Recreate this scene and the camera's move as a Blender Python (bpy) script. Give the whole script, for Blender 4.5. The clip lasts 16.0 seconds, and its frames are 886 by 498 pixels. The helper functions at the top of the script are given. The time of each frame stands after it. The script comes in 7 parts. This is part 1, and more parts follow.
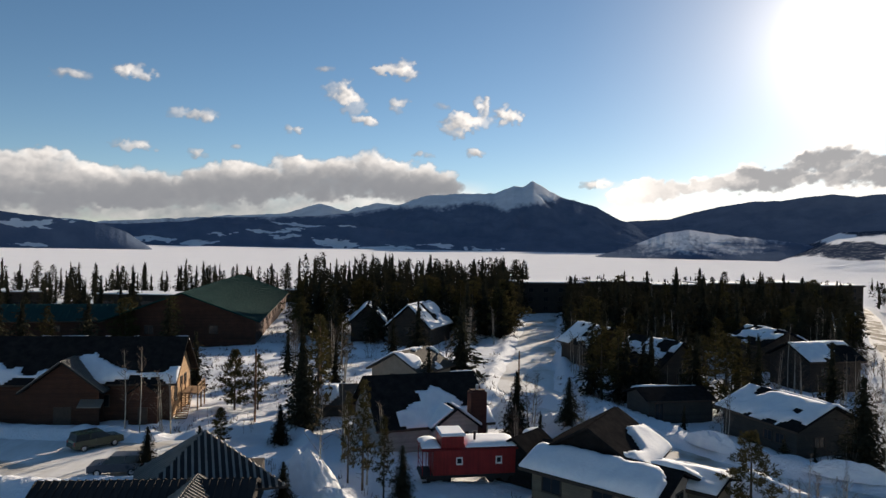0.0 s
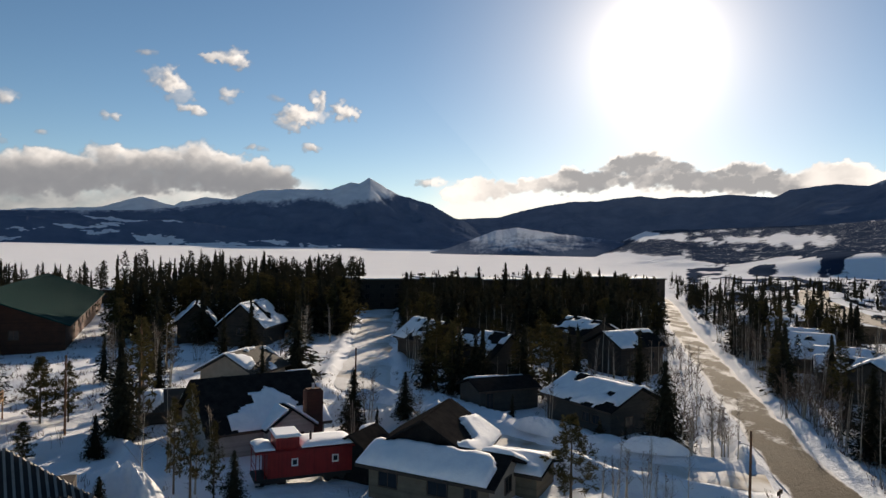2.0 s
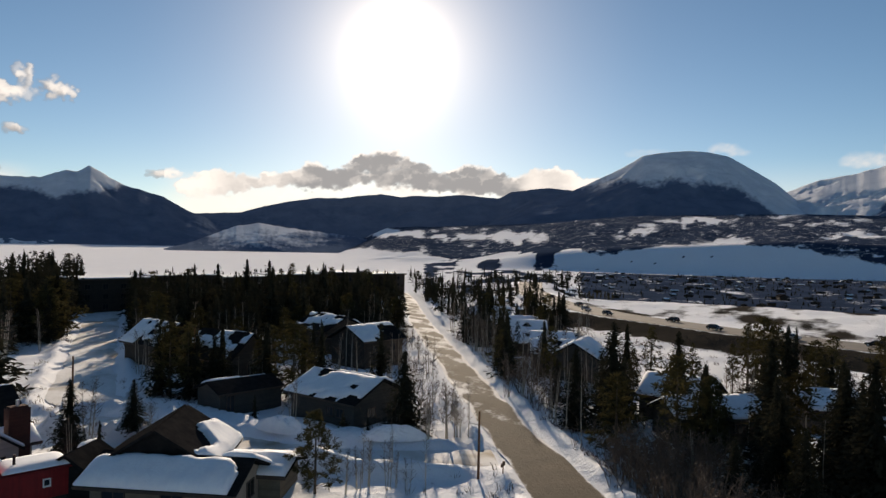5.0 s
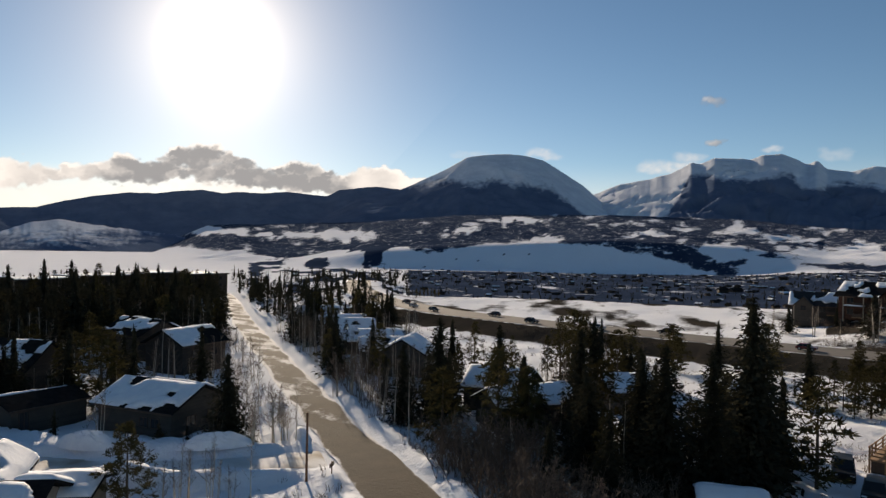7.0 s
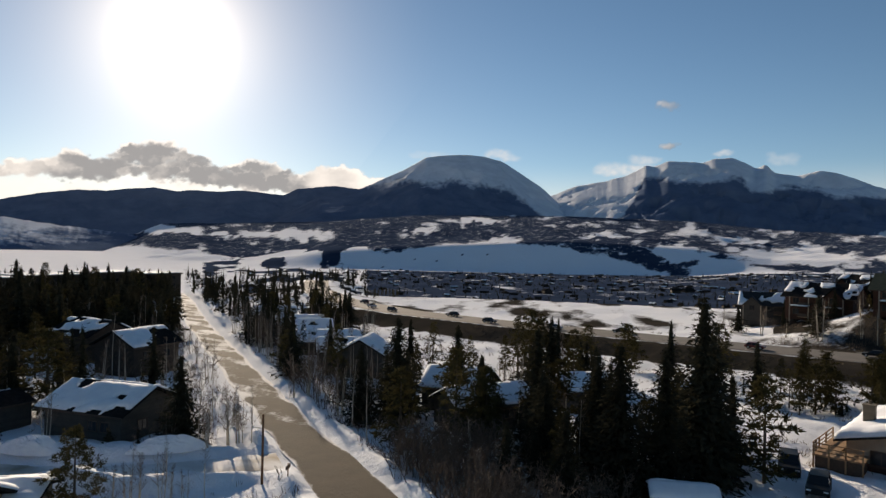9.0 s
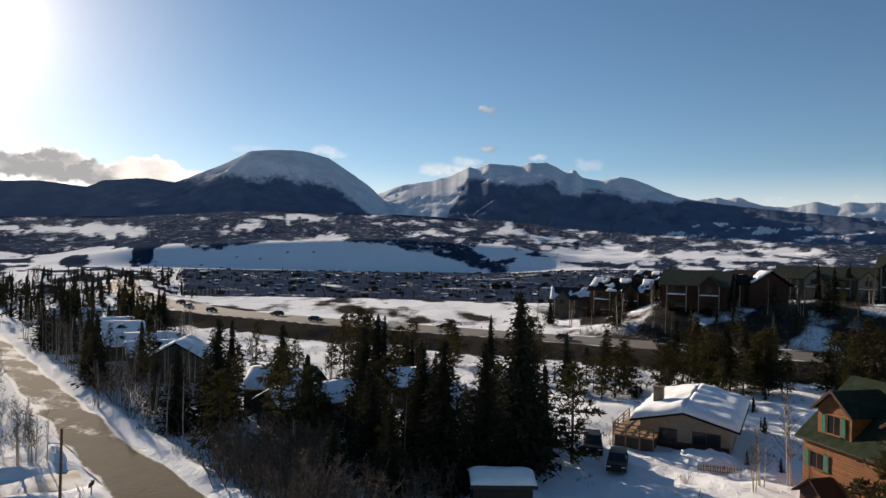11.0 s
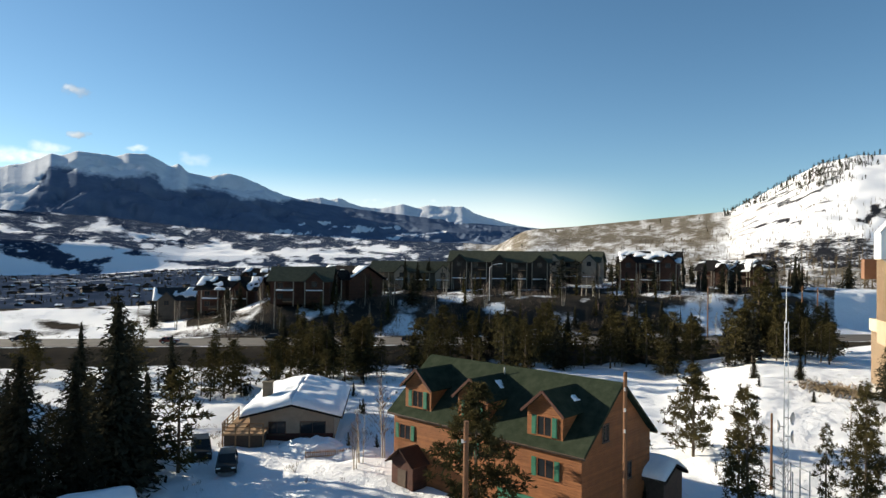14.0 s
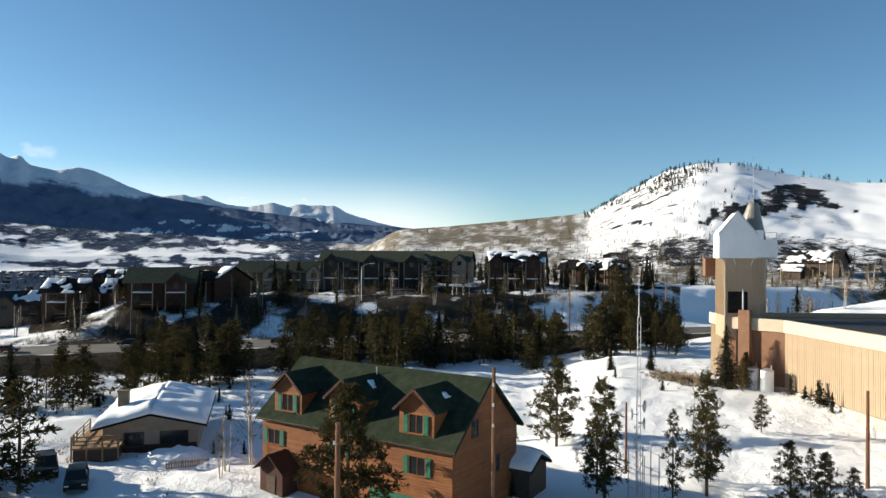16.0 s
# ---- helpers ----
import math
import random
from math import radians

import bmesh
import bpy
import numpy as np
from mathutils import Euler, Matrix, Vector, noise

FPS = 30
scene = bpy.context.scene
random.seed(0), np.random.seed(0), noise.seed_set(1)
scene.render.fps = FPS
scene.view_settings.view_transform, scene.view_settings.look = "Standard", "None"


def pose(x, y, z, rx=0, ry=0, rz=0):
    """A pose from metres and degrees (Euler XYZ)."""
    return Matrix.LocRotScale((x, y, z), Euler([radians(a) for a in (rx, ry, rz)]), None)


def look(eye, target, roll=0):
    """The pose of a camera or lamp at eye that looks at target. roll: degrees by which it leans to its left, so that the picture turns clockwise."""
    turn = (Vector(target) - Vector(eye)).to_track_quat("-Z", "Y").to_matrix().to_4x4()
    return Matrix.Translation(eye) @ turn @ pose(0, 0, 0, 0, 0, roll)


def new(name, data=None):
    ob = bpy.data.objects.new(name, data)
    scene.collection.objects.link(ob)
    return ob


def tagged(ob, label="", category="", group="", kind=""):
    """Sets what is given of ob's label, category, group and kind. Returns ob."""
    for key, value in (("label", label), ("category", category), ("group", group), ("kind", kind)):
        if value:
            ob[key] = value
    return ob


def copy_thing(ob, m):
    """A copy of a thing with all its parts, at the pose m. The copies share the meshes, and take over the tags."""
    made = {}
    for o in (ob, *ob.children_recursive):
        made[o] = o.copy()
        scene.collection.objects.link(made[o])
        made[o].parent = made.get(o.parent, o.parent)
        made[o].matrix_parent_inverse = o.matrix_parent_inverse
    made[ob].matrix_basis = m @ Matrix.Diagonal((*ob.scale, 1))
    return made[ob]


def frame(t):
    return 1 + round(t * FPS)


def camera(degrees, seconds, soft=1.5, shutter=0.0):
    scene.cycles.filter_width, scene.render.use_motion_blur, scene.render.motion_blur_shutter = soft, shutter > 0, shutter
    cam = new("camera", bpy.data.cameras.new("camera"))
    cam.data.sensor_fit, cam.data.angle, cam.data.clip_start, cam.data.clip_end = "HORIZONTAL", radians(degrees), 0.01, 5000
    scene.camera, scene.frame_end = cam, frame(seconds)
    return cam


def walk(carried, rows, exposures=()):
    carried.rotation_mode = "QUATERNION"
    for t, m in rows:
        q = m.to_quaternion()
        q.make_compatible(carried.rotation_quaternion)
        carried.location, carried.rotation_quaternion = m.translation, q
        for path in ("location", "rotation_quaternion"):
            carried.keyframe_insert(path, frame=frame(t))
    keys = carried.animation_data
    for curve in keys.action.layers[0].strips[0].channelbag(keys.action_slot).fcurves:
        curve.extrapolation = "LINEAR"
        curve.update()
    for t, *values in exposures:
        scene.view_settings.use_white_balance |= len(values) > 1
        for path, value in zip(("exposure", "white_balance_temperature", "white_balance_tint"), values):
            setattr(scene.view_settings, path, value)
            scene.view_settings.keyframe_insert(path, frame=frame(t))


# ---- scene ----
# The drone hovers 20 m over the street and turns slowly to its right.
cam = camera(65.57, 16.0, soft=1.42)
EYE = 20.0
ROWS = [  # seconds, yaw, pitch, roll
    (0, 0.00, -0.16, -1.10),
    (0.5, -2.92, -0.17, -1.13),
    (1, -6.47, -0.15, -1.15),
    (1.5, -10.00, -0.16, -1.19),
    (2, -13.54, -0.18, -1.13),
    (2.5, -17.06, -0.16, -1.09),
    (3, -20.48, -0.19, -1.10),
    (3.5, -23.93, -0.17, -1.12),
    (4, -27.42, -0.14, -1.06),
    (4.5, -31.02, -0.12, -1.13),
    (5, -34.63, -0.08, -1.14),
    (5.2, -36.08, -0.09, -1.04),
    (7.3, -49.31, 0.05, -1.02),
    (7.5, -49.31, 0.05, -1.02),
    (8, -49.32, 0.06, -1.02),
    (8.2, -49.67, 0.09, -1.03),
    (10.3, -59.88, 0.14, -1.40),
    (10.5, -61.57, 0.18, -1.35),
    (11, -66.64, 0.25, -1.37),
    (11.5, -72.23, 0.34, -1.13),
    (12, -77.75, 0.39, -1.12),
    (12.5, -83.25, 0.45, -1.02),
    (13, -88.86, 0.54, -0.94),
    (13.5, -94.27, 0.59, -0.85),
    (14, -98.41, 0.65, -0.73),
    (14.5, -99.22, 0.66, -0.71),
    (15, -100.69, 0.68, -0.78),
    (15.5, -105.71, 0.71, -0.68),
    (16, -109.03, 0.75, -0.61),
]
walk(cam, [(t, pose(0, 0, EYE, 90 + pitch, roll, yaw)) for t, yaw, pitch, roll in ROWS],
     exposures=[(0.0, 0.52, 7600, 13), (3.0, 0.42, 7950, 14), (8.2, 0.38, 7950, 14), (10.5, 0.45, 7800, 13), (11.0, 0.58, 7700, 14), (11.5, 0.80, 7900, 19), (12.0, 0.88, 7900, 12), (12.5, 1.02, 7900, 9), (14.0, 1.05, 7400, 7), (16.0, 1.02, 7200, 6)])

# ---------------------------------------------------------------- light
SUN_AZ, SUN_EL = 30.6, 15.8          # degrees clockwise from +y, and above the horizon
world = bpy.data.worlds.new("world")
scene.world = world
world.use_nodes = True
wn = world.node_tree.nodes
sky = wn.new("ShaderNodeTexSky")
sky.sky_type = "NISHITA"
sky.sun_disc = False
sky.sun_elevation, sky.sun_rotation = radians(SUN_EL), radians(SUN_AZ)
sky.altitude, sky.air_density, sky.dust_density, sky.ozone_density = 2700, 1.0, 0.8, 2.5
wn["Background"].inputs["Strength"].default_value = 0.078
tone = wn.new("ShaderNodeHueSaturation")
tone.inputs["Hue"].default_value, tone.inputs["Saturation"].default_value = 0.4965, 1.13
world.node_tree.links.new(sky.outputs[0], tone.inputs["Color"])
world.node_tree.links.new(tone.outputs[0], wn["Background"].inputs["Color"])
sun = new("sun", bpy.data.lights.new("sun", "SUN"))
sun.data.energy, sun.data.angle, sun.data.color = 4.8, radians(0.6), (1.0, 0.93, 0.83)
sa, se = radians(SUN_AZ), radians(SUN_EL)
sun.matrix_world = look((0, 0, 0), (-math.sin(sa) * math.cos(se), -math.cos(sa) * math.cos(se), -math.sin(se)))
sun.location = (60, 100, 80)


# ---------------------------------------------------------------- materials
def mat(name, c1, c2, scale=3.0, rough=0.8, bump=0.15, bscale=25.0, metal=0.0, spec=0.3, boards=0.0, axis="Z", stain=None, stretch=(1, 1, 1), vary=0.0, world_co=False):
    """Two tones mixed by noise, a second finer noise for relief, optional boards (bands of that pitch in metres) and stains."""
    m = bpy.data.materials.new(name)
    m.use_nodes = True
    n, l = m.node_tree.nodes, m.node_tree.links
    b = n["Principled BSDF"]
    b.inputs["Metallic"].default_value, b.inputs["Specular IOR Level"].default_value = metal, spec
    if world_co:
        co = n.new("ShaderNodeNewGeometry").outputs["Position"]
    else:
        co = n.new("ShaderNodeTexCoord").outputs["Object"]
    mp = n.new("ShaderNodeMapping")
    mp.inputs["Scale"].default_value = stretch
    l.new(co, mp.inputs["Vector"])
    big = n.new("ShaderNodeTexNoise")
    big.inputs["Scale"].default_value, big.inputs["Detail"].default_value, big.inputs["Roughness"].default_value = scale, 6, 0.65
    l.new(mp.outputs[0], big.inputs["Vector"])
    ramp = n.new("ShaderNodeMapRange")
    ramp.inputs[1].default_value, ramp.inputs[2].default_value = 0.3, 0.7
    l.new(big.outputs["Fac"], ramp.inputs[0])
    mix = n.new("ShaderNodeMix")
    mix.data_type = "RGBA"
    mix.inputs[6].default_value, mix.inputs[7].default_value = (*c1, 1), (*c2, 1)
    l.new(ramp.outputs[0], mix.inputs[0])
    colour = mix.outputs[2]
    fine = n.new("ShaderNodeTexNoise")
    fine.inputs["Scale"].default_value, fine.inputs["Detail"].default_value = bscale, 4
    l.new(mp.outputs[0], fine.inputs["Vector"])
    height = fine.outputs["Fac"]
    if stain:
        st = n.new("ShaderNodeTexNoise")
        st.inputs["Scale"].default_value, st.inputs["Detail"].default_value = scale * 0.31, 5
        l.new(co, st.inputs["Vector"])
        sr = n.new("ShaderNodeMapRange")
        sr.inputs[1].default_value, sr.inputs[2].default_value = 0.55, 0.68
        l.new(st.outputs["Fac"], sr.inputs[0])
        m2 = n.new("ShaderNodeMix")
        m2.data_type = "RGBA"
        m2.inputs[7].default_value = (*stain, 1)
        l.new(sr.outputs[0], m2.inputs[0]), l.new(colour, m2.inputs[6])
        colour = m2.outputs[2]
    if boards:
        sep = n.new("ShaderNodeSeparateXYZ")
        l.new(co, sep.inputs[0])
        div = n.new("ShaderNodeMath")
        div.operation = "DIVIDE"
        div.inputs[1].default_value = boards
        l.new(sep.outputs[axis], div.inputs[0])
        fr = n.new("ShaderNodeMath")
        fr.operation = "FRACT"
        l.new(div.outputs[0], fr.inputs[0])
        fl = n.new("ShaderNodeMath")
        fl.operation = "FLOOR"
        l.new(div.outputs[0], fl.inputs[0])
        wnz = n.new("ShaderNodeTexWhiteNoise")
        wnz.noise_dimensions = "1D"
        l.new(fl.outputs[0], wnz.inputs["W"])
        hv = n.new("ShaderNodeHueSaturation")
        vr = n.new("ShaderNodeMapRange")
        vr.inputs[3].default_value, vr.inputs[4].default_value = 0.88, 1.10
        l.new(wnz.outputs["Value"], vr.inputs[0]), l.new(vr.outputs[0], hv.inputs["Value"]), l.new(colour, hv.inputs["Color"])
        colour = hv.outputs[0]
        gap = n.new("ShaderNodeMapRange")
        gap.inputs[1].default_value, gap.inputs[2].default_value = 0.0, 0.18
        l.new(fr.outputs[0], gap.inputs[0])
        ad = n.new("ShaderNodeMath")
        ad.operation = "MULTIPLY_ADD"
        ad.inputs[1].default_value = 3.0
        l.new(gap.outputs[0], ad.inputs[0]), l.new(height, ad.inputs[2])
        height = ad.outputs[0]
    if vary:
        oi = n.new("ShaderNodeObjectInfo")
        hv = n.new("ShaderNodeHueSaturation")
        vr = n.new("ShaderNodeMapRange")
        vr.inputs[3].default_value, vr.inputs[4].default_value = 1 - vary, 1 + vary
        l.new(oi.outputs["Random"], vr.inputs[0]), l.new(vr.outputs[0], hv.inputs["Value"]), l.new(colour, hv.inputs["Color"])
        colour = hv.outputs[0]
    l.new(colour, b.inputs["Base Color"])
    rr = n.new("ShaderNodeMapRange")
    rr.inputs[3].default_value, rr.inputs[4].default_value = max(0.02, rough - 0.12), min(1, rough + 0.12)
    l.new(big.outputs["Fac"], rr.inputs[0]), l.new(rr.outputs[0], b.inputs["Roughness"])
    if bump:
        bp = n.new("ShaderNodeBump")
        bp.inputs["Strength"].default_value, bp.inputs["Distance"].default_value = bump, 0.05
        l.new(height, bp.inputs["Height"]), l.new(bp.outputs[0], b.inputs["Normal"])
    return m


def cover_mat(name, snow1, snow2, dark1, dark2, speck, speck2, soft=0.08, amount=1.0):
    """Snow and woods: the attribute 'cover' (0 snow, 1 woods) broken up by two noises."""
    m = mat(name, dark1, dark2, scale=speck * 0.4, rough=0.95, bump=0.0, spec=0.0, world_co=True)
    n, l = m.node_tree.nodes, m.node_tree.links
    b = n["Principled BSDF"]
    dark = b.inputs["Base Color"].links[0].from_socket
    at = n.new("ShaderNodeAttribute")
    at.attribute_name = "cover"
    co = n.new("ShaderNodeNewGeometry").outputs["Position"]
    total = at.outputs["Fac"]
    for s, amp in ((speck, 0.55 * amount), (speck2, 0.45 * amount)):
        nz = n.new("ShaderNodeTexNoise")
        nz.inputs["Scale"].default_value, nz.inputs["Detail"].default_value, nz.inputs["Roughness"].default_value = s, 5, 0.7
        l.new(co, nz.inputs["Vector"])
        sub = n.new("ShaderNodeMath")
        sub.operation = "SUBTRACT"
        sub.inputs[1].default_value = 0.5
        l.new(nz.outputs["Fac"], sub.inputs[0])
        ma = n.new("ShaderNodeMath")
        ma.operation = "MULTIPLY_ADD"
        ma.inputs[1].default_value = amp
        l.new(sub.outputs[0], ma.inputs[0]), l.new(total, ma.inputs[2])
        total = ma.outputs[0]
    mr = n.new("ShaderNodeMapRange")
    mr.inputs[1].default_value, mr.inputs[2].default_value = 0.5 - soft, 0.5 + soft
    l.new(total, mr.inputs[0])
    sn = n.new("ShaderNodeTexNoise")
    sn.inputs["Scale"].default_value, sn.inputs["Detail"].default_value = speck * 0.6, 6
    l.new(co, sn.inputs["Vector"])
    smix = n.new("ShaderNodeMix")
    smix.data_type = "RGBA"
    smix.inputs[6].default_value, smix.inputs[7].default_value = (*snow1, 1), (*snow2, 1)
    l.new(sn.outputs["Fac"], smix.inputs[0])
    mx = n.new("ShaderNodeMix")
    mx.data_type = "RGBA"
    l.new(mr.outputs[0], mx.inputs[0]), l.new(smix.outputs[2], mx.inputs[6]), l.new(dark, mx.inputs[7])
    l.new(mx.outputs[2], b.inputs["Base Color"])
    bp = n.new("ShaderNodeBump")
    bp.inputs["Strength"].default_value, bp.inputs["Distance"].default_value = 0.7, 0.3 / speck2
    l.new(nz.outputs["Fac"], bp.inputs["Height"]), l.new(bp.outputs[0], b.inputs["Normal"])
    return m


SNOW = mat("snow", (0.74, 0.77, 0.81), (0.88, 0.89, 0.90), 0.8, 0.8, 0.8, 3.5, spec=0.05)
GROUND = cover_mat("snowy_ground", (0.78, 0.80, 0.83), (0.88, 0.89, 0.90), (0.020, 0.020, 0.018), (0.062, 0.052, 0.042), 0.09, 0.7, 0.12)
# aerial haze and shade are mixed into the mountain's woods and snow colours
MOUNTAIN = cover_mat("hazed_snowy_mountain", (0.46, 0.50, 0.56), (0.82, 0.84, 0.87), (0.085, 0.120, 0.185), (0.130, 0.172, 0.245), 0.02, 0.11, 0.34)
# blue distance haze is part of the dark tones of these woods too
FAR_WOODS = cover_mat("hazed_far_woods_and_fields", (0.78, 0.80, 0.84), (0.87, 0.88, 0.9), (0.020, 0.034, 0.064), (0.046, 0.065, 0.104), 0.05, 0.22, 0.2, 3.6)
HILL_ROCK = cover_mat("snowy_rock_hill", (0.78, 0.80, 0.84), (0.87, 0.88, 0.9), (0.010, 0.013, 0.020), (0.042, 0.042, 0.046), 0.11, 0.5, 0.16, 3.0)
SAGE = cover_mat("sage_hillside", (0.80, 0.81, 0.83), (0.87, 0.88, 0.9), (0.11, 0.095, 0.073), (0.19, 0.165, 0.13), 0.16, 0.7, 0.3, 2.6)
BRUSH = mat("brush", (0.10, 0.075, 0.05), (0.22, 0.17, 0.11), 0.4, 0.95, 0.6, 5, spec=0.1, world_co=True)
ASPHALT = mat("asphalt", (0.036, 0.031, 0.024), (0.066, 0.057, 0.044), 0.35, 0.85, 0.3, 12, spec=0.12, stain=(0.10, 0.088, 0.07), world_co=True)
WET_STREET = cover_mat("wet_street", (0.62, 0.61, 0.58), (0.84, 0.84, 0.84), (0.055, 0.045, 0.033), (0.098, 0.080, 0.058), 0.45, 2.2, 0.1)
WET_STREET.node_tree.nodes["Principled BSDF"].inputs["Specular IOR Level"].default_value = 0.1
HIGHWAY = mat("highway_asphalt", (0.085, 0.077, 0.070), (0.135, 0.122, 0.108), 0.2, 0.9, 0.2, 9, world_co=True)
PACKED = mat("packed_snow", (0.62, 0.60, 0.56), (0.84, 0.84, 0.83), 0.35, 0.8, 0.5, 1.6, spec=0.05, stain=(0.36, 0.31, 0.24), stretch=(1, 0.3, 1), world_co=True)
BROWN_SIDING = mat("brown_siding", (0.18, 0.066, 0.024), (0.265, 0.102, 0.038), 1.2, 0.75, 0.5, 20, boards=0.22)
DARK_SIDING = mat("dark_siding", (0.032, 0.024, 0.019), (0.058, 0.042, 0.031), 0.8, 0.85, 0.5, 20, boards=0.22)
# paler log copy: sunlight on the lodge gable is put into its colour
LOG_SUNLIT = mat("sunlit_log_wall", (0.26, 0.15, 0.07), (0.40, 0.24, 0.12), 1.0, 0.75, 0.7, 14, boards=0.28)
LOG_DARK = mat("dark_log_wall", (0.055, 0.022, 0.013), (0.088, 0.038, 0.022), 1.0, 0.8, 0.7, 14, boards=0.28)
BEIGE_SIDING = mat("beige_siding", (0.25, 0.245, 0.23), (0.34, 0.33, 0.31), 0.8, 0.8, 0.4, 16, boards=0.2)
GREY_SIDING = mat("grey_siding", (0.042, 0.038, 0.033), (0.07, 0.062, 0.053), 0.8, 0.85, 0.4, 16, boards=0.2)
STUCCO = mat("stucco", (0.26, 0.215, 0.165), (0.35, 0.295, 0.23), 1.1, 0.9, 0.4, 30)
TAN_SIDING = mat("tan_siding", (0.13, 0.105, 0.075), (0.19, 0.155, 0.11), 1.1, 0.9, 0.4, 20, boards=0.2)
TRIM = mat("dark_trim", (0.05, 0.035, 0.025), (0.09, 0.06, 0.045), 3, 0.7, 0.2, 30)
WHITE_TRIM = mat("white_trim", (0.66, 0.65, 0.62), (0.78, 0.77, 0.74), 3, 0.6, 0.1, 30)
GREEN_TRIM = mat("green_trim", (0.015, 0.10, 0.065), (0.03, 0.15, 0.095), 3, 0.5, 0.1, 30)
SHINGLE = mat("dark_shingles", (0.012, 0.012, 0.013), (0.028, 0.026, 0.025), 1.3, 0.95, 0.8, 12, spec=0.0)
GREEN_SHINGLE = mat("green_shingles", (0.020, 0.028, 0.019), (0.042, 0.052, 0.036), 1.3, 0.95, 0.8, 12, spec=0.0)
OLIVE_SHINGLE = mat("olive_shingles", (0.050, 0.056, 0.042), (0.080, 0.086, 0.064), 1.3, 0.95, 0.8, 12, spec=0.0)
GREEN_METAL = mat("green_metal", (0.005, 0.036, 0.034), (0.010, 0.054, 0.049), 0.3, 0.8, 0.1, 3, spec=0.08)
GREY_METAL = mat("grey_metal", (0.16, 0.15, 0.13), (0.25, 0.235, 0.21), 0.8, 0.5, 0.1, 6, metal=0.4, spec=0.5)
ROOF_METAL = mat("weathered_roof_metal", (0.17, 0.16, 0.145), (0.26, 0.245, 0.22), 0.8, 0.7, 0.1, 6, spec=0.2)
DARK_METAL = mat("dark_metal", (0.020, 0.018, 0.018), (0.036, 0.032, 0.030), 0.8, 0.65, 0.1, 6, spec=0.2)
STEEL = mat("galvanised_steel", (0.42, 0.43, 0.44), (0.60, 0.61, 0.62), 4, 0.45, 0.05, 30, metal=0.7)
TAN_METAL = mat("tan_metal_siding", (0.35, 0.262, 0.18), (0.42, 0.32, 0.225), 0.5, 0.6, 0.1, 8)
TAN_PALE = mat("pale_concrete_band", (0.42, 0.355, 0.275), (0.50, 0.43, 0.335), 0.6, 0.85, 0.2, 9)
RUST_DARK = mat("dark_red_boards", (0.050, 0.020, 0.015), (0.080, 0.033, 0.024), 0.8, 0.85, 0.4, 16, boards=0.2)
RUST_WALL = mat("rust_brown_wall", (0.16, 0.082, 0.05), (0.22, 0.115, 0.07), 0.6, 0.8, 0.2, 9)
WHITE_PANEL = mat("white_panel", (0.72, 0.73, 0.74), (0.82, 0.83, 0.84), 0.4, 0.5, 0.05, 9)
CONCRETE = mat("concrete", (0.30, 0.29, 0.27), (0.42, 0.40, 0.37), 0.8, 0.9, 0.3, 18)
BRICK = mat("brick_red", (0.05, 0.018, 0.014), (0.085, 0.032, 0.023), 2.0, 0.9, 0.8, 14, boards=0.08)
RED_PAINT = mat("red_paint", (0.20, 0.010, 0.010), (0.28, 0.018, 0.017), 1.2, 0.5, 0.15, 10, boards=0.14, axis="X")
WOOD = mat("weathered_wood", (0.22, 0.13, 0.07), (0.36, 0.23, 0.13), 2.5, 0.85, 0.5, 22, stretch=(1, 1, 0.2))
POLE_WOOD = mat("pole_wood", (0.10, 0.045, 0.024), (0.19, 0.092, 0.046), 2.5, 0.85, 0.5, 22, stretch=(3, 3, 0.25))
BARK = mat("bark", (0.05, 0.038, 0.028), (0.11, 0.085, 0.062), 5, 0.95, 0.8, 22, stretch=(2, 2, 0.5))
PALE_BARK = mat("aspen_bark", (0.30, 0.27, 0.22), (0.46, 0.42, 0.35), 5, 0.9, 0.5, 22)
TWIG = mat("bare_twigs", (0.085, 0.060, 0.046), (0.16, 0.115, 0.085), 2, 0.95, 0.2, 22, vary=0.25)
NEEDLES = mat("spruce_needles", (0.024, 0.024, 0.017), (0.050, 0.046, 0.030), 0.9, 0.95, 0.0, 8, spec=0.0, vary=0.25)
PINE = mat("pine_needles", (0.041, 0.036, 0.016), (0.083, 0.069, 0.031), 0.9, 0.95, 0.0, 8, spec=0.0, vary=0.25)


def let_light_through(m, share):
    """Needles pass part of the light that falls on them."""
    n, l = m.node_tree.nodes, m.node_tree.links
    b = n["Principled BSDF"]
    tl, mx = n.new("ShaderNodeBsdfTranslucent"), n.new("ShaderNodeMixShader")
    mx.inputs[0].default_value = share
    l.new(b.inputs["Base Color"].links[0].from_socket, tl.inputs["Color"])
    l.new(b.outputs[0], mx.inputs[1]), l.new(tl.outputs[0], mx.inputs[2])
    l.new(mx.outputs[0], n["Material Output"].inputs["Surface"])


let_light_through(NEEDLES, 0.12)
let_light_through(PINE, 0.16)
TYRE = mat("rubber", (0.012, 0.012, 0.012), (0.025, 0.025, 0.025), 5, 0.85, 0.1, 30)
CAR_DARK = mat("black_car_paint", (0.010, 0.011, 0.011), (0.018, 0.019, 0.019), 2, 0.5, 0.0, spec=0.2)
CAR_GREEN = mat("green_car_paint", (0.012, 0.03, 0.02), (0.02, 0.045, 0.03), 2, 0.25, 0.0, spec=0.5)
CAR_SLATE = mat("slate_car_paint", (0.085, 0.09, 0.10), (0.12, 0.125, 0.14), 2, 0.3, 0.0, metal=0.3, spec=0.5)
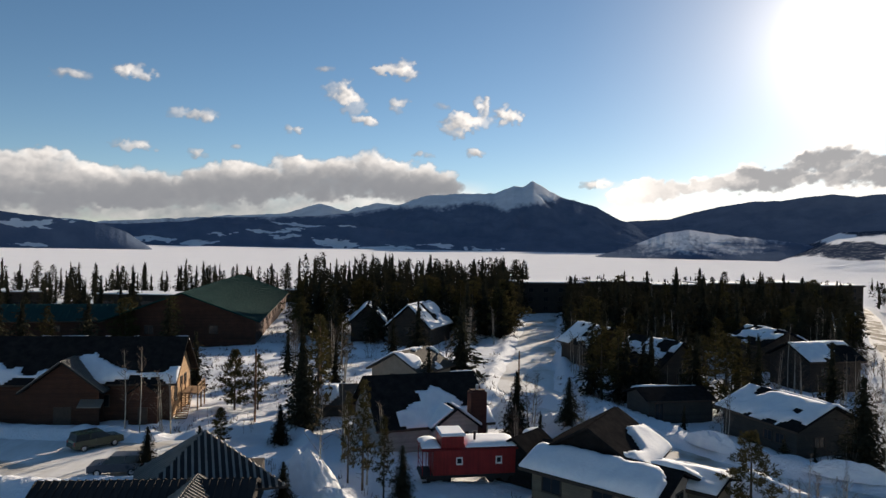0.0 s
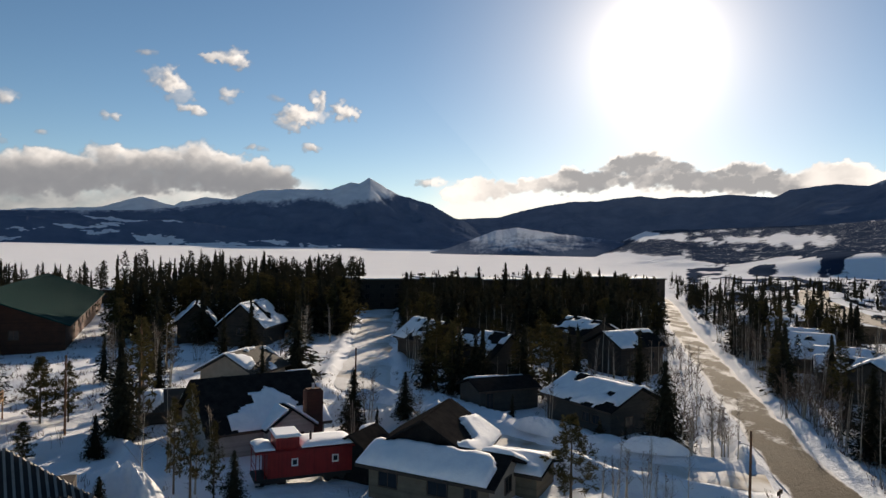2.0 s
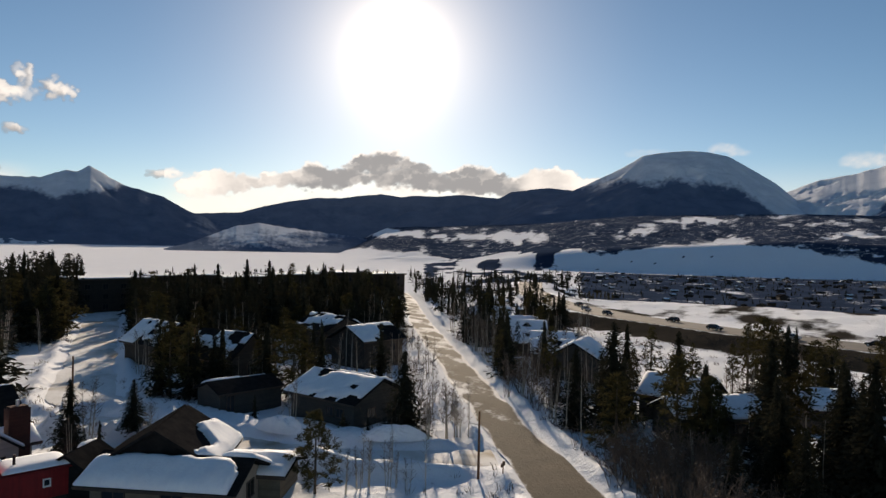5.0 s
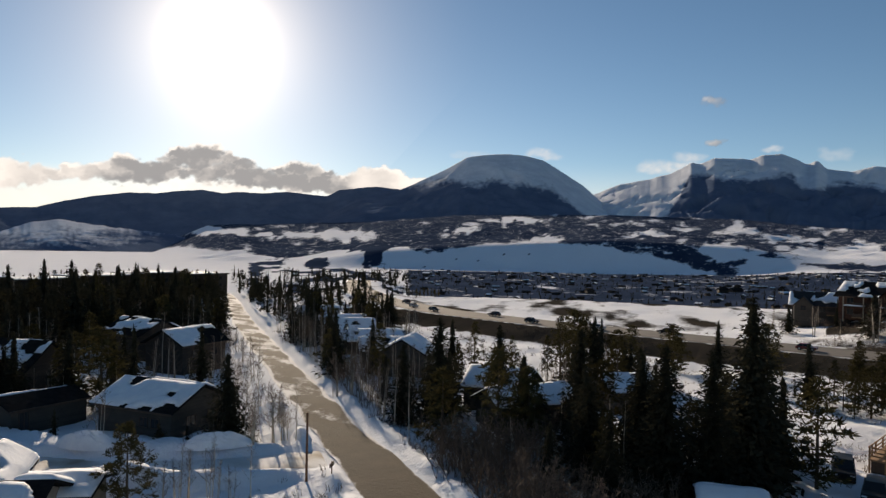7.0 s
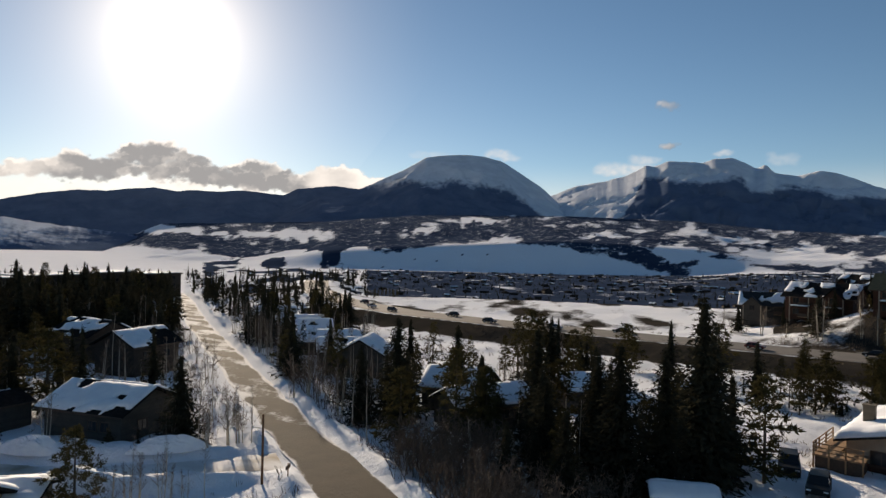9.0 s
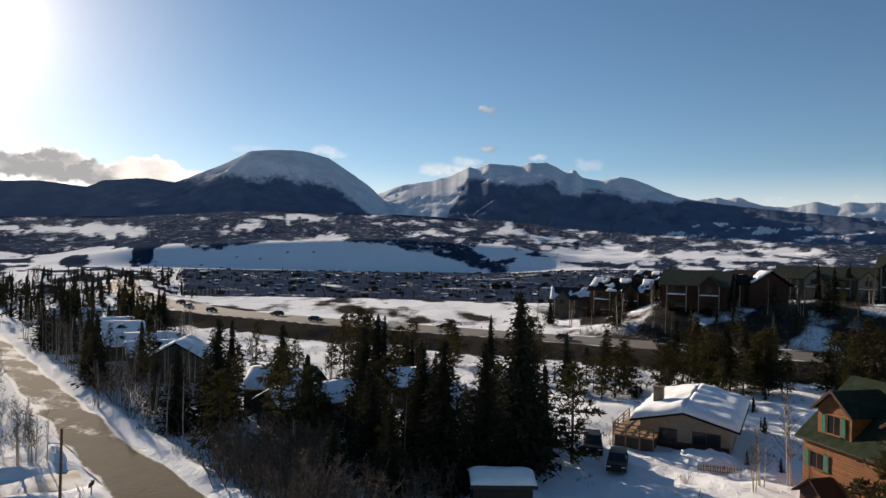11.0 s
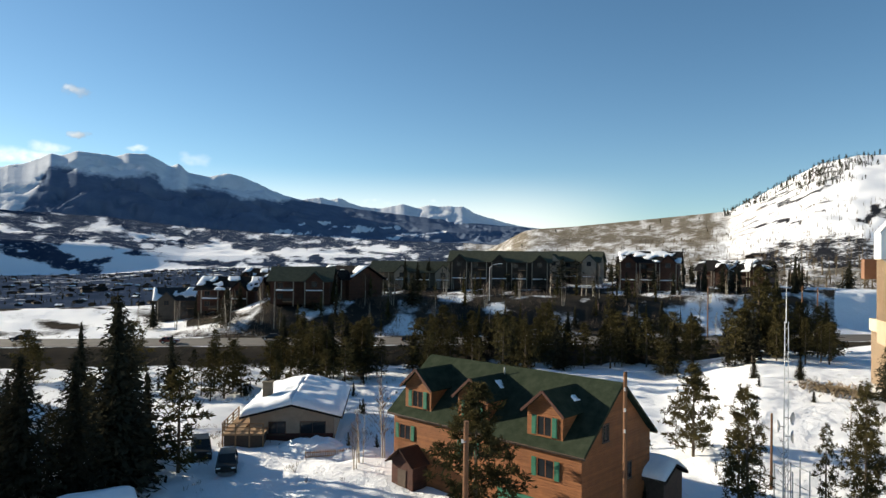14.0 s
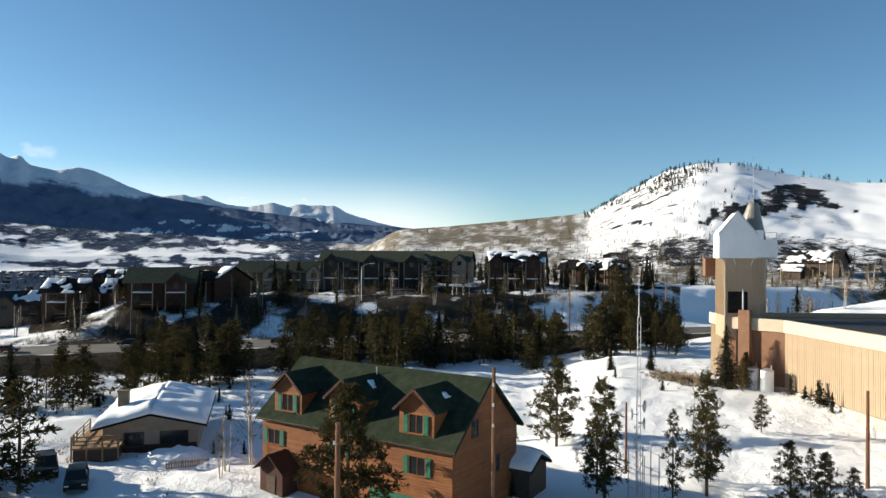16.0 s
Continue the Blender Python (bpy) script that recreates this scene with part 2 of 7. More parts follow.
CAR_SILVER = mat("silver_car_paint", (0.30, 0.31, 0.33), (0.36, 0.37, 0.39), 2, 0.3, 0.0, metal=0.5, spec=0.5)
CAR_RED = mat("red_car_paint", (0.16, 0.02, 0.015), (0.22, 0.03, 0.02), 2, 0.3, 0.0, spec=0.5)
LAMP_RED = mat("tail_lamp", (0.25, 0.01, 0.01), (0.3, 0.015, 0.015), 2, 0.3, 0.0, spec=0.5)
GLASS = mat("window_glass", (0.012, 0.015, 0.018), (0.022, 0.025, 0.028), 0.6, 0.16, 0.0, spec=0.38)


# ---------------------------------------------------------------- helpers for meshes
def hash2(ix, iy, seed):
    h = (ix.astype(np.int64) * 374761393 + iy.astype(np.int64) * 668265263 + seed * 1442695041) & 0x7FFFFFFF
    h = ((h ^ (h >> 13)) * 1274126177) & 0x7FFFFFFF
    return ((h ^ (h >> 16)) & 0xFFFF) / 65535.0


def vnoise(x, y, seed=0):
    """Smooth value noise, 0 to 1, on arrays."""
    x, y = np.asarray(x, float), np.asarray(y, float)
    ix, iy = np.floor(x), np.floor(y)
    fx, fy = x - ix, y - iy
    fx, fy = fx * fx * (3 - 2 * fx), fy * fy * (3 - 2 * fy)
    a, b = hash2(ix, iy, seed), hash2(ix + 1, iy, seed)
    c, d = hash2(ix, iy + 1, seed), hash2(ix + 1, iy + 1, seed)
    return (a * (1 - fx) + b * fx) * (1 - fy) + (c * (1 - fx) + d * fx) * fy


def fbm(x, y, octaves=4, seed=0):
    total, amp, norm = 0, 1.0, 0
    for o in range(octaves):
        total, norm = total + amp * vnoise(np.asarray(x) * 2 ** o, np.asarray(y) * 2 ** o, seed + o), norm + amp
        amp *= 0.5
    return total / norm


def step(a, b, x):
    s = np.clip((np.asarray(x, float) - a) / (b - a), 0, 1)
    return s * s * (3 - 2 * s)


class Shape:
    """Vertices and faces that become one mesh."""

    def __init__(self):
        self.v, self.f = [], []

    def add(self, verts, faces, m=None):
        k = len(self.v)
        self.v += [tuple(m @ Vector(p)) if m else tuple(p) for p in verts]
        self.f += [tuple(i + k for i in q) for q in faces]
        return self

    def box(self, x0, x1, y0, y1, z0, z1, m=None, bevel=0.0):
        if bevel:
            b, pts = bevel, []
            for z, i in ((z0, b), (z0 + b, 0), (z1 - b, 0), (z1, b)):
                pts += [(x0 + i + b * 0, y0 + i, z), (x1 - i, y0 + i, z), (x1 - i, y1 - i, z), (x0 + i, y1 - i, z)]
            q = [(3, 2, 1, 0), (12, 13, 14, 15)]
            for r in range(3):
                q += [(r * 4 + i, r * 4 + (i + 1) % 4, r * 4 + 4 + (i + 1) % 4, r * 4 + 4 + i) for i in range(4)]
            return self.add(pts, q, m)
        return self.add([(x0, y0, z0), (x1, y0, z0), (x1, y1, z0), (x0, y1, z0), (x0, y0, z1), (x1, y0, z1), (x1, y1, z1), (x0, y1, z1)],
                        [(3, 2, 1, 0), (4, 5, 6, 7), (0, 1, 5, 4), (1, 2, 6, 5), (2, 3, 7, 6), (3, 0, 4, 7)], m)

    def prism(self, outline, depth, m=None):
        """An outline of (x, z) points, extruded along y from 0 to depth."""
        n = len(outline)
        pts = [(x, 0, z) for x, z in outline] + [(x, depth, z) for x, z in outline]
        return self.add(pts, [tuple(range(n)), tuple(range(2 * n - 1, n - 1, -1))] + [(i + n, (i + 1) % n + n, (i + 1) % n, i) for i in range(n)], m)

    def tube(self, a, b, r0, r1=None, n=8):
        a, b = Vector(a), Vector(b)
        r1 = r0 if r1 is None else r1
        d = (b - a).normalized()
        u = d.orthogonal().normalized()
        w = d.cross(u)
        pts = []
        for c, r in ((a, r0), (b, r1)):
            pts += [tuple(c + (u * math.cos(6.2832 * i / n) + w * math.sin(6.2832 * i / n)) * r) for i in range(n)]
        return self.add(pts, [(i, (i + 1) % n, (i + 1) % n + n, i + n) for i in range(n)] + ([tuple(range(n - 1, -1, -1)), tuple(range(n, 2 * n))] if n > 3 else []))

    def mesh(self, name, material, smooth=False):
        me = bpy.data.meshes.new(name)
        me.from_pydata(self.v, [], self.f)
        me.materials.append(material)
        if smooth:
            me.polygons.foreach_set("use_smooth", [True] * len(me.polygons))
        me.update()
        return me


def thing(name, label, category, m=None, group="", kind=""):
    ob = tagged(new(name), label, category, group, kind)
    if m:
        ob.matrix_basis = m
    return ob


def part(name, shape, material, parent, label="", m=None, smooth=False):
    """One mesh object under a thing or a part."""
    me = shape if isinstance(shape, bpy.types.Mesh) else shape.mesh(name, material, smooth)
    ob = new(name, me)
    ob.parent = parent
    if m:
        ob.matrix_basis = m
    if label:
        ob["label"] = label
    return ob


def grid_mesh(name, x, y, z, material, cover=None, smooth=True):
    """A sheet from arrays of rows and columns."""
    nr, nc = x.shape
    me = bpy.data.meshes.new(name)
    idx = np.arange(nr * nc).reshape(nr, nc)
    q = np.stack([idx[:-1, :-1], idx[:-1, 1:], idx[1:, 1:], idx[1:, :-1]], -1).reshape(-1, 4)
    me.vertices.add(nr * nc)
    me.vertices.foreach_set("co", np.stack([x, y, z], -1).ravel())
    me.loops.add(q.size)
    me.loops.foreach_set("vertex_index", q.ravel())
    me.polygons.add(len(q))
    me.polygons.foreach_set("loop_start", np.arange(len(q)) * 4)
    me.polygons.foreach_set("use_smooth", np.full(len(q), smooth))
    me.materials.append(material)
    if cover is not None:
        me.attributes.new("cover", "FLOAT", "POINT").data.foreach_set("value", cover.ravel())
    me.update(calc_edges=True)
    me.validate()
    return me


def polar(az, r):
    a = np.radians(az)
    return r * np.sin(a), r * np.cos(a)


def to_line(x, y, pts):
    """Distance to a polyline, and how far along it."""
    best, along, run = np.full(np.shape(x), 1e9), np.zeros(np.shape(x)), 0.0
    for (ax, ay), (bx, by) in zip(pts[:-1], pts[1:]):
        dx, dy = bx - ax, by - ay
        ln = math.hypot(dx, dy)
        s = np.clip(((x - ax) * dx + (y - ay) * dy) / ln ** 2, 0, 1)
        d = np.hypot(x - ax - s * dx, y - ay - s * dy)
        along = np.where(d < best, run + s * ln, along)
        best = np.minimum(best, d)
        run += ln
    return best, along


# ---------------------------------------------------------------- the land
STREET = [(22, -2), (31, 22), (40.3, 39.6), (52.6, 64.3), (65.6, 89.1), (100, 155), (139.7, 225.4), (165, 275)]
LANE = [(24, 62), (17, 82), (12, 97.5), (20, 145), (37.5, 246), (42, 290)]
HIGHWAY_LINE = [(150, -220), (146, -60), (146, 60), (146, 92), (150, 130), (166, 172), (205, 230), (270, 300)]
DRIVE = [(45, 49.5), (33, 56.2), (25, 64), (18, 74), (12, 84)]
YARD = [(-70, 62), (-44, 63), (-28, 62), (-20, 66)]


LAND_AZ = [-180, 26, 30, 36, 43, 50, 62, 72, 78, 92, 104, 180]
LAND_R = [345, 795, 890, 1500, 2500, 3000, 3400, 4900]
LAND_Z = np.array([
    [-4, -4, -4, -4, -4, -4, 8, 20], [-4, -4, -4, -4, -4, -4, 8, 20], [-4, -4, -4, 6, 68, 95, 115, 130], [-4, -4, -2, 20, 80, 110, 130, 150],
    [-4, -4, 18, 46, 100, 125, 150, 170], [-4, -4, 26, 55, 135, 165, 190, 200], [-4, -4, 36, 66, 140, 175, 200, 210],
    [-4, -2, 30, 56, 120, 150, 180, 190], [-3, 4, 18, 42, 95, 120, 140, 150], [4, 10, 22, 38, 70, 85, 100, 110],
    [9, 14, 24, 36, 60, 70, 80, 90], [9, 14, 24, 36, 60, 70, 80, 90]])
HILL = [(100, 1.2), (105, 2.3), (109, 2.6), (114, 3.1), (121, 3.8), (123.5, 5.2), (127, 7.1), (129.5, 7.6), (132, 7.5), (136, 6.4), (140, 5.7), (150, 5.2), (180, 4)]


def land(x, y, fine=True):
    """Height of the ground."""
    x, y = np.asarray(x, float), np.asarray(y, float)
    az, r = np.degrees(np.arctan2(x, y)), np.hypot(x, y)
    cols = [np.interp(az, LAND_AZ, LAND_Z[:, k]) for k in range(len(LAND_R))]
    z = np.zeros_like(r)
    start = np.interp(az, [-180, 30, 40, 85, 95, 180], [300, 300, 290, 260, 165, 120])
    z = cols[0] * step(0, 1, (r - start) / (LAND_R[0] - start))
    for k in range(len(LAND_R) - 1):
        s = np.clip((r - LAND_R[k]) / (LAND_R[k + 1] - LAND_R[k]), 0, 1)
        s = s * s * (3 - 2 * s) if k == 1 else s
        z = z + (cols[k + 1] - cols[k]) * s
    # the near side of the condominiums' terrace
    z = z + 8.5 * step(76, 86, az) * step(152, 192, r) * (1 - step(212, 345, r))
    z = z + 3.4 * step(116, 124, az) * step(52, 92, r) * (1 - step(120, 240, r))
    # the round hill with the mast
    ridge = np.interp(az, [p[0] for p in HILL], [p[1] for p in HILL])
    top = EYE + 900 * np.tan(np.radians(ridge))
    s = np.clip((r - 260) / 640, 0, 1)
    up = 9 + (top - 9) * s ** 1.25
    up = np.where(r > 900, top - (r - 900) * 0.12, up)
    up = up + (fbm(x / 90, y / 90, 4, 5) - 0.5) * 16 * s * (1 - s) * 2 + (np.abs(fbm(x / 26, y / 26, 4, 15) - 0.5) - 0.2) * 9 * np.clip(s * 4, 0, 1) * np.clip((1 - s) * 3, 0, 1) * step(121, 126, az)
    z = np.where((az > 100) & (r > 260), np.maximum(z, z + (up - z) * step(100, 106, az)), z)
    z = z + (fbm(x / 48, y / 48, 4, 35) - 0.5) * 20 * step(905, 1050, r) * (1 - step(3300, 3450, r)) * step(26, 32, az) * (1 - step(100, 106, az))
    # embankment of the highway
    d, _ = to_line(x, y, HIGHWAY_LINE)
    z = z * step(8, 30, d) + 2.0 * (1 - step(8.5, 20, d)) * (1 - step(330, 500, r))
    if fine:
        near = 1 - step(250, 400, r)
        z = z + ((fbm(x / 9, y / 9, 4, 2) - 0.5) * 1.2 + (fbm(x / 2.2, y / 2.2, 3, 6) - 0.5) * 0.5) * near * step(9, 13, d)
        for pts, w, bank in ((STREET, 3.0, 0.75), (LANE, 4.2, 0.7), (DRIVE, 2.6, 1.35), (YARD, 6.0, 0.9)):
            e, al = to_line(x, y, pts)
            heap = np.exp(-((e - w - 1.5) / 1.0) ** 2) * bank * (0.45 + 1.1 * vnoise(al / 3.1, e / 2.0, 9))
            if pts is not STREET:
                heap = heap * step(5.0, 8.0, to_line(x, y, STREET)[0])
            z = np.where(e < w + 5, z * step(w - 1, w + 3, e), z) + heap
            z = z - 0.12 * (1 - step(w - 0.5, w + 0.2, e))
    return z


def land_at(x, y):
    return float(land(np.array([x]), np.array([y]))[0])


az = np.concatenate([np.arange(-180, -40, 4.0), np.arange(-40, 150, 0.3), np.linspace(150, 180, 9)])
rr = np.concatenate([[-0.3, 4, 8, 16, 24, 30], np.geomspace(34, 330, 160), np.geomspace(337, 760, 36), np.geomspace(768, 930, 34), np.geomspace(940, 3500, 62), [3800, 4200, 4900]])
AZ, RR = np.meshgrid(az, rr)
gx, gy = polar(AZ, RR)
gzz = land(gx, gy)
d_hw = to_line(gx, gy, HIGHWAY_LINE)[0]
n1 = fbm(gx / 45, gy / 45, 4, 21)
cover = -0.25 + 0.9 * np.clip(n1 - 0.5, 0, 1) * (1 - step(300, 420, RR))
cover = cover + 0.5 * step(0.5, 0.62, fbm(gx / 6, gy / 6, 3, 77)) * (RR < 140)
# bare slope under the highway, the ploughed verge of the street
side = np.where(gx < 146, 1, 0.25)
verge = step(5.8, 7.6, d_hw) * (1 - step(15.5, 23.5, d_hw + 7 * (fbm(gx / 5, gy / 5, 3, 79) - 0.5))) * (RR < 330)
cover = cover + (0.92 * side + 0.08 - cover) * verge
# brush on the slope below the condominiums
cover = np.where((AZ > 78) & (AZ < 128) & (RR > 150) & (RR < 240), np.maximum(cover, 0.62 + 1.9 * (fbm(gx / 8, gy / 8, 4, 93) - 0.45)), cover)
# thawed strips in the field behind the highway
strip = (gx > 152) & (AZ > 34) & (AZ < 84) & (RR < 345)
cover = np.where(strip, np.maximum(cover, 0.20 + 2.2 * (fbm(gx / 40, (gy - gx * 0.5) / 14, 4, 99) - 0.47)), cover)
# fields, woods and the town of the wide valley
valley = step(38, 46, AZ) * (1 - step(100, 106, AZ))
patch = fbm(AZ / 3.2, np.log(np.abs(RR) + 1) * 9, 5, 41)
EL = np.degrees(np.arctan2(gzz - EYE, np.maximum(RR, 1)))      # how high the land lies over the town
wob = EL + 0.9 * (fbm(AZ / 0.8, EL * 2.2, 5, 51) - 0.5)
far = 0.86 - 0.7 * step(0.60, 0.82, fbm(AZ / 1.0, EL * 3.6, 5, 47) + 0.12 * step(62, 74, AZ))
for fa_, fe_, fw_, fh_ in ((29.9, 1.17, 2.7, 0.33), (39.3, 0.94, 3.5, 0.36), (34.3, 0.85, 1.3, 0.16), (54.8, 2.5, 2.5, 0.16), (57.3, 1.0, 1.3, 0.22), (71.3, 0.16, 2.1, 0.62), (79.5, 0.0, 4.2, 0.55), (87, 0.2, 3.0, 0.3), (46.2, -0.9, 3.3, 0.85), (50.5, 1.6, 1.6, 0.15), (65.5, 1.5, 1.5, 0.2), (76, 1.2, 2.0, 0.2), (93, 0.6, 3.0, 0.25)):
    inside = 1 - ((AZ + 2.5 * (fbm(AZ / 1.3, EL * 2, 3, 57) - 0.5) - fa_) / fw_) ** 2 - ((wob - fe_) / fh_) ** 2
    far = np.minimum(far, 0.9 - 1.1 * step(-0.6, 0.6, inside))
# the open bench above the town
top1 = np.interp(AZ, [45, 47, 48, 53, 57, 62, 66, 70.5, 71.5], [-3, -1.0, -0.3, 0.5, 0.7, 0.35, -0.4, -1.6, -3])
top2_ = np.interp(AZ, [71.5, 72.3, 73.2, 75, 78.5, 79.5], [-3, -1.2, -0.25, -0.3, -1.3, -3])
lift_ = np.maximum(top1, top2_) + 0.5 * (fbm(AZ / 0.9, EL * 2.5, 4, 67) - 0.5) - EL
bench = lift_ > 0.1
far = far + (-0.6 - far) * step(-0.3, 0.25, lift_) * step(768, 790, RR) * (RR < 1400)
far = np.where(bench & (RR > 790) & (fbm(AZ / 0.35, EL * 4, 3, 69) > 0.83), 1.1, far)
town = (RR > 330) & (RR <= 772) & (AZ + 7 * (fbm(gx / 30, gy / 30, 3, 45) - 0.5) > 44.5)
far = np.where(town, 0.97 + 1.4 * (patch - 0.45) + 1.1 * (fbm(gx / 7, gy / 7, 3, 43) - 0.5), far)
cover = np.where((RR > 330) & (AZ > 34), cover * (1 - valley) + far * valley, cover)
coast = np.interp(RR, [800, 1200, 1700, 2400, 3500], [38, 33, 29, 26, 23.5])
inland = step(-0.6, 0.8, AZ - coast + 2.0 * (fbm(AZ / 0.8, np.log(np.abs(RR) + 1) * 7, 3, 89) - 0.5))
cover = np.where((AZ > 22) & (AZ <= 46) & (RR > 800), cover * (1 - inland) + far * inland, cover)
shore = (AZ > 33) & (AZ <= 46) & (RR > 330) & (RR <= 1000)
cover = np.where(shore, np.clip((fbm(AZ / 1.6, np.log(np.abs(RR) + 1) * 8, 4, 87) - 0.53) * 14 + 0.5, -0.4, 1.2), cover)
# round hill: scrub low down, broken rock bands, snow above
hillz = (AZ > 100) & (RR > 260)
scrub = np.clip(0.55 + (fbm(AZ / 0.6, EL * 3.5, 5, 95) - 0.5) * 1.2 + 0.25 * step(0.6, 1.8, EL) - 1.3 * step(119, 123.5, AZ) * step(0.2, 1.4, EL), -0.9, 0.9)
rough_ = fbm(AZ / 0.55 + EL * 0.7, EL / 0.4, 5, 63) - 0.5
crag_top = np.interp(AZ, [129.6, 130.8, 133.9, 135, 136.7, 138.1, 139.6], [2.9, 4.1, 5.1, 5.65, 5.7, 4.9, 3.7])
crag_low = np.interp(AZ, [129.6, 132, 134.3, 136.2, 138, 139.6], [2.9, 3.0, 3.5, 4.2, 3.9, 3.8])
crag = np.minimum(crag_top - EL, EL - crag_low) + 1.1 * rough_
ledge_top = np.interp(AZ, [121.2, 122.1, 124.6, 127, 130.5, 133, 136, 140, 143], [-0.4, 0.6, 2.1, 2.4, 2.1, 2.2, 2.3, 1.8, 1.2])
ledge = np.clip((ledge_top - EL) * 0.8, -0.6, 0.62) + 1.15 * rough_
apron = np.minimum(crag_low + 0.3 - EL, EL - ledge_top) * step(131, 133, AZ) * (1 - step(138, 140, AZ)) * 0.5 + 1.2 * rough_ - 0.2
rock = np.where(crag > 0.05, 0.78 + 1.2 * rough_, np.maximum(ledge, apron)) * step(120.8, 122.5, AZ) * (RR < 900) - 0.9 * (1 - step(-0.35, 0.05, np.maximum(np.maximum(crag, ledge_top - EL), np.minimum(crag_low + 0.3 - EL, (AZ - 130.5) * 0.4))))
grassy = 0.75 * step(0.5, 0.64, fbm(gx / 16, gy / 16, 4, 73)) * step(420, 560, RR) * step(119, 123, AZ) * (1 - step(127.5, 129.5, AZ)) * step(0.0, 0.8, EL - ledge_top - 0.6)
cover = np.where(hillz, np.maximum(np.maximum(scrub, rock), grassy), cover)
gme = grid_mesh("ground", gx, gy, gzz, GROUND, cover)
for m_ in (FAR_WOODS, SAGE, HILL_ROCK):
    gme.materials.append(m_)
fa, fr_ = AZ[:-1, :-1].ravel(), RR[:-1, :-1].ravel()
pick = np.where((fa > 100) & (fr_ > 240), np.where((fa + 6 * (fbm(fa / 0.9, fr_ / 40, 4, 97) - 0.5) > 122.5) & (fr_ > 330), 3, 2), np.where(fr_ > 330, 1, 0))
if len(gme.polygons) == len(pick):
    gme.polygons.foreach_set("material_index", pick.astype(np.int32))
ground = tagged(new("ground", gme), "snow-covered ground with drifts, bare patches and far fields", "ground", kind="structure")


def ribbon(name, pts, width, material, lift, label, category, wobble=0.3, worn=None):
    """A road as a strip that follows the ground."""
    p, out = [Vector(q) for q in pts], []
    for a, b in zip(p[:-1], p[1:]):
        k = max(2, int((b - a).length / 2.0))
        out += [a.lerp(b, i / k) for i in range(k)]
    out.append(p[-1])
    c = np.array([tuple(q) for q in out])
    for _ in range(6):
        c[1:-1] = (c[:-2] + c[1:-1] * 2 + c[2:]) / 4
    t = np.gradient(c, axis=0)
    t /= np.linalg.norm(t, axis=1, keepdims=True)
    nrm = np.stack([t[:, 1], -t[:, 0]], 1)
    u = np.linspace(-1, 1, 9)
    w = width / 2 + (vnoise(np.arange(len(c))[:, None] / 2.3, np.sign(u)[None, :] * 7.7 + 20, 3) - 0.5) * wobble
    x = c[:, None, 0] + nrm[:, None, 0] * u[None] * w
    y = c[:, None, 1] + nrm[:, None, 1] * u[None] * w
    z = land(x, y, False) + lift + 0.05 * (1 - u[None] ** 2)
    cov = None
    if worn:
        rad = np.hypot(x, y)
        cov = 1.05 - worn * step(50, 115, rad) - 0.55 * step(0.72, 1.0, np.abs(u))[None] + 1.1 * (fbm(x / 2.6, y / 7, 4, 7) - 0.5) * step(48, 85, rad)
    return tagged(new(name, grid_mesh(name, x, y, z, material, cov)), label, category, kind="structure")


ribbon("road", STREET, 5.6, WET_STREET, 0.03, "wet grey-brown asphalt street between snow banks", "road", 0.9, worn=0.5)
ribbon("road_lane", LANE, 7.6, PACKED, 0.02, "lane of rutted packed snow between the pines", "road", 1.5)
ribbon("road_driveway", [(41.9, 51.2)] + DRIVE[1:], 4.6, PACKED, 0.02, "ploughed snowy driveway with high banks", "driveway", 1.0)
ribbon("road_yard", YARD, 11.5, PACKED, 0.02, "icy rutted parking yard beside the log lodge", "parking yard", 1.5)
ribbon("road_highway", HIGHWAY_LINE, 13.0, HIGHWAY, 0.05, "grey highway on a bare embankment", "highway", 0.4)


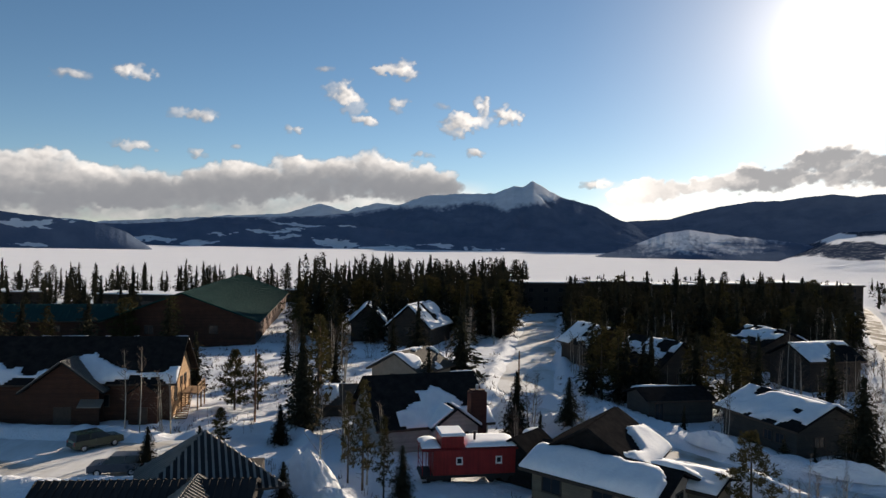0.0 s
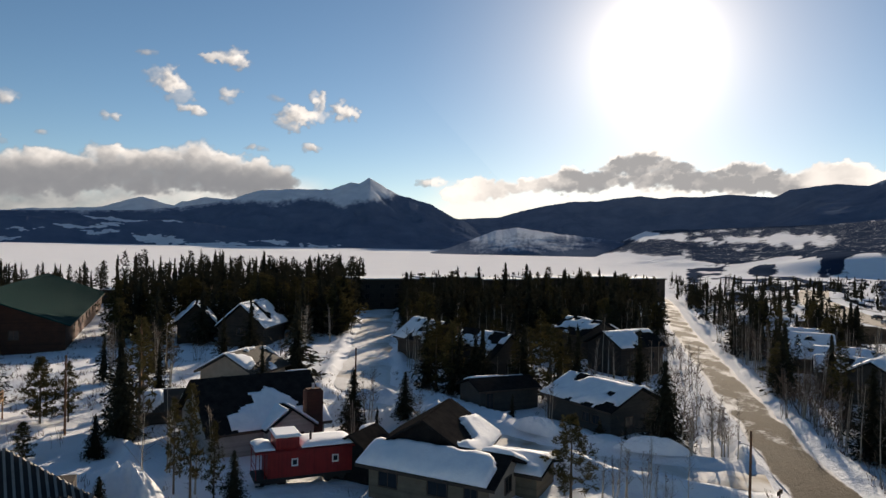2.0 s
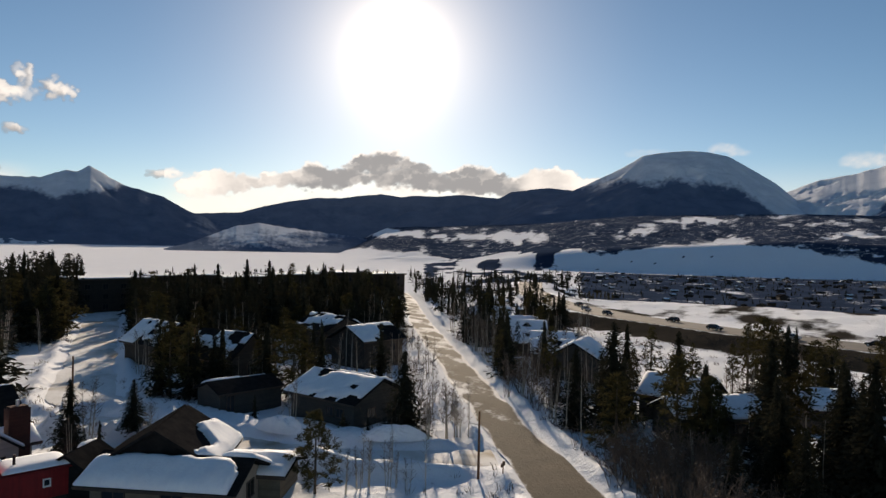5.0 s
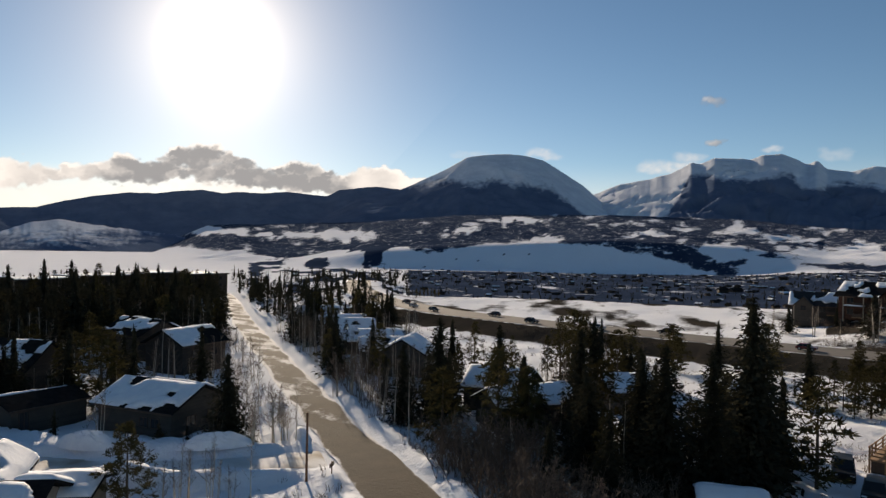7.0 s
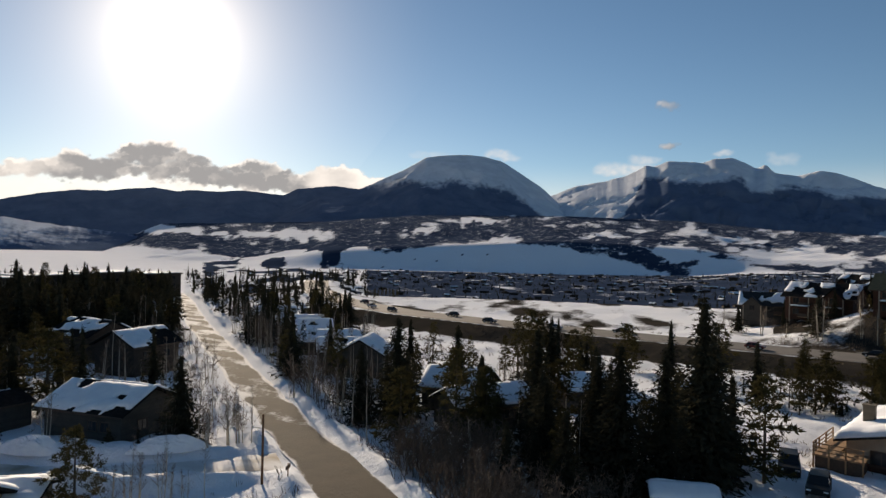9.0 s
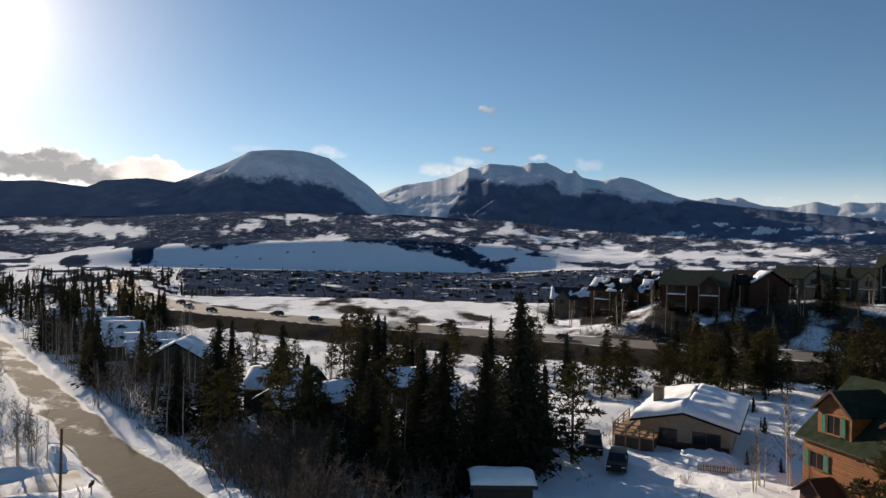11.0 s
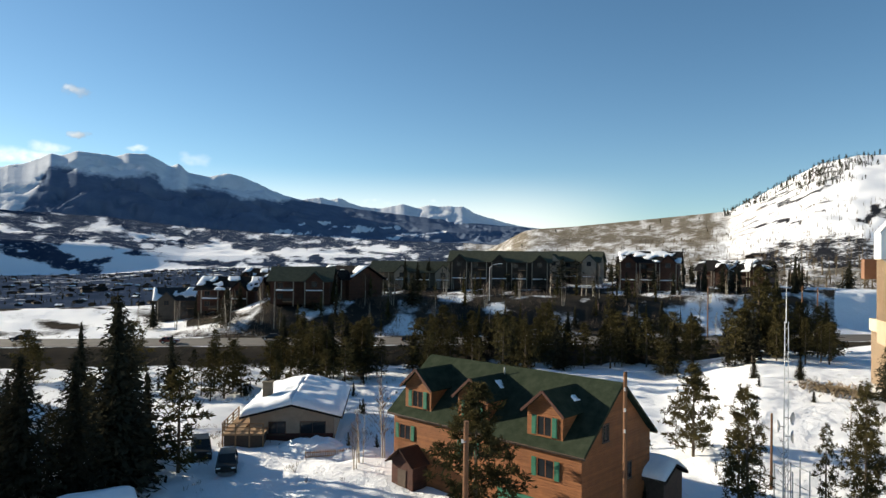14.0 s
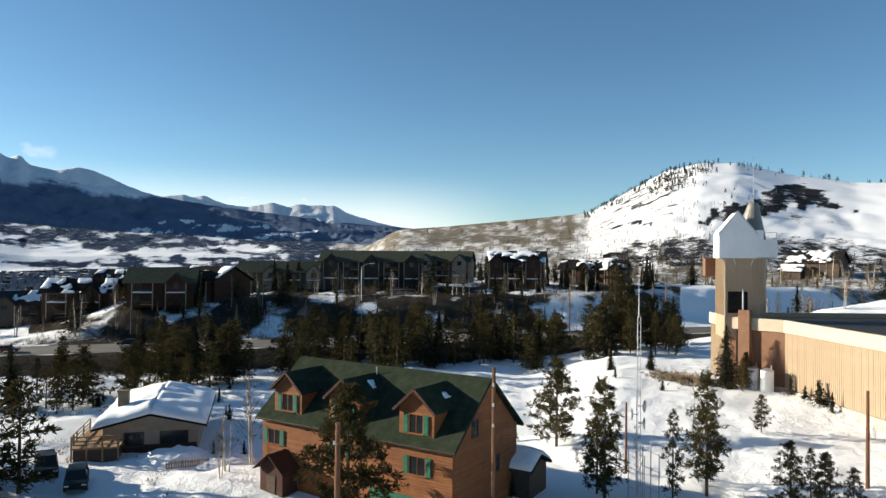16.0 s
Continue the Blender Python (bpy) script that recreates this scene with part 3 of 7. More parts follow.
def mountain(name, label, summits, treeline, r0, r1, z0, seed, spur=0.3, back=1.12, steep=1.0, step_az=0.09, jag=0.16, bare=0.0, fields=(), blur=0.3, ribs=1.0):
    """A range. summits and treeline: (azimuth, elevation) in degrees of the crest and of the upper edge of the woods; fields: snow clearings
    (azimuth, elevation, half width, half height); bare: how much of the woods shows snow between the trees; ribs: how close the spurs stand."""
    a0, a1 = summits[0][0], summits[-1][0]
    a = np.arange(a0, a1 + step_az, step_az)
    s = np.concatenate([np.linspace(0, 0.5, 40), np.linspace(0.51, 1, 56), 1 + np.linspace(0.03, 1, 10)])
    A, S = np.meshgrid(a, s)
    el = np.interp(a, [p[0] for p in summits], [p[1] for p in summits])
    k = np.hanning(7) + 0.05
    el = np.convolve(np.pad(el, 3, mode="edge"), k / k.sum(), "valid")
    fade = np.minimum(step(a0, a0 + 1.5, a), 1 - step(a1 - 1.5, a1, a))
    el = el + (fbm(a * 1.6, a * 0 + seed, 5, seed) - 0.5) * jag * fade
    crest = EYE + r1 * np.tan(np.radians(el))
    S1 = np.minimum(S, 1)
    R = r0 + (r1 - r0) * S1 + np.maximum(S - 1, 0) * (r1 * back - r1)
    # spurs and ribs at three sizes, in metres across the plan
    low = 1 - S1
    px, py = polar(A, R)
    px, py = px + (fbm(px / 260, py / 260, 3, seed + 3) - 0.5) * 160, py + (fbm(px / 260 + 9, py / 260, 3, seed + 5) - 0.5) * 160
    big = 1 - 2 * np.abs(fbm(px / 330 * ribs, py / 330 * ribs, 2, seed + 7) - 0.5)
    mid = 1 - 2 * np.abs(fbm(px / 120 * ribs, py / 120 * ribs, 2, seed + 11) - 0.5)
    small = 1 - 2 * np.abs(fbm(px / 42, py / 42, 3, seed + 13) - 0.5)
    relief = (big - 0.72) * 0.60 + (mid - 0.72) * 0.28 + (small - 0.72) * 0.12
    body = S1 ** steep
    rise = body + relief * spur * 2.0 * np.clip(low * 3, 0, 1) * (0.4 + 0.6 * S1)
    Z = z0 + (crest[None] - z0) * np.where(rise > 0.9 * S1 + 0.1, 0.9 * S1 + 0.1 + 0.02 * np.tanh((rise - 0.9 * S1 - 0.1) * 12) * low, rise)
    Z = np.where(S > 1, z0 + (crest[None] - z0) * (1 - (S - 1) * 0.9), Z)
    x, y = polar(A, R)
    elev = np.degrees(np.arctan2(Z - EYE, R))
    tree_el = np.interp(A, [p[0] for p in treeline], [p[1] for p in treeline])
    tongues = (fbm(px / 75, py / 190, 4, seed + 17) - 0.5) * 1.3 + (fbm(A * 5.0, elev * 5.0, 4, seed + 19) - 0.5) * 1.2 + (0.7 - mid) * 0.8
    cov = 0.5 + (tree_el - elev) / blur * 0.35 + tongues * 0.6
    chutes = step(0.60, 0.75, 1 - mid + (fbm(A * 2.2, elev * 1.4, 3, seed + 23) - 0.5) * 0.5)
    cov = np.minimum(cov, 1.25 - bare * (0.35 + 0.65 * chutes))
    for fa_, fe_, fw_, fh_ in fields:
        w_ = (fbm(A * 0.9, elev * 2.2, 4, seed + 29) - 0.5)
        inside = 1 - ((A + 4.0 * w_ - fa_) / fw_) ** 2 - ((elev + 0.7 * w_ + 0.10 * (A - fa_) * math.sin(fa_ * 7) - fe_) / fh_) ** 2 + 3.0 * (fbm(A * 2.6, elev * 7.0, 4, seed + 31) - 0.5)
        cov = np.minimum(cov, 1.1 - 1.5 * step(-0.4, 0.5, inside))
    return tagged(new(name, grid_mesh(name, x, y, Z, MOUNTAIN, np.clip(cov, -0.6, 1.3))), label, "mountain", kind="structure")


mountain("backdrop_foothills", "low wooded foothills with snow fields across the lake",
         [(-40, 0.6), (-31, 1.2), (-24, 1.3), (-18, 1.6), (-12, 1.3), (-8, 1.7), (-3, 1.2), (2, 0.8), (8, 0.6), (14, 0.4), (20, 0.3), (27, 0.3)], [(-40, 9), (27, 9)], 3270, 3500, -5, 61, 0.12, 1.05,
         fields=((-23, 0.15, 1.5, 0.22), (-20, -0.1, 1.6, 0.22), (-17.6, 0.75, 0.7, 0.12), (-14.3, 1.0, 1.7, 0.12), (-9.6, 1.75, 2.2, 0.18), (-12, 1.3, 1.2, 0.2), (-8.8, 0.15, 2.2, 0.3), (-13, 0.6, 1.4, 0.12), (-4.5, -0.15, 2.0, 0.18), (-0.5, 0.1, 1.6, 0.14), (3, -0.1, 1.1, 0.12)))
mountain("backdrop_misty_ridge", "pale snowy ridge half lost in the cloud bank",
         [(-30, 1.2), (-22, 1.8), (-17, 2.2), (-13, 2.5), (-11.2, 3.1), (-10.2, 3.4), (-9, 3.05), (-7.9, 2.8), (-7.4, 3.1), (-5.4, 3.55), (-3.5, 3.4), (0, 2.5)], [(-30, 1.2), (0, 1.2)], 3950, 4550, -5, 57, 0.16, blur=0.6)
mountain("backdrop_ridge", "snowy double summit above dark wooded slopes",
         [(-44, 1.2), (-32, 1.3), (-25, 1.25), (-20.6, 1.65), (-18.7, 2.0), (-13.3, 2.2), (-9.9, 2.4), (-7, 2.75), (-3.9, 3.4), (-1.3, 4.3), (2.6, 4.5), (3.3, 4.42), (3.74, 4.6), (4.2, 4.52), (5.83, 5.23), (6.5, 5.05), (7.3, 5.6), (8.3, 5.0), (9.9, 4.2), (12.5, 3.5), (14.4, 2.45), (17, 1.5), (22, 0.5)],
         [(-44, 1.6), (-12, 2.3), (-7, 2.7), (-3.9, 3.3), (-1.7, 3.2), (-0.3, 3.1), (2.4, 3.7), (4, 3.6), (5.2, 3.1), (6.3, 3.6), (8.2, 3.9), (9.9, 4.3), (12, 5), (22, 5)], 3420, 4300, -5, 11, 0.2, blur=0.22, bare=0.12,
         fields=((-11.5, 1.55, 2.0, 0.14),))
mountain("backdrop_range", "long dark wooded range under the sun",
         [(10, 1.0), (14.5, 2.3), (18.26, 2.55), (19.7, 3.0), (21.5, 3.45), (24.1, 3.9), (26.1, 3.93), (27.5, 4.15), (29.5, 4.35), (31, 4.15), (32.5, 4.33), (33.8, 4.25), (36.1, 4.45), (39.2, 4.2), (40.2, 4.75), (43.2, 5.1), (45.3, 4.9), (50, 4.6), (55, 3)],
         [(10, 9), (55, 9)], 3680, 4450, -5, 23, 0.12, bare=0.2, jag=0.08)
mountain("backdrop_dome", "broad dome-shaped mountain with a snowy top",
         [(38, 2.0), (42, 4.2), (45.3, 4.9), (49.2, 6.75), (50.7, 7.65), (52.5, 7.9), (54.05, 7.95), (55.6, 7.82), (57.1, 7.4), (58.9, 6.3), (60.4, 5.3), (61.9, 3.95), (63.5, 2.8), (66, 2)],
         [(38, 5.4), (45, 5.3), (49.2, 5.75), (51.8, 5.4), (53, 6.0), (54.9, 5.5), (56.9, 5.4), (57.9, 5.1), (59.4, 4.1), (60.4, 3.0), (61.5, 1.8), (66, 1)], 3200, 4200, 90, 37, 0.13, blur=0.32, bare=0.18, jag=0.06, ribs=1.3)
mountain("backdrop_peaks", "jagged snowy peaks above haze-blue wooded flanks",
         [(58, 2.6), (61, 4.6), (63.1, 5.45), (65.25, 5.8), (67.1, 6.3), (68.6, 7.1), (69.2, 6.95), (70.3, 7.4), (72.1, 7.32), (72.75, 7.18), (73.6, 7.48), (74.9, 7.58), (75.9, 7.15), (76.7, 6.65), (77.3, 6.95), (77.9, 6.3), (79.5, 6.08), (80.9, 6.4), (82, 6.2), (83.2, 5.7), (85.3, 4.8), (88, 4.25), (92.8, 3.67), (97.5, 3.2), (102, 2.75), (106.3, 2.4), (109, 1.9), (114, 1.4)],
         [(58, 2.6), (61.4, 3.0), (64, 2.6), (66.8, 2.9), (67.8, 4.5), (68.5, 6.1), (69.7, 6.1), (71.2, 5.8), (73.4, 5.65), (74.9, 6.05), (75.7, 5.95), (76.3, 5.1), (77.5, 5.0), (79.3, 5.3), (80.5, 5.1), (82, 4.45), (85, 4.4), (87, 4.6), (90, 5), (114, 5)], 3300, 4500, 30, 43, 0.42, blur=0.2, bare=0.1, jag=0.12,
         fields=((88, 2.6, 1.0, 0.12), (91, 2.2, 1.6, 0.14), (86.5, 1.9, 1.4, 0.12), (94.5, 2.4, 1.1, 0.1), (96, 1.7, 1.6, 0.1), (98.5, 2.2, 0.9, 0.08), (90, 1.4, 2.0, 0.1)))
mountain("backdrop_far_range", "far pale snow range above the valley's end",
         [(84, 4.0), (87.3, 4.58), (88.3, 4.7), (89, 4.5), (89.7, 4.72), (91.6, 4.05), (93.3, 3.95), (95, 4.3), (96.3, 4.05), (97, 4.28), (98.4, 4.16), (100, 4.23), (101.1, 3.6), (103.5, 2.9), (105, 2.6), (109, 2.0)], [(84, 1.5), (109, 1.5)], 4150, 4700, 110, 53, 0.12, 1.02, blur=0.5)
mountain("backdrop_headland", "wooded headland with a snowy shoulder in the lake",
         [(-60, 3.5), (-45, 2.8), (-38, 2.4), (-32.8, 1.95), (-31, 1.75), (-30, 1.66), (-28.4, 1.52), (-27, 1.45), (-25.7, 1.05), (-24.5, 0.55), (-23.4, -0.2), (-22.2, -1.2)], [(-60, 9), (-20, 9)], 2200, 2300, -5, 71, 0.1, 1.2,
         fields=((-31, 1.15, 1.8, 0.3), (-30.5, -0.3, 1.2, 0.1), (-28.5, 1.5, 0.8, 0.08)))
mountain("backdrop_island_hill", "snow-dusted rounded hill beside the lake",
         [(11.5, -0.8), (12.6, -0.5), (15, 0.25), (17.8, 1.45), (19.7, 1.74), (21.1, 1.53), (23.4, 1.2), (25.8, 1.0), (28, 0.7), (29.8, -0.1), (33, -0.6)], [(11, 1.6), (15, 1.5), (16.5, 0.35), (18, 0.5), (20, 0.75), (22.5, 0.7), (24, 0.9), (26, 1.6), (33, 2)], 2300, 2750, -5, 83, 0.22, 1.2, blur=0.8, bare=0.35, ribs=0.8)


# ---------------------------------------------------------------- sun glow and clouds, far behind everything
def glow_material():
    m = bpy.data.materials.new("sun_glow")
    m.use_nodes = True
    n, l = m.node_tree.nodes, m.node_tree.links
    n.remove(n["Principled BSDF"])
    co = n.new("ShaderNodeTexCoord").outputs["Object"]
    ln = n.new("ShaderNodeVectorMath")
    ln.operation = "LENGTH"
    l.new(co, ln.inputs[0])
    curve = n.new("ShaderNodeFloatCurve")
    mr = n.new("ShaderNodeMapRange")
    mr.inputs[2].default_value = 1800.0
    l.new(ln.outputs["Value"], mr.inputs[0]), l.new(mr.outputs[0], curve.inputs["Value"])
    pts = curve.mapping.curves[0].points
    pts[0].location, pts[1].location = (0, 1), (1, 0)
    for q in ((0.15, 0.82), (0.21, 0.50), (0.30, 0.29), (0.42, 0.15), (0.62, 0.055), (0.82, 0.015)):
        pts.new(*q)
    curve.mapping.update()
    em, tr, ad = n.new("ShaderNodeEmission"), n.new("ShaderNodeBsdfTransparent"), n.new("ShaderNodeAddShader")
    em.inputs["Color"].default_value = (1.0, 0.91, 0.76, 1)
    mu = n.new("ShaderNodeMath")
    mu.operation = "MULTIPLY"
    mu.inputs[1].default_value = 0.9
    l.new(curve.outputs[0], mu.inputs[0]), l.new(mu.outputs[0], em.inputs["Strength"])
    l.new(em.outputs[0], ad.inputs[0]), l.new(tr.outputs[0], ad.inputs[1])
    l.new(ad.outputs[0], n["Material Output"].inputs["Surface"])
    return m


gl = bpy.data.meshes.new("backdrop_sun")
gl.from_pydata([(1800 * math.cos(i * 0.0654), 1800 * math.sin(i * 0.0654), 0) for i in range(96)], [], [tuple(range(96))])
gl.materials.append(glow_material())
gs = Vector((math.sin(sa) * math.cos(se), math.cos(sa) * math.cos(se), math.sin(se)))
tagged(new("backdrop_sun", gl), "blinding white sun in a hazy halo", "sun", kind="structure").matrix_world = look(Vector((0, 0, EYE)) + gs * 4850, (0, 0, EYE))


def cloud_material():
    m = bpy.data.materials.new("cloud")
    m.use_nodes = True
    n, l = m.node_tree.nodes, m.node_tree.links
    n.remove(n["Principled BSDF"])
    al, sd = n.new("ShaderNodeAttribute"), n.new("ShaderNodeAttribute")
    al.attribute_name, sd.attribute_name = "cloud_mass", "lit"
    # 'lit' paints sunlit heads and shaded bases into the sheet's glow
    mx = n.new("ShaderNodeMix")
    mx.data_type = "RGBA"
    mx.inputs[6].default_value, mx.inputs[7].default_value = (0.205, 0.235, 0.285, 1), (0.93, 0.95, 0.99, 1)
    l.new(sd.outputs["Fac"], mx.inputs[0])
    em, tr, ms_ = n.new("ShaderNodeEmission"), n.new("ShaderNodeBsdfTransparent"), n.new("ShaderNodeMixShader")
    em.inputs["Strength"].default_value = 0.85
    l.new(mx.outputs[2], em.inputs["Color"])
    l.new(al.outputs["Fac"], ms_.inputs[0]), l.new(tr.outputs[0], ms_.inputs[1]), l.new(em.outputs[0], ms_.inputs[2])
    l.new(ms_.outputs[0], n["Material Output"].inputs["Surface"])
    return m


# fair-weather puffs: azimuth, elevation, half width, half height in degrees, thickness
PUFFS = [(-28.3, 12.0, 1.3, 0.45, 0.45), (-24.1, 12.6, 1.2, 0.9, 0.75), (-20.0, 9.9, 1.6, 0.55, 0.55), (-9.8, 14.1, 0.8, 0.3, 0.35), (-4.4, 14.4, 1.6, 0.8, 0.95), (-8.6, 11.9, 1.7, 1.1, 0.8), (-6.8, 10.1, 0.9, 0.55, 0.85), (-3.8, 11.5, 0.8, 0.55, 0.55),
         (-0.2, 11.6, 0.7, 0.3, 0.3)]
PUFFS += [(1.8, 10.3, 2.5, 0.95, 1.0), (3.0, 11.6, 0.7, 0.9, 0.9), (5.3, 10.9, 1.1, 0.9, 0.95), (2.7, 7.9, 0.85, 0.42, 0.85), (-12.6, 9.2, 0.7, 0.38, 0.65), (-24.2, 7.2, 1.5, 0.55, 0.7), (-19.7, 6.95, 0.9, 0.4, 0.55), (-16.8, 7.7, 0.5, 0.2, 0.4), (-1.7, 7.6, 0.8, 0.3, 0.5),
          (12.4, 5.3, 1.4, 0.42, 0.85), (70.2, 11.7, 1.1, 0.4, 0.32), (70.4, 8.6, 0.9, 0.25, 0.4)]
# snow blown from the summits: azimuth, elevation, half width, half height, thickness
PLUMES = [(66.8, 6.7, 2.6, 0.7, 0.55), (68.5, 7.5, 1.6, 0.5, 0.4), (56.8, 7.9, 2.0, 0.5, 0.45), (74.0, 7.9, 0.9, 0.35, 0.4), (78.3, 7.3, 1.2, 0.6, 0.22), (51, 7.9, 2.0, 0.4, 0.2), (93, 4.4, 3.0, 0.4, 0.35), (97.5, 4.4, 2.5, 0.3, 0.35), (107, 2.2, 5.0, 0.5, 0.35), (86, 5.0, 1.6, 0.4, 0.25), (46, 5.4, 3.0, 0.4, 0.5)]

ca, ce = np.meshgrid(np.arange(-46, 118, 0.075), np.arange(0.8, 16.2, 0.075))
w1 = (fbm(ca * 0.8, ce * 1.1, 5, 201) - 0.5, fbm(ca * 0.8 + 40, ce * 1.1, 5, 207) - 0.5)
w2 = (fbm(ca * 2.6, ce * 3.2, 5, 211) - 0.5, fbm(ca * 2.6 + 40, ce * 3.2, 5, 217) - 0.5)
cloud_rng = np.random.default_rng(77)
mass, lit = np.zeros_like(ca), np.zeros_like(ca)


def billow(pa, pe, pw, ph, light, floor, solid=1.0, ragged=1.0):
    """Lays one rounded head of cloud in front of those before it, lit from where the sun stands."""
    i0, i1 = np.searchsorted(ce[:, 0], (pe - ph * 1.9, pe + ph * 1.9))
    j0, j1 = np.searchsorted(ca[0], (pa - pw * 1.9, pa + pw * 1.9))
    v = (slice(i0, i1), slice(j0, j1))
    dx = (ca[v] + (w1[0][v] * 1.3 * pw + w2[0][v] * 0.9 * min(pw, 0.8)) * ragged - pa) / pw
    dy = (ce[v] + (w1[1][v] * 1.3 * ph + w2[1][v] * 0.9 * min(ph, 0.8)) * ragged - pe) / ph
    q = 1 - dx * dx - dy * dy
    n = np.sqrt(np.clip(q, 0, 1))
    ux, uy = SUN_AZ - pa, SUN_EL - pe
    ul = math.hypot(ux, uy)
    shine = np.clip(0.5 + 0.42 * (dx * ux / ul + dy * (0.35 + 0.65 * uy / ul)) - 0.05 * n + w2[0][v] * 0.2, 0, 1)
    under = step(floor - 0.2, floor + 1.5, ce[v] + w1[1][v] * 0.9)
    tone_ = np.clip(shine * light * (0.25 + 0.75 * under), 0, 1)
    al = step(0.0, 0.8, q + w2[1][v] * 0.3 * ragged) * solid
    lit[v] = lit[v] * (1 - al) + tone_ * al
    mass[v] = mass[v] + (1 - mass[v]) * al


for pa, pe, pw, ph, th in PUFFS:
    for k in range(7):
        billow(pa + cloud_rng.uniform(-0.7, 0.7) * pw, pe + cloud_rng.uniform(-0.5, 0.55) * ph, pw * cloud_rng.uniform(0.5, 0.8), ph * cloud_rng.uniform(0.55, 0.9), 1.75, pe - ph * 1.6, th * 0.62, 1.25)
# the long bank over the lake, heads piled from the back to the front
bank_az = [-46, -31, -29.6, -27.6, -25.8, -23.8, -21.3, -18, -15, -12.3, -10.9, -9.6, -8.2, -6.3, -4.2, -1.8, 0.6, 1.6]
bank_top = [6.4, 6.6, 6.8, 5.9, 5.5, 5.9, 5.3, 6.7, 6.5, 7.6, 6.9, 7.5, 7.4, 8.05, 7.2, 7.0, 6.4, 5.3]
for layer in range(5):
    for pa in np.arange(-46, 1.4, 0.95):
        pa = pa + cloud_rng.uniform(-0.3, 0.3)
        t_ = float(np.interp(pa, bank_az, bank_top))
        base_ = float(np.interp(pa, [-46, -31, -21, -11, 1], [2.0, 2.4, 3.9, 4.6, 4.75]))
        ph = cloud_rng.uniform(0.5, 1.15) * min(1.0, (t_ - base_) / 2.0)
        pe = t_ - ph * 0.85 - (t_ - base_) * layer * 0.19 - cloud_rng.uniform(0, 0.25)
        billow(pa, pe, ph * cloud_rng.uniform(1.1, 2.0), ph, (1.6, 1.25, 0.8, 0.5, 0.32)[layer], base_ + 0.7, 0.82, 0.8)
# the bank under the sun: thick grey hearts with blinding edges
sun_az = [13.5, 16.5, 19.4, 22.4, 24, 25.9, 27.4, 30.1, 32.9, 34.4, 37, 39, 40.8, 42, 43.7, 45.5, 48]
sun_top = [4.9, 6.1, 5.6, 6.2, 6.9, 6.4, 7.6, 8.1, 7.1, 6.4, 7.1, 6.6, 5.9, 6.9, 6.9, 6.2, 5.6]
heart = np.zeros_like(ca)
for layer in range(3):
    for pa in np.arange(13.8, 47.5, 0.55):
        pa = pa + cloud_rng.uniform(-0.3, 0.3)
        t_, base_ = float(np.interp(pa, sun_az, sun_top)), float(np.interp(pa, [13.5, 23, 30, 39, 47], [4.0, 4.9, 5.15, 4.75, 5.0]))
        ph = cloud_rng.uniform(0.4, 0.85) * min(1.0, (t_ - base_) / 1.6)
        pe = max(base_ + 0.2, t_ - ph - (t_ - base_) * layer * 0.27)
        billow(pa, pe, ph * cloud_rng.uniform(1.2, 2.1), ph, 2.2, -5, 0.9)
        q = 1 - ((ca - pa + w2[0] * 0.9) / (ph * 1.9)) ** 2 - ((ce - pe + 0.12 + w2[1] * 0.7) / (ph * 0.95)) ** 2
        heart = np.maximum(heart, step(0.0, 0.9, q) * cloud_rng.uniform(0.55, 1.0))
dark_heart = step(20.5, 24, ca) * (1 - step(40.0, 42.5, ca)) + 0.35 * step(15, 18, ca) * (1 - step(20.5, 24, ca)) + 0.35 * step(41, 43, ca) * (1 - step(44, 46, ca))
lit = np.where((ca > 12.5) & (ca < 48), np.clip(lit * 0.3 + 0.75, 0, 1) * (1 - 0.85 * np.clip(heart * dark_heart * (0.95 + 0.9 * w1[0]) * 1.3, 0, 1)), lit)
inner = (1 - step(-0.2, 0.9, ce - np.interp(ca, bank_az, bank_top) + 1.2)) * (1 - step(0, 3, ca))
lit = lit * (1 - 0.42 * inner)
# thin bright vapour under both banks, and the plumes on the summits
veil = (0.8 + 0.2 * (1 - step(-18, -6, ca))) * step(0.8, 2.0, ce) * (1 - step(4.0, 5.8, ce)) * (1 - step(0.5, 5, ca)) * (0.95 + 0.7 * w1[1])
veil = np.maximum(veil, 0.75 * (1 - step(4.6, 5.9, ce)) * step(11, 16, ca) * (1 - step(40, 48, ca)) * (0.8 + 1.0 * w1[1]))
for pa, pe, pw, ph, th in PLUMES:
    q = 1 - ((ca + w1[0] * 2.2 - pa) / pw) ** 2 - ((ce + w1[1] * 1.0 - pe) / ph) ** 2
    veil = np.maximum(veil, th * step(-0.1, 1.0, q) * (0.8 + 1.2 * w2[0]))
# pale horizon haze, painted into the same sheet
veil = np.maximum(veil, 0.68 * (1 - step(0.8, 7.5, ce)) * step(46, 60, ca))
veil = veil * (1 - step(103, 117, ca))
veil = np.clip(veil, 0, 0.9)
glow_ = np.where(ca < 8, 0.20 + 0.62 * step(-18, 4, ca) + 0.5 * w1[0], np.where(ca < 48, 0.93, 0.80))
lit = (lit * mass + glow_ * veil * (1 - mass)) / np.maximum(mass + veil * (1 - mass), 1e-4)
mass = mass + veil * (1 - mass)
cr = 4780.0
cxx, cyy = polar(ca, cr * np.cos(np.radians(ce)))
cme = grid_mesh("backdrop_clouds", cxx, cyy, EYE + cr * np.sin(np.radians(ce)), cloud_material(), None)
for nm, arr in (("cloud_mass", np.clip(mass, 0, 1)), ("lit", np.clip(lit, 0, 1))):
    cme.attributes.new(nm, "FLOAT", "POINT").data.foreach_set("value", arr.ravel())
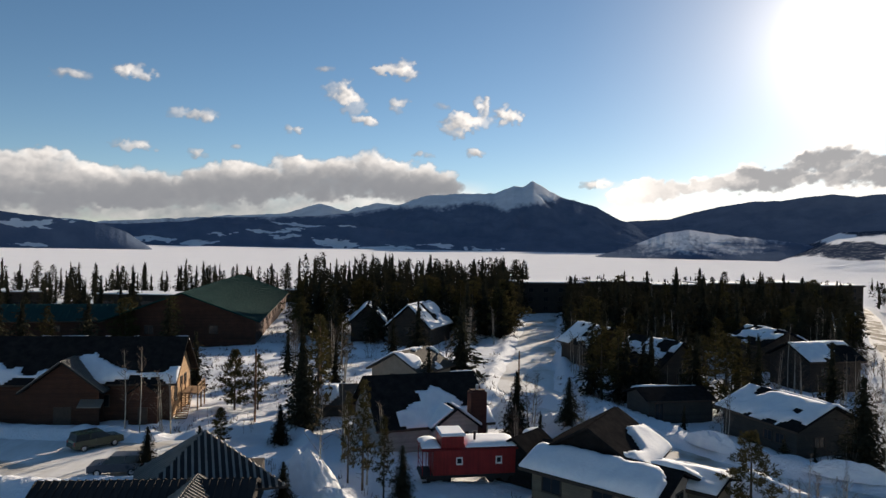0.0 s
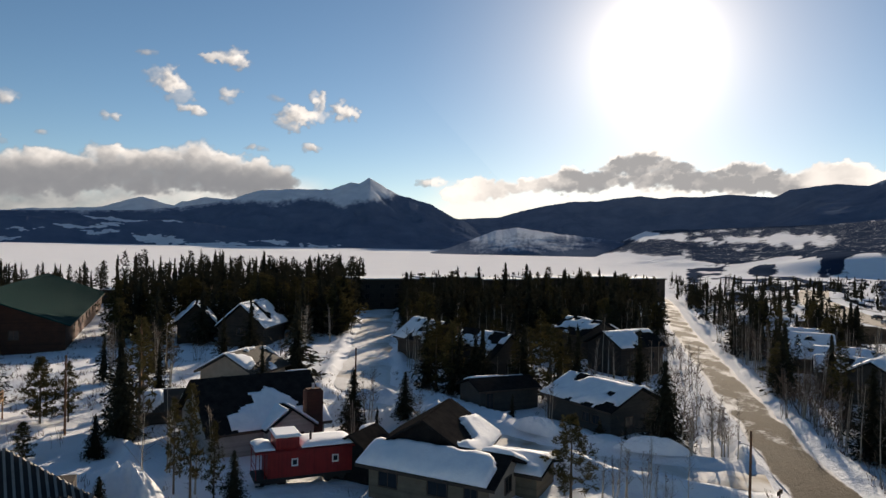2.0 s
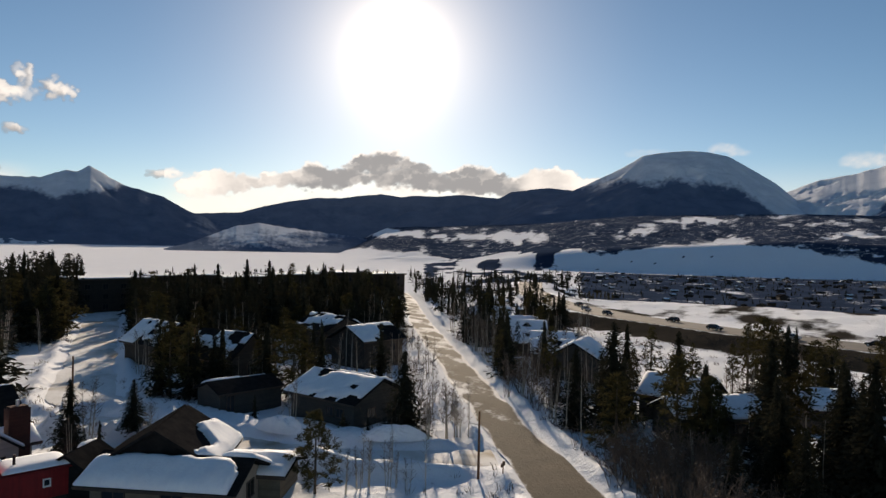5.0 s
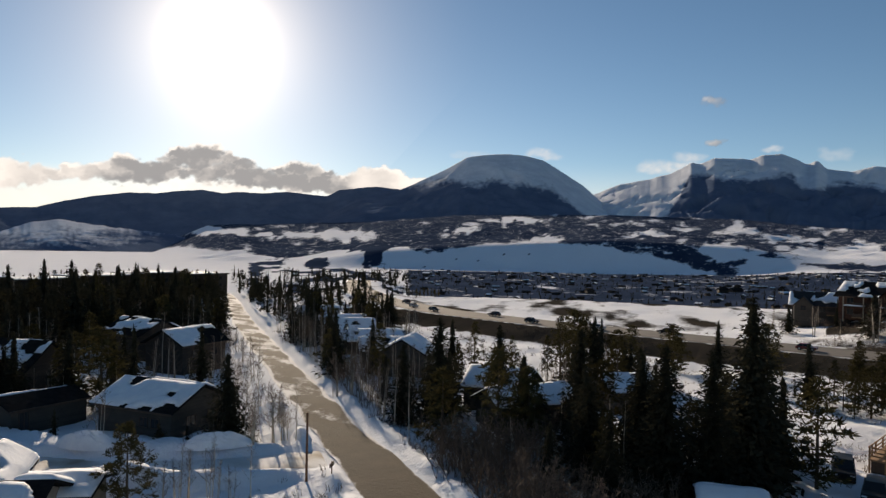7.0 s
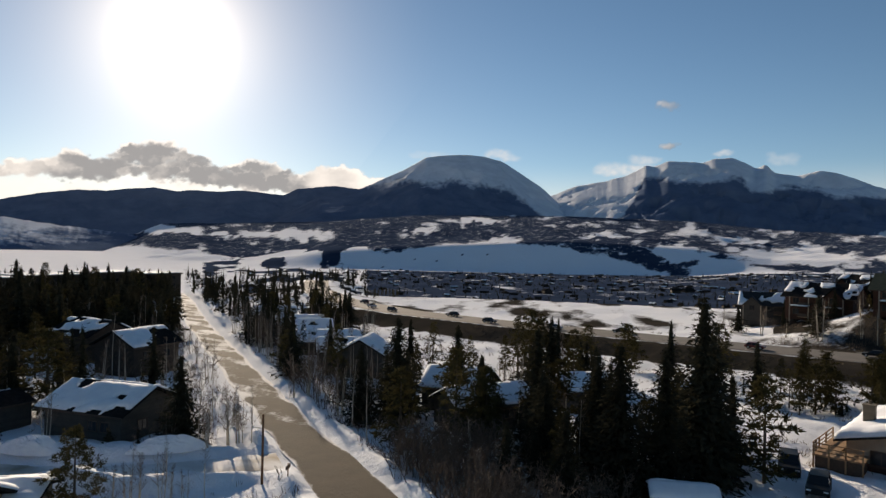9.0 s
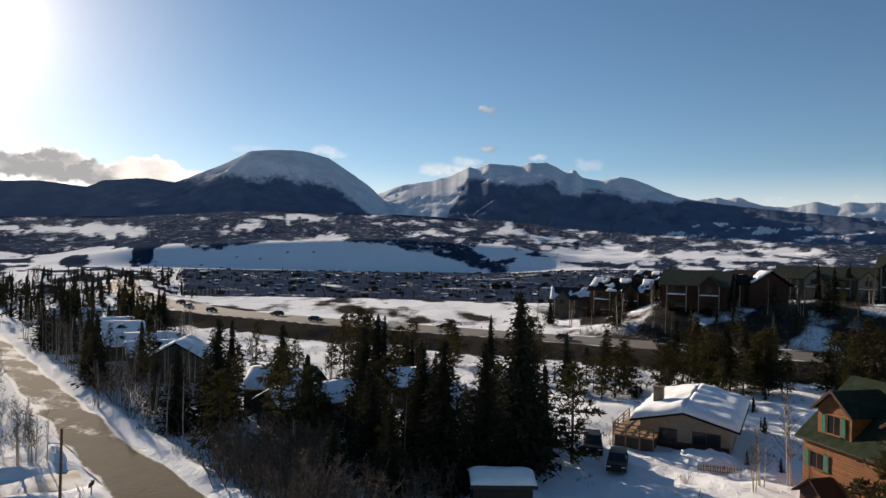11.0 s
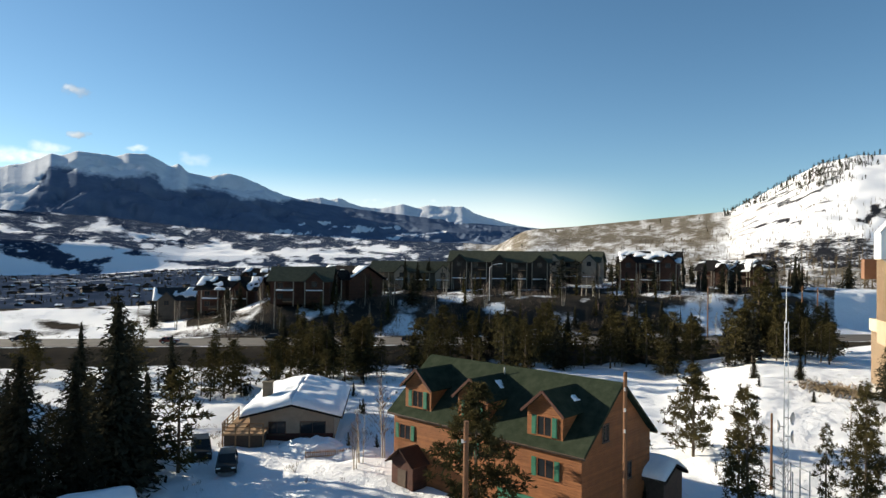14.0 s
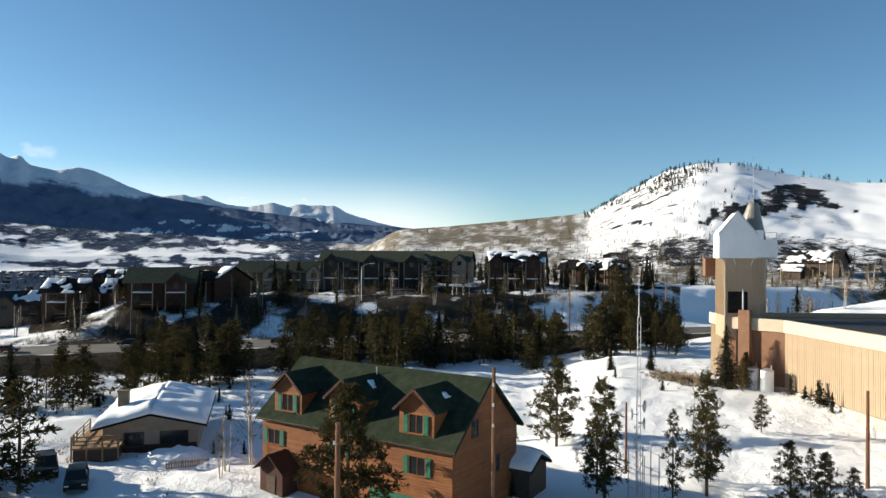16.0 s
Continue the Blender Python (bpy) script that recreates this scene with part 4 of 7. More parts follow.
tagged(new("backdrop_clouds", cme), "white cumulus clouds with grey bases over the mountains", "clouds", kind="structure")


# ---------------------------------------------------------------- buildings
def at(x, y, turn=0.0, z=None):
    return pose(x, y, land_at(x, y) if z is None else z, 0, 0, turn)


def window(parent, m, w, h, frame_mat=WHITE_TRIM, shutters=None, bars=1):
    """A window whose middle lies at m; m's y points out of the wall."""
    fr = Shape()
    t = 0.09
    fr.box(-w / 2 - t, -w / 2, -0.10, 0.06, -h / 2 - t, h / 2 + t).box(w / 2, w / 2 + t, -0.10, 0.06, -h / 2 - t, h / 2 + t)
    fr.box(-w / 2, w / 2, -0.10, 0.06, h / 2, h / 2 + t).box(-w / 2 - t, w / 2 + t, -0.10, 0.10, -h / 2 - t - 0.02, -h / 2)
    for i in range(bars):
        x = -w / 2 + w * (i + 1) / (bars + 1)
        fr.box(x - 0.03, x + 0.03, -0.08, 0.04, -h / 2, h / 2)
    win = part("window", fr, frame_mat, parent, m=m)
    part("pane", Shape().box(-w / 2, w / 2, -0.06, 0.015, -h / 2, h / 2), GLASS, win)
    if shutters:
        for s in (-1, 1):
            sh = Shape().box(-0.22, 0.22, 0, 0.05, -h / 2 - 0.05, h / 2 + 0.05)
            for k in range(5):
                z = -h / 2 + h * (k + 0.5) / 5
                sh.box(-0.16, 0.16, 0.05, 0.07, z - h * 0.07, z + h * 0.07)
            part("shutter", sh, shutters, win, "green shutter", m=pose(s * (w / 2 + t + 0.23), 0.03, 0))
    return win


def snow_blanket(parent, m, w, h, fill, thick=0.32, seed=1, name="snow_cover", keep=None):
    """Snow on a roof slope of w by h metres in m's x and y, from the eave (y = 0) up; fill 0..1, with uneven edges."""
    nx, ny = max(8, int(w / 0.28)), max(6, int(h / 0.28))
    x, y = np.meshgrid(np.linspace(-w / 2, w / 2, nx), np.linspace(0, h, ny))
    if keep is None:
        f = fbm(x / 3.0 + seed * 7.3, y / 3.0, 3, seed) + 0.08 * (0.5 - y / h)
        mask = f < np.quantile(f, min(fill, 0.999)) + 0.001 if fill < 1 else np.ones_like(f, bool)
        depth = step(0, 0.07, np.quantile(f, min(fill, 0.999)) - f) if fill < 1 else np.ones_like(f)
    else:
        f = keep(x, y) + (fbm(x / 1.2 + seed, y / 1.2, 3, seed) - 0.5) * 0.9
        mask, depth = f > 0, step(0, 0.5, f)
    edge = np.minimum(np.minimum(x + w / 2, w / 2 - x), y if fill >= 0.9 and keep is None else np.minimum(y, h - y))
    depth = depth * (0.25 + 0.75 * np.sqrt(np.clip(edge / (0.45 + thick * 0.7), 0, 1)))
    z = thick * depth * (0.8 + 0.4 * vnoise(x / 1.3, y / 1.3, seed + 5)) + 0.02
    idx = -np.ones((ny, nx), int)
    sh, faces = Shape(), []
    for j in range(ny - 1):
        for i in range(nx - 1):
            if mask[j, i] and mask[j, i + 1] and mask[j + 1, i] and mask[j + 1, i + 1]:
                q = []
                for jj, ii in ((j, i), (j, i + 1), (j + 1, i + 1), (j + 1, i)):
                    if idx[jj, ii] < 0:
                        idx[jj, ii] = len(sh.v)
                        sh.v.append((x[jj, ii], y[jj, ii], z[jj, ii]))
                    q.append(idx[jj, ii])
                faces.append(tuple(q))
    if not faces:
        return None
    # skirt down to the roof
    count = {}
    for q in faces:
        for a, b in zip(q, q[1:] + q[:1]):
            count[(a, b)] = 1
    base = {}
    for a, b in list(count):
        if (b, a) not in count:
            for k in (a, b):
                if k not in base:
                    base[k] = len(sh.v)
                    sh.v.append((sh.v[k][0], sh.v[k][1], 0.0))
            faces.append((b, a, base[a], base[b]))
    # each separate patch of snow is a part of its own
    root = list(range(len(sh.v)))

    def find(i):
        while root[i] != i:
            root[i] = root[root[i]]
            i = root[i]
        return i

    for q in faces:
        for k in q[1:]:
            root[find(k)] = find(q[0])
    groups = {}
    for q in faces:
        groups.setdefault(find(q[0]), []).append(q)
    for qs in groups.values():
        if len(qs) < 24:
            continue
        ids = sorted({k for q in qs for k in q})
        at_ = {k: i for i, k in enumerate(ids)}
        one_ = Shape()
        one_.v, one_.f = [sh.v[k] for k in ids], [tuple(at_[k] for k in q) for q in qs]
        part(name, one_, SNOW, parent, "thick uneven snow", m=m, smooth=True)


def gable_roof(parent, L, W, he, hr, over=0.6, roof=SHINGLE, trim=TRIM, snow=(0.6, 0.6), seed=1, thick=0.22, seams=0.0, keep=(None, None), off=(0, 0), gable_over=None, snow_depth=0.32):
    """Two slopes with the ridge along x; snow on the slopes at -y and +y."""
    go = over if gable_over is None else gable_over
    run, rise = W / 2, hr - he
    ang = math.atan2(rise, run)
    slope = math.hypot(run, rise) + over
    for k, s in enumerate((-1, 1)):
        eave = Vector((off[0], off[1] + s * (run + over * math.cos(ang)), he - over * math.sin(ang)))
        m = Matrix.Translation(eave) @ Euler((0, 0, 0 if s < 0 else math.pi)).to_matrix().to_4x4() @ Euler((ang, 0, 0)).to_matrix().to_4x4()
        sl = part("roof", Shape().box(-L / 2 - go, L / 2 + go, 0, slope + 0.02, 0.0, thick, bevel=0.03), roof, parent, m=m)
        if seams:
            n = int((L + 2 * go) / seams)
            one = Shape().box(-0.035, 0.035, 0, slope, 0.004, 0.07).mesh("seam", roof)
            for i in range(n + 1):
                part("seam", one, None, sl, m=pose(-L / 2 - go + 0.04 + (L + 2 * go - 0.08) * i / n, 0, thick))
        part("fascia", Shape().box(-L / 2 - go - 0.03, L / 2 + go + 0.03, -0.06, 0, -0.06, thick * 0.8), trim, sl)
        if snow[k] > 0 or keep[k]:
            snow_blanket(sl, pose(0, 0.05, thick), L + 2 * go - 0.1, slope - (0.1 if snow[k] < 0.9 else -0.12), snow[k], snow_depth, seed * 3 + k, keep=keep[k])


def walls(parent, L, W, he, hr, material, gable=None, t=0.2, base=-0.6):
    """Four walls; those at the ends of x run up into the gables."""
    for s in (-1, 1):
        part("wall", Shape().box(-L / 2, L / 2, s * W / 2 - (t if s > 0 else 0), s * W / 2 + (0 if s > 0 else t), base, he), material, parent)
        g = Shape().prism([(-W / 2 + t, base), (W / 2 - t, base), (W / 2 - t, he), (0, hr - 0.02), (-W / 2 + t, he)], t)
        part("wall", g, gable or material, parent, m=Matrix.Translation((s * L / 2 - (t if s > 0 else 0), 0, 0)) @ pose(0, 0, 0, 0, 0, 90) @ pose(0, -t, 0))


def house(name, label, m, L, W, he, hr, wall=DARK_SIDING, roof=SHINGLE, snow=(0.6, 0.6), seed=1, wins=(), gable=None, over=0.6, trim=TRIM, seams=0.0, chimney=None, keep=(None, None), category="house", group="", snow_depth=0.32):
    """wins: (side, along, height, w, h) with sides f (-y), b (+y), l (-x), r (+x)."""
    h = thing(name, label, category, m, group)
    walls(h, L, W, he, hr, wall, gable)
    gable_roof(h, L, W, he, hr, over, roof, trim, snow, seed, seams=seams, keep=keep, snow_depth=snow_depth)
    turn = {"f": pose(0, -W / 2, 0, 0, 0, 180), "b": pose(0, W / 2, 0), "l": pose(-L / 2, 0, 0, 0, 0, 90), "r": pose(L / 2, 0, 0, 0, 0, -90)}
    for side, u, z, w, hh, *rest in wins:
        window(h, turn[side] @ pose(u, 0.02, z), w, hh, shutters=rest[0] if rest else None, frame_mat=trim if not rest else BROWN_SIDING)
    if chimney:
        x, y, w, top = chimney[:4]
        c = part("chimney", Shape().box(x - w / 2, x + w / 2, y - w / 2, y + w / 2, he - 0.5, top), chimney[4] if len(chimney) > 4 else BRICK, h)
        part("chimney_cap", Shape().box(x - w / 2 - 0.08, x + w / 2 + 0.08, y - w / 2 - 0.08, y + w / 2 + 0.08, top, top + 0.12, bevel=0.03).tube((x, y, top + 0.1), (x, y, top + 0.45), 0.12), CONCRETE, c)
    return h


def between(ax, ay, bx, by):
    """Middle, length and turn of the line from a to b."""
    return (ax + bx) / 2, (ay + by) / 2, math.hypot(bx - ax, by - ay), math.degrees(math.atan2(by - ay, bx - ax))


def along_front(ax, ay, bx, by, W):
    """The pose of a house whose front (-y) runs from a to b, W deep, and its length."""
    x, y, L, t = between(ax, ay, bx, by)
    return Matrix.Translation((x, y, land_at(x, y) * 0 + 0)) @ pose(0, 0, 0, 0, 0, t) @ pose(0, W / 2, 0), L


# log lodge
M, L = along_front(-52, 73.5, -30.0, 76.5, 9.6)
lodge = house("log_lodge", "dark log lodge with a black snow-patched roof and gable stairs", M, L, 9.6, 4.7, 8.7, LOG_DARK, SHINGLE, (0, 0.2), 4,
              [("f", -4, 2.4, 1.2, 1.2), ("f", 2, 2.4, 1.2, 1.2), ("r", -1.9, 3.6, 0.9, 1.1), ("r", 0, 3.6, 0.8, 1.1), ("r", 2.6, 3.1, 0.9, 2.1)], gable=LOG_SUNLIT,
              keep=(lambda x, y: 0.75 - np.abs(y - 1.2) / (1.7 + 0.8 * np.exp(-((x + 1.0) / 5.0) ** 2)) + 0.5 * np.sin(x / 1.9 + 0.4), None), over=0.8)
for s in (-1, 1):
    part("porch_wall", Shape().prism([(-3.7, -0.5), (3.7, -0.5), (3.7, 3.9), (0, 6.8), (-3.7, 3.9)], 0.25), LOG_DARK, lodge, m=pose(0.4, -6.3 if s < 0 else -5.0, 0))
    q = pose(0.4 + s * 4.3, -7.0, 3.55) @ pose(0, 0, 0, 0, s * 38, 0)
    r = Shape().box(-5.45 if s > 0 else 0, 0 if s > 0 else 5.45, 0, 6.6, 0, 0.16, bevel=0.03)
    pr = part("porch_roof", r, DARK_METAL, lodge, "ribbed dark metal porch roof", m=q)
    one = Shape().box(-5.4 if s > 0 else 0.05, -0.05 if s > 0 else 5.4, -0.045, 0.045, 0.165, 0.24).mesh("seam", GREY_METAL)
    for i in range(16):
        part("seam", one, None, pr, m=pose(0, 0.15 + i * 0.42, 0))
# small entry gable, and an awning beside the porch
eg = part("entry_gable", Shape().prism([(-1.5, -0.5), (1.5, -0.5), (1.5, 3.4), (0, 4.5), (-1.5, 3.4)], 1.6), LOG_DARK, lodge, "small dark entry gable", m=pose(8.6, -6.3, 0))
for s in (-1, 1):
    part("roof", Shape().box(-2.2 if s > 0 else 0, 0 if s > 0 else 2.2, -0.3, 2.6, 0, 0.14, bevel=0.03), SHINGLE, eg, m=pose(s * 1.8, 0, 3.25) @ pose(0, 0, 0, 0, s * 36.5, 0))
part("door", Shape().box(-0.5, 0.5, -0.06, 0, -0.2, 1.95), TRIM, eg)
part("awning", Shape().prism([(0, 2.9), (1.1, 2.3), (1.1, 2.2), (0, 2.75)], 2.4), GREY_METAL, lodge, "small ribbed awning over a door", m=pose(2.2, -6.3, 0, 0, 0, -90))
part("porch_door", Shape().box(-0.9, 0.9, -0.06, 0, -0.2, 2.1), TRIM, lodge, m=pose(0.4, -6.31, 0))
st = part("staircase", Shape().box(0, 0.08, -0.6, 0.6, 0, 0.1), WOOD, lodge, "wooden stairs to the gable door", m=pose(L / 2 + 0.25, -2.8, 0, 0, 0, 0))
for i in range(11):
    part("tread", Shape().box(0.1, 1.3, -1.5 + i * 0.27, -1.2 + i * 0.27, 0.2 * i + 0.15, 0.2 * i + 0.2), WOOD, st)
for x in (0.08, 1.32):
    part("stringer", Shape().prism([(-1.6, -0.2), (-1.3, -0.2), (1.75, 2.1), (1.75, 2.4)], 0.06), WOOD, st, m=pose(x, 0, 0, 0, 0, 90))
    part("handrail", Shape().tube((x, -1.5, 1.1), (x, 1.6, 3.3), 0.05), WOOD, st)
part("landing", Shape().box(0, 2.0, 1.6, 5.6, 2.3, 2.45), WOOD, st)
for x in (0.1, 1.9):
    for y in (1.7, 3.6, 5.5):
        part("post", Shape().box(x - 0.07, x + 0.07, y - 0.07, y + 0.07, -0.6, 3.4), WOOD, st)
part("handrail", Shape().box(1.86, 1.94, 1.6, 5.6, 3.3, 3.4).box(1.88, 1.92, 1.6, 5.6, 2.85, 2.92), WOOD, st)

# near building with ribbed metal roofs
nb = thing("ribbed_roof_house", "dark house with standing-seam metal roofs, seen from above", "house", pose(-18.5, 46.5, 0, 0, 0, 6))
part("wall", Shape().box(-7.3, 5.6, -3.2, 2.1, -0.5, 2.7), DARK_SIDING, nb)
part("wall", Shape().box(-2.6, 5.4, 1.0, 8.2, -0.5, 2.8), DARK_SIDING, nb)
# the hipped roof behind, with raised seams
apex, eaves = Vector((0, 0, 5.7)), [Vector((6.7, -4.6, 3.0)), Vector((-3.0, -7.2, 3.0)), Vector((-4.9, -0.6, 3.0)), Vector((0.8, 2.6, 3.0))]
for k in range(4):
    p, q = eaves[k], eaves[(k + 1) % 4]
    hip = part("roof", Shape().add([p, apex, q, p - Vector((0, 0, 0.15)), apex - Vector((0, 0, 0.15)), q - Vector((0, 0, 0.15))], [(0, 1, 2), (5, 4, 3), (0, 2, 5, 3), (0, 3, 4, 1), (2, 1, 4, 5)]), DARK_METAL, nb, "dark standing-seam metal roof", m=pose(1.3, 5.6, 0))
    e = (q - p).normalized()
    foot = (apex - p).dot(e)
    for i in range(int((q - p).length / 0.46)):
        u = 0.23 + i * 0.46
        full = (q - p).length
        f = u / foot if u < foot else (full - u) / (full - foot)
        a = p + e * u
        b = a + (apex - p - e * foot) * max(0.03, min(1.0, f))
        part("seam", Shape().tube(a + Vector((0, 0, 0.03)), b + Vector((0, 0, 0.03)), 0.115, n=4), ROOF_METAL, hip)
gable_roof(nb, 13.2, 5.6, 2.7, 3.9, 0.5, DARK_METAL, TRIM, (0, 0), 3, seams=0.5, off=(-0.9, -0.6))
# a small cross gable on the front roof
for s in (-1, 1):
    sg_ = Shape().box(-1.75 if s > 0 else 0, 0 if s > 0 else 1.75, -4.3, 0.4, 0, 0.12)
    gr_ = part("gable_roof", sg_, DARK_METAL, nb, "small ribbed gable roof", m=pose(2.1 + s * 1.5, 0, 3.15) @ pose(0, 0, 0, 0, s * 31, 0))
    one = Shape().box(-1.75 if s > 0 else 0, 0 if s > 0 else 1.75, -0.06, 0.06, 0.125, 0.2).mesh("seam", ROOF_METAL)
    for i in range(11):
        part("seam", one, None, gr_, m=pose(0, -4.2 + i * 0.42, 0))
part("gable_wall", Shape().prism([(-1.4, 2.0), (1.4, 2.0), (1.4, 3.1), (0, 3.95), (-1.4, 3.1)], 0.15), DARK_SIDING, nb, m=pose(2.1, -3.9, 0))

# green-roofed hall
hall = house("green_roof_hall", "large brown hall with a teal green metal roof", pose(-57, 175, 0, 0, 0, 98.9), 84, 28, 4.8, 10.0, LOG_DARK, GREEN_METAL, (0, 0), 5,
             [("l", -6, 3, 1.5, 1.5), ("l", 6, 3, 1.5, 1.5)] + [("f", -36 + 8 * i, 2.8, 1.6, 1.6) for i in range(9)], gable=LOG_DARK, over=1.0, seams=1.1, category="hall")
house("hall_wing", "low brown wing of the hall with a green metal roof", pose(-80, 146, 0, 0, 0, 15), 24, 13, 3.6, 6.2, LOG_DARK, GREEN_METAL, (0, 0), 6, [("f", -6, 2, 1.4, 1.2), ("f", 0, 2, 1.4, 1.2)], over=0.8, seams=1.1, category="hall")

# house with the brick chimney, and its front wing
cm, cl = along_front(-5.6, 66.2, 4.9, 70.0, 11.2)
ch = house("black_roof_house", "white-sided house with a black roof half under snow", cm, cl, 11.2, 2.5, 6.3, BEIGE_SIDING, SHINGLE, (0, 0.35), 8, [("f", -2.6, 1.4, 1.5, 0.7), ("r", 0, 2.0, 1.0, 1.2)],
           keep=(lambda x, y: np.where(y < 2.2, 0.9 + x * 0.25, 1.0 - np.abs(x - 0.6) / 3.0 - np.abs(y - 3.0) / 3.2), None), over=0.6)
gw = part("wing", Shape().prism([(-2.3, -0.5), (2.3, -0.5), (2.3, 2.4), (0, 4.1), (-2.3, 2.4)], 4.5), BEIGE_SIDING, ch, "front wing with a small gable", m=pose(1.6, -7.0, 0))
for s in (-1, 1):
    part("roof", Shape().box(-3.2 if s > 0 else 0, 0 if s > 0 else 3.2, -0.4, 4.6, 0, 0.16, bevel=0.03), SHINGLE, gw, m=pose(s * 2.6, 0, 2.2) @ pose(0, 0, 0, 0, s * 36.5, 0))
    part("snow_cover", Shape().box(-3.0 if s > 0 else 0.1, -0.1 if s > 0 else 3.0, -0.2, 4.4, 0.16, 0.42, bevel=0.1), SNOW, gw, "thick uneven snow", m=pose(s * 2.6, 0, 2.2) @ pose(0, 0, 0, 0, s * 36.5, 0))
window(gw, pose(0.6, -0.02, 1.5, 0, 0, 180), 1.2, 0.6, TRIM)
ck = part("chimney", Shape().box(-0.85, 0.85, -0.5, 0.5, -0.5, 5.6).box(-0.7, 0.7, -0.4, 0.4, 5.6, 5.8), BRICK, ch, "tall red brick chimney", m=pose(4.1, -6.2, 0))
part("flue", Shape().tube((0, 0, 5.7), (0, 0, 6.3), 0.16), STEEL, ck)

# red caboose
cx, cy, clen, ct = between(-1.4, 57.9, 6.3, 59.3)
cb = thing("red_caboose", "red wooden railway caboose with snow on its roof", "caboose", pose(cx, cy + 0.6, 0, 0, 0, ct))
part("body", Shape().box(-3.2, 3.9, -1.4, 1.4, 0.9, 3.0, bevel=0.04), RED_PAINT, cb)
part("sill", Shape().box(-4.2, 4.2, -1.3, 1.3, 0.65, 0.9), DARK_METAL, cb)
part("roof", Shape().prism([(-1.6, 3.0), (1.6, 3.0), (1.6, 3.08), (0.8, 3.28), (0, 3.34), (-0.8, 3.28), (-1.6, 3.08)], 8.4), RED_PAINT, cb, m=pose(4.2, 0, 0, 0, 0, 90))
cu = part("cupola", Shape().box(-2.5, -0.6, -1.2, 1.2, 3.1, 4.1, bevel=0.04), RED_PAINT, cb)
part("snow_cover", Shape().box(-2.65, -0.45, -1.35, 1.35, 4.1, 4.38, bevel=0.12), SNOW, cu, "thick uneven snow")
snow_blanket(cb, pose(1.85, -1.5, 3.22), 4.6, 3.0, 1.0, 0.34, 12)
snow_blanket(cb, pose(-3.4, -1.4, 3.2), 1.6, 2.8, 1.0, 0.3, 13)
part("stovepipe", Shape().tube((0.5, -0.4, 3.2), (0.5, -0.4, 4.3), 0.1), DARK_METAL, cb)
for x in (-1.0, 2.4):
    window(cb, pose(x, -1.42, 2.1, 0, 0, 180), 0.36, 0.42, WHITE_TRIM, bars=0)
for x in (-2.6, 2.6):
    tk = part("truck_frame", Shape().box(x - 1.0, x + 1.0, -0.95, 0.95, 0.35, 0.65), DARK_METAL, cb)
    for dx in (-0.65, 0.65):
        part("wheel", Shape().tube((x + dx, -0.85, 0.4), (x + dx, 0.85, 0.4), 0.4, n=14), DARK_METAL, tk)
for x in (-4.1, -3.4):
    for y in (-1.25, 1.25):
        part("platform_post", Shape().tube((x, y, 0.9), (x, y, 3.0), 0.035, n=6), RED_PAINT, cb)
part("platform_rail", Shape().tube((-4.1, -1.25, 1.9), (-4.1, 1.25, 1.9), 0.03, n=6).tube((-4.1, -1.25, 1.45), (-4.1, 1.25, 1.45), 0.03, n=6), RED_PAINT, cb)
for i in range(3):
    part("step", Shape().box(-4.15, -3.45, -1.75 + i * 0.2, -1.5 + i * 0.2, 0.15 + i * 0.25, 0.2 + i * 0.25), DARK_METAL, cb)

# house under deep snow, near the camera
sm, sl = pose(13.2, 53.4, 0, 0, 0, -41), 10.4
sh_ = house("snow_roof_house", "tan house whose roofs lie under deep smooth snow", sm, sl, 5.6, 2.8, 4.0, TAN_SIDING, SHINGLE, (1.0, 0.6), 15, [("f", -3.8, 1.7, 1.0, 1.0), ("f", -1.0, 1.7, 1.6, 1.1), ("r", -1.0, 1.6, 1.2, 1.1), ("f", 3.4, 1.6, 1.6, 1.1)], over=0.8, snow_depth=0.55, gable=STUCCO, keep=(lambda x, y: 1.3 - 0.9 * np.maximum(0, y - 2.1) - 1.2 * np.maximum(0, np.abs(x + 0.4) - 4.9), None))
house("snow_roof_wing", "wing with a black roof partly under snow", pose(13.6, 57.6, 0, 0, 0, 60), 7.6, 8.6, 3.2, 5.9, SHINGLE, SHINGLE, (0, 0), 17, [], over=0.5, snow_depth=0.5, keep=(lambda x, y: 2.9 - y + 0.3 * x + 0.7 * np.sin(x * 1.3), None))
house("back_porch", "small dark porch roof beside the snowy house", pose(7.6, 60.2, 0, 0, 0, 52), 4.0, 3.6, 2.5, 3.7, SHINGLE, SHINGLE, (0, 0.3), 18, over=0.4, category="porch")
house("carport", "low carport with a snowy roof beside the house", pose(19.6, 54.4, 0, 0, 0, -41), 5.5, 4.2, 2.1, 2.6, TAN_SIDING, SHINGLE, (0.95, 0.9), 19, over=0.6, snow_depth=0.4)

# garage and the houses past it
house("garage", "grey wooden garage with a low roof edged in snow", along_front(24.2, 79.6, 32.2, 81.2, 5.5)[0], 8.2, 5.5, 2.6, 3.5, GREY_SIDING, SHINGLE, (0.1, 0.6), 22, [("f", 2.8, 1.3, 0.9, 1.9)], over=0.35, category="garage")
house("grey_gable_house", "grey house with snow sliding from its roof", pose(37.2, 73.0, 0, 0, 0, 108), 10.2, 8.4, 3.0, 4.9, GREY_SIDING, SHINGLE, (0.72, 0.88), 23, [("l", -1.6, 1.5, 1.0, 1.0), ("l", 1.4, 1.4, 1.2, 1.0), ("b", -3, 1.5, 1.0, 0.9), ("b", -1.4, 1.5, 1.0, 0.9)], over=0.7)
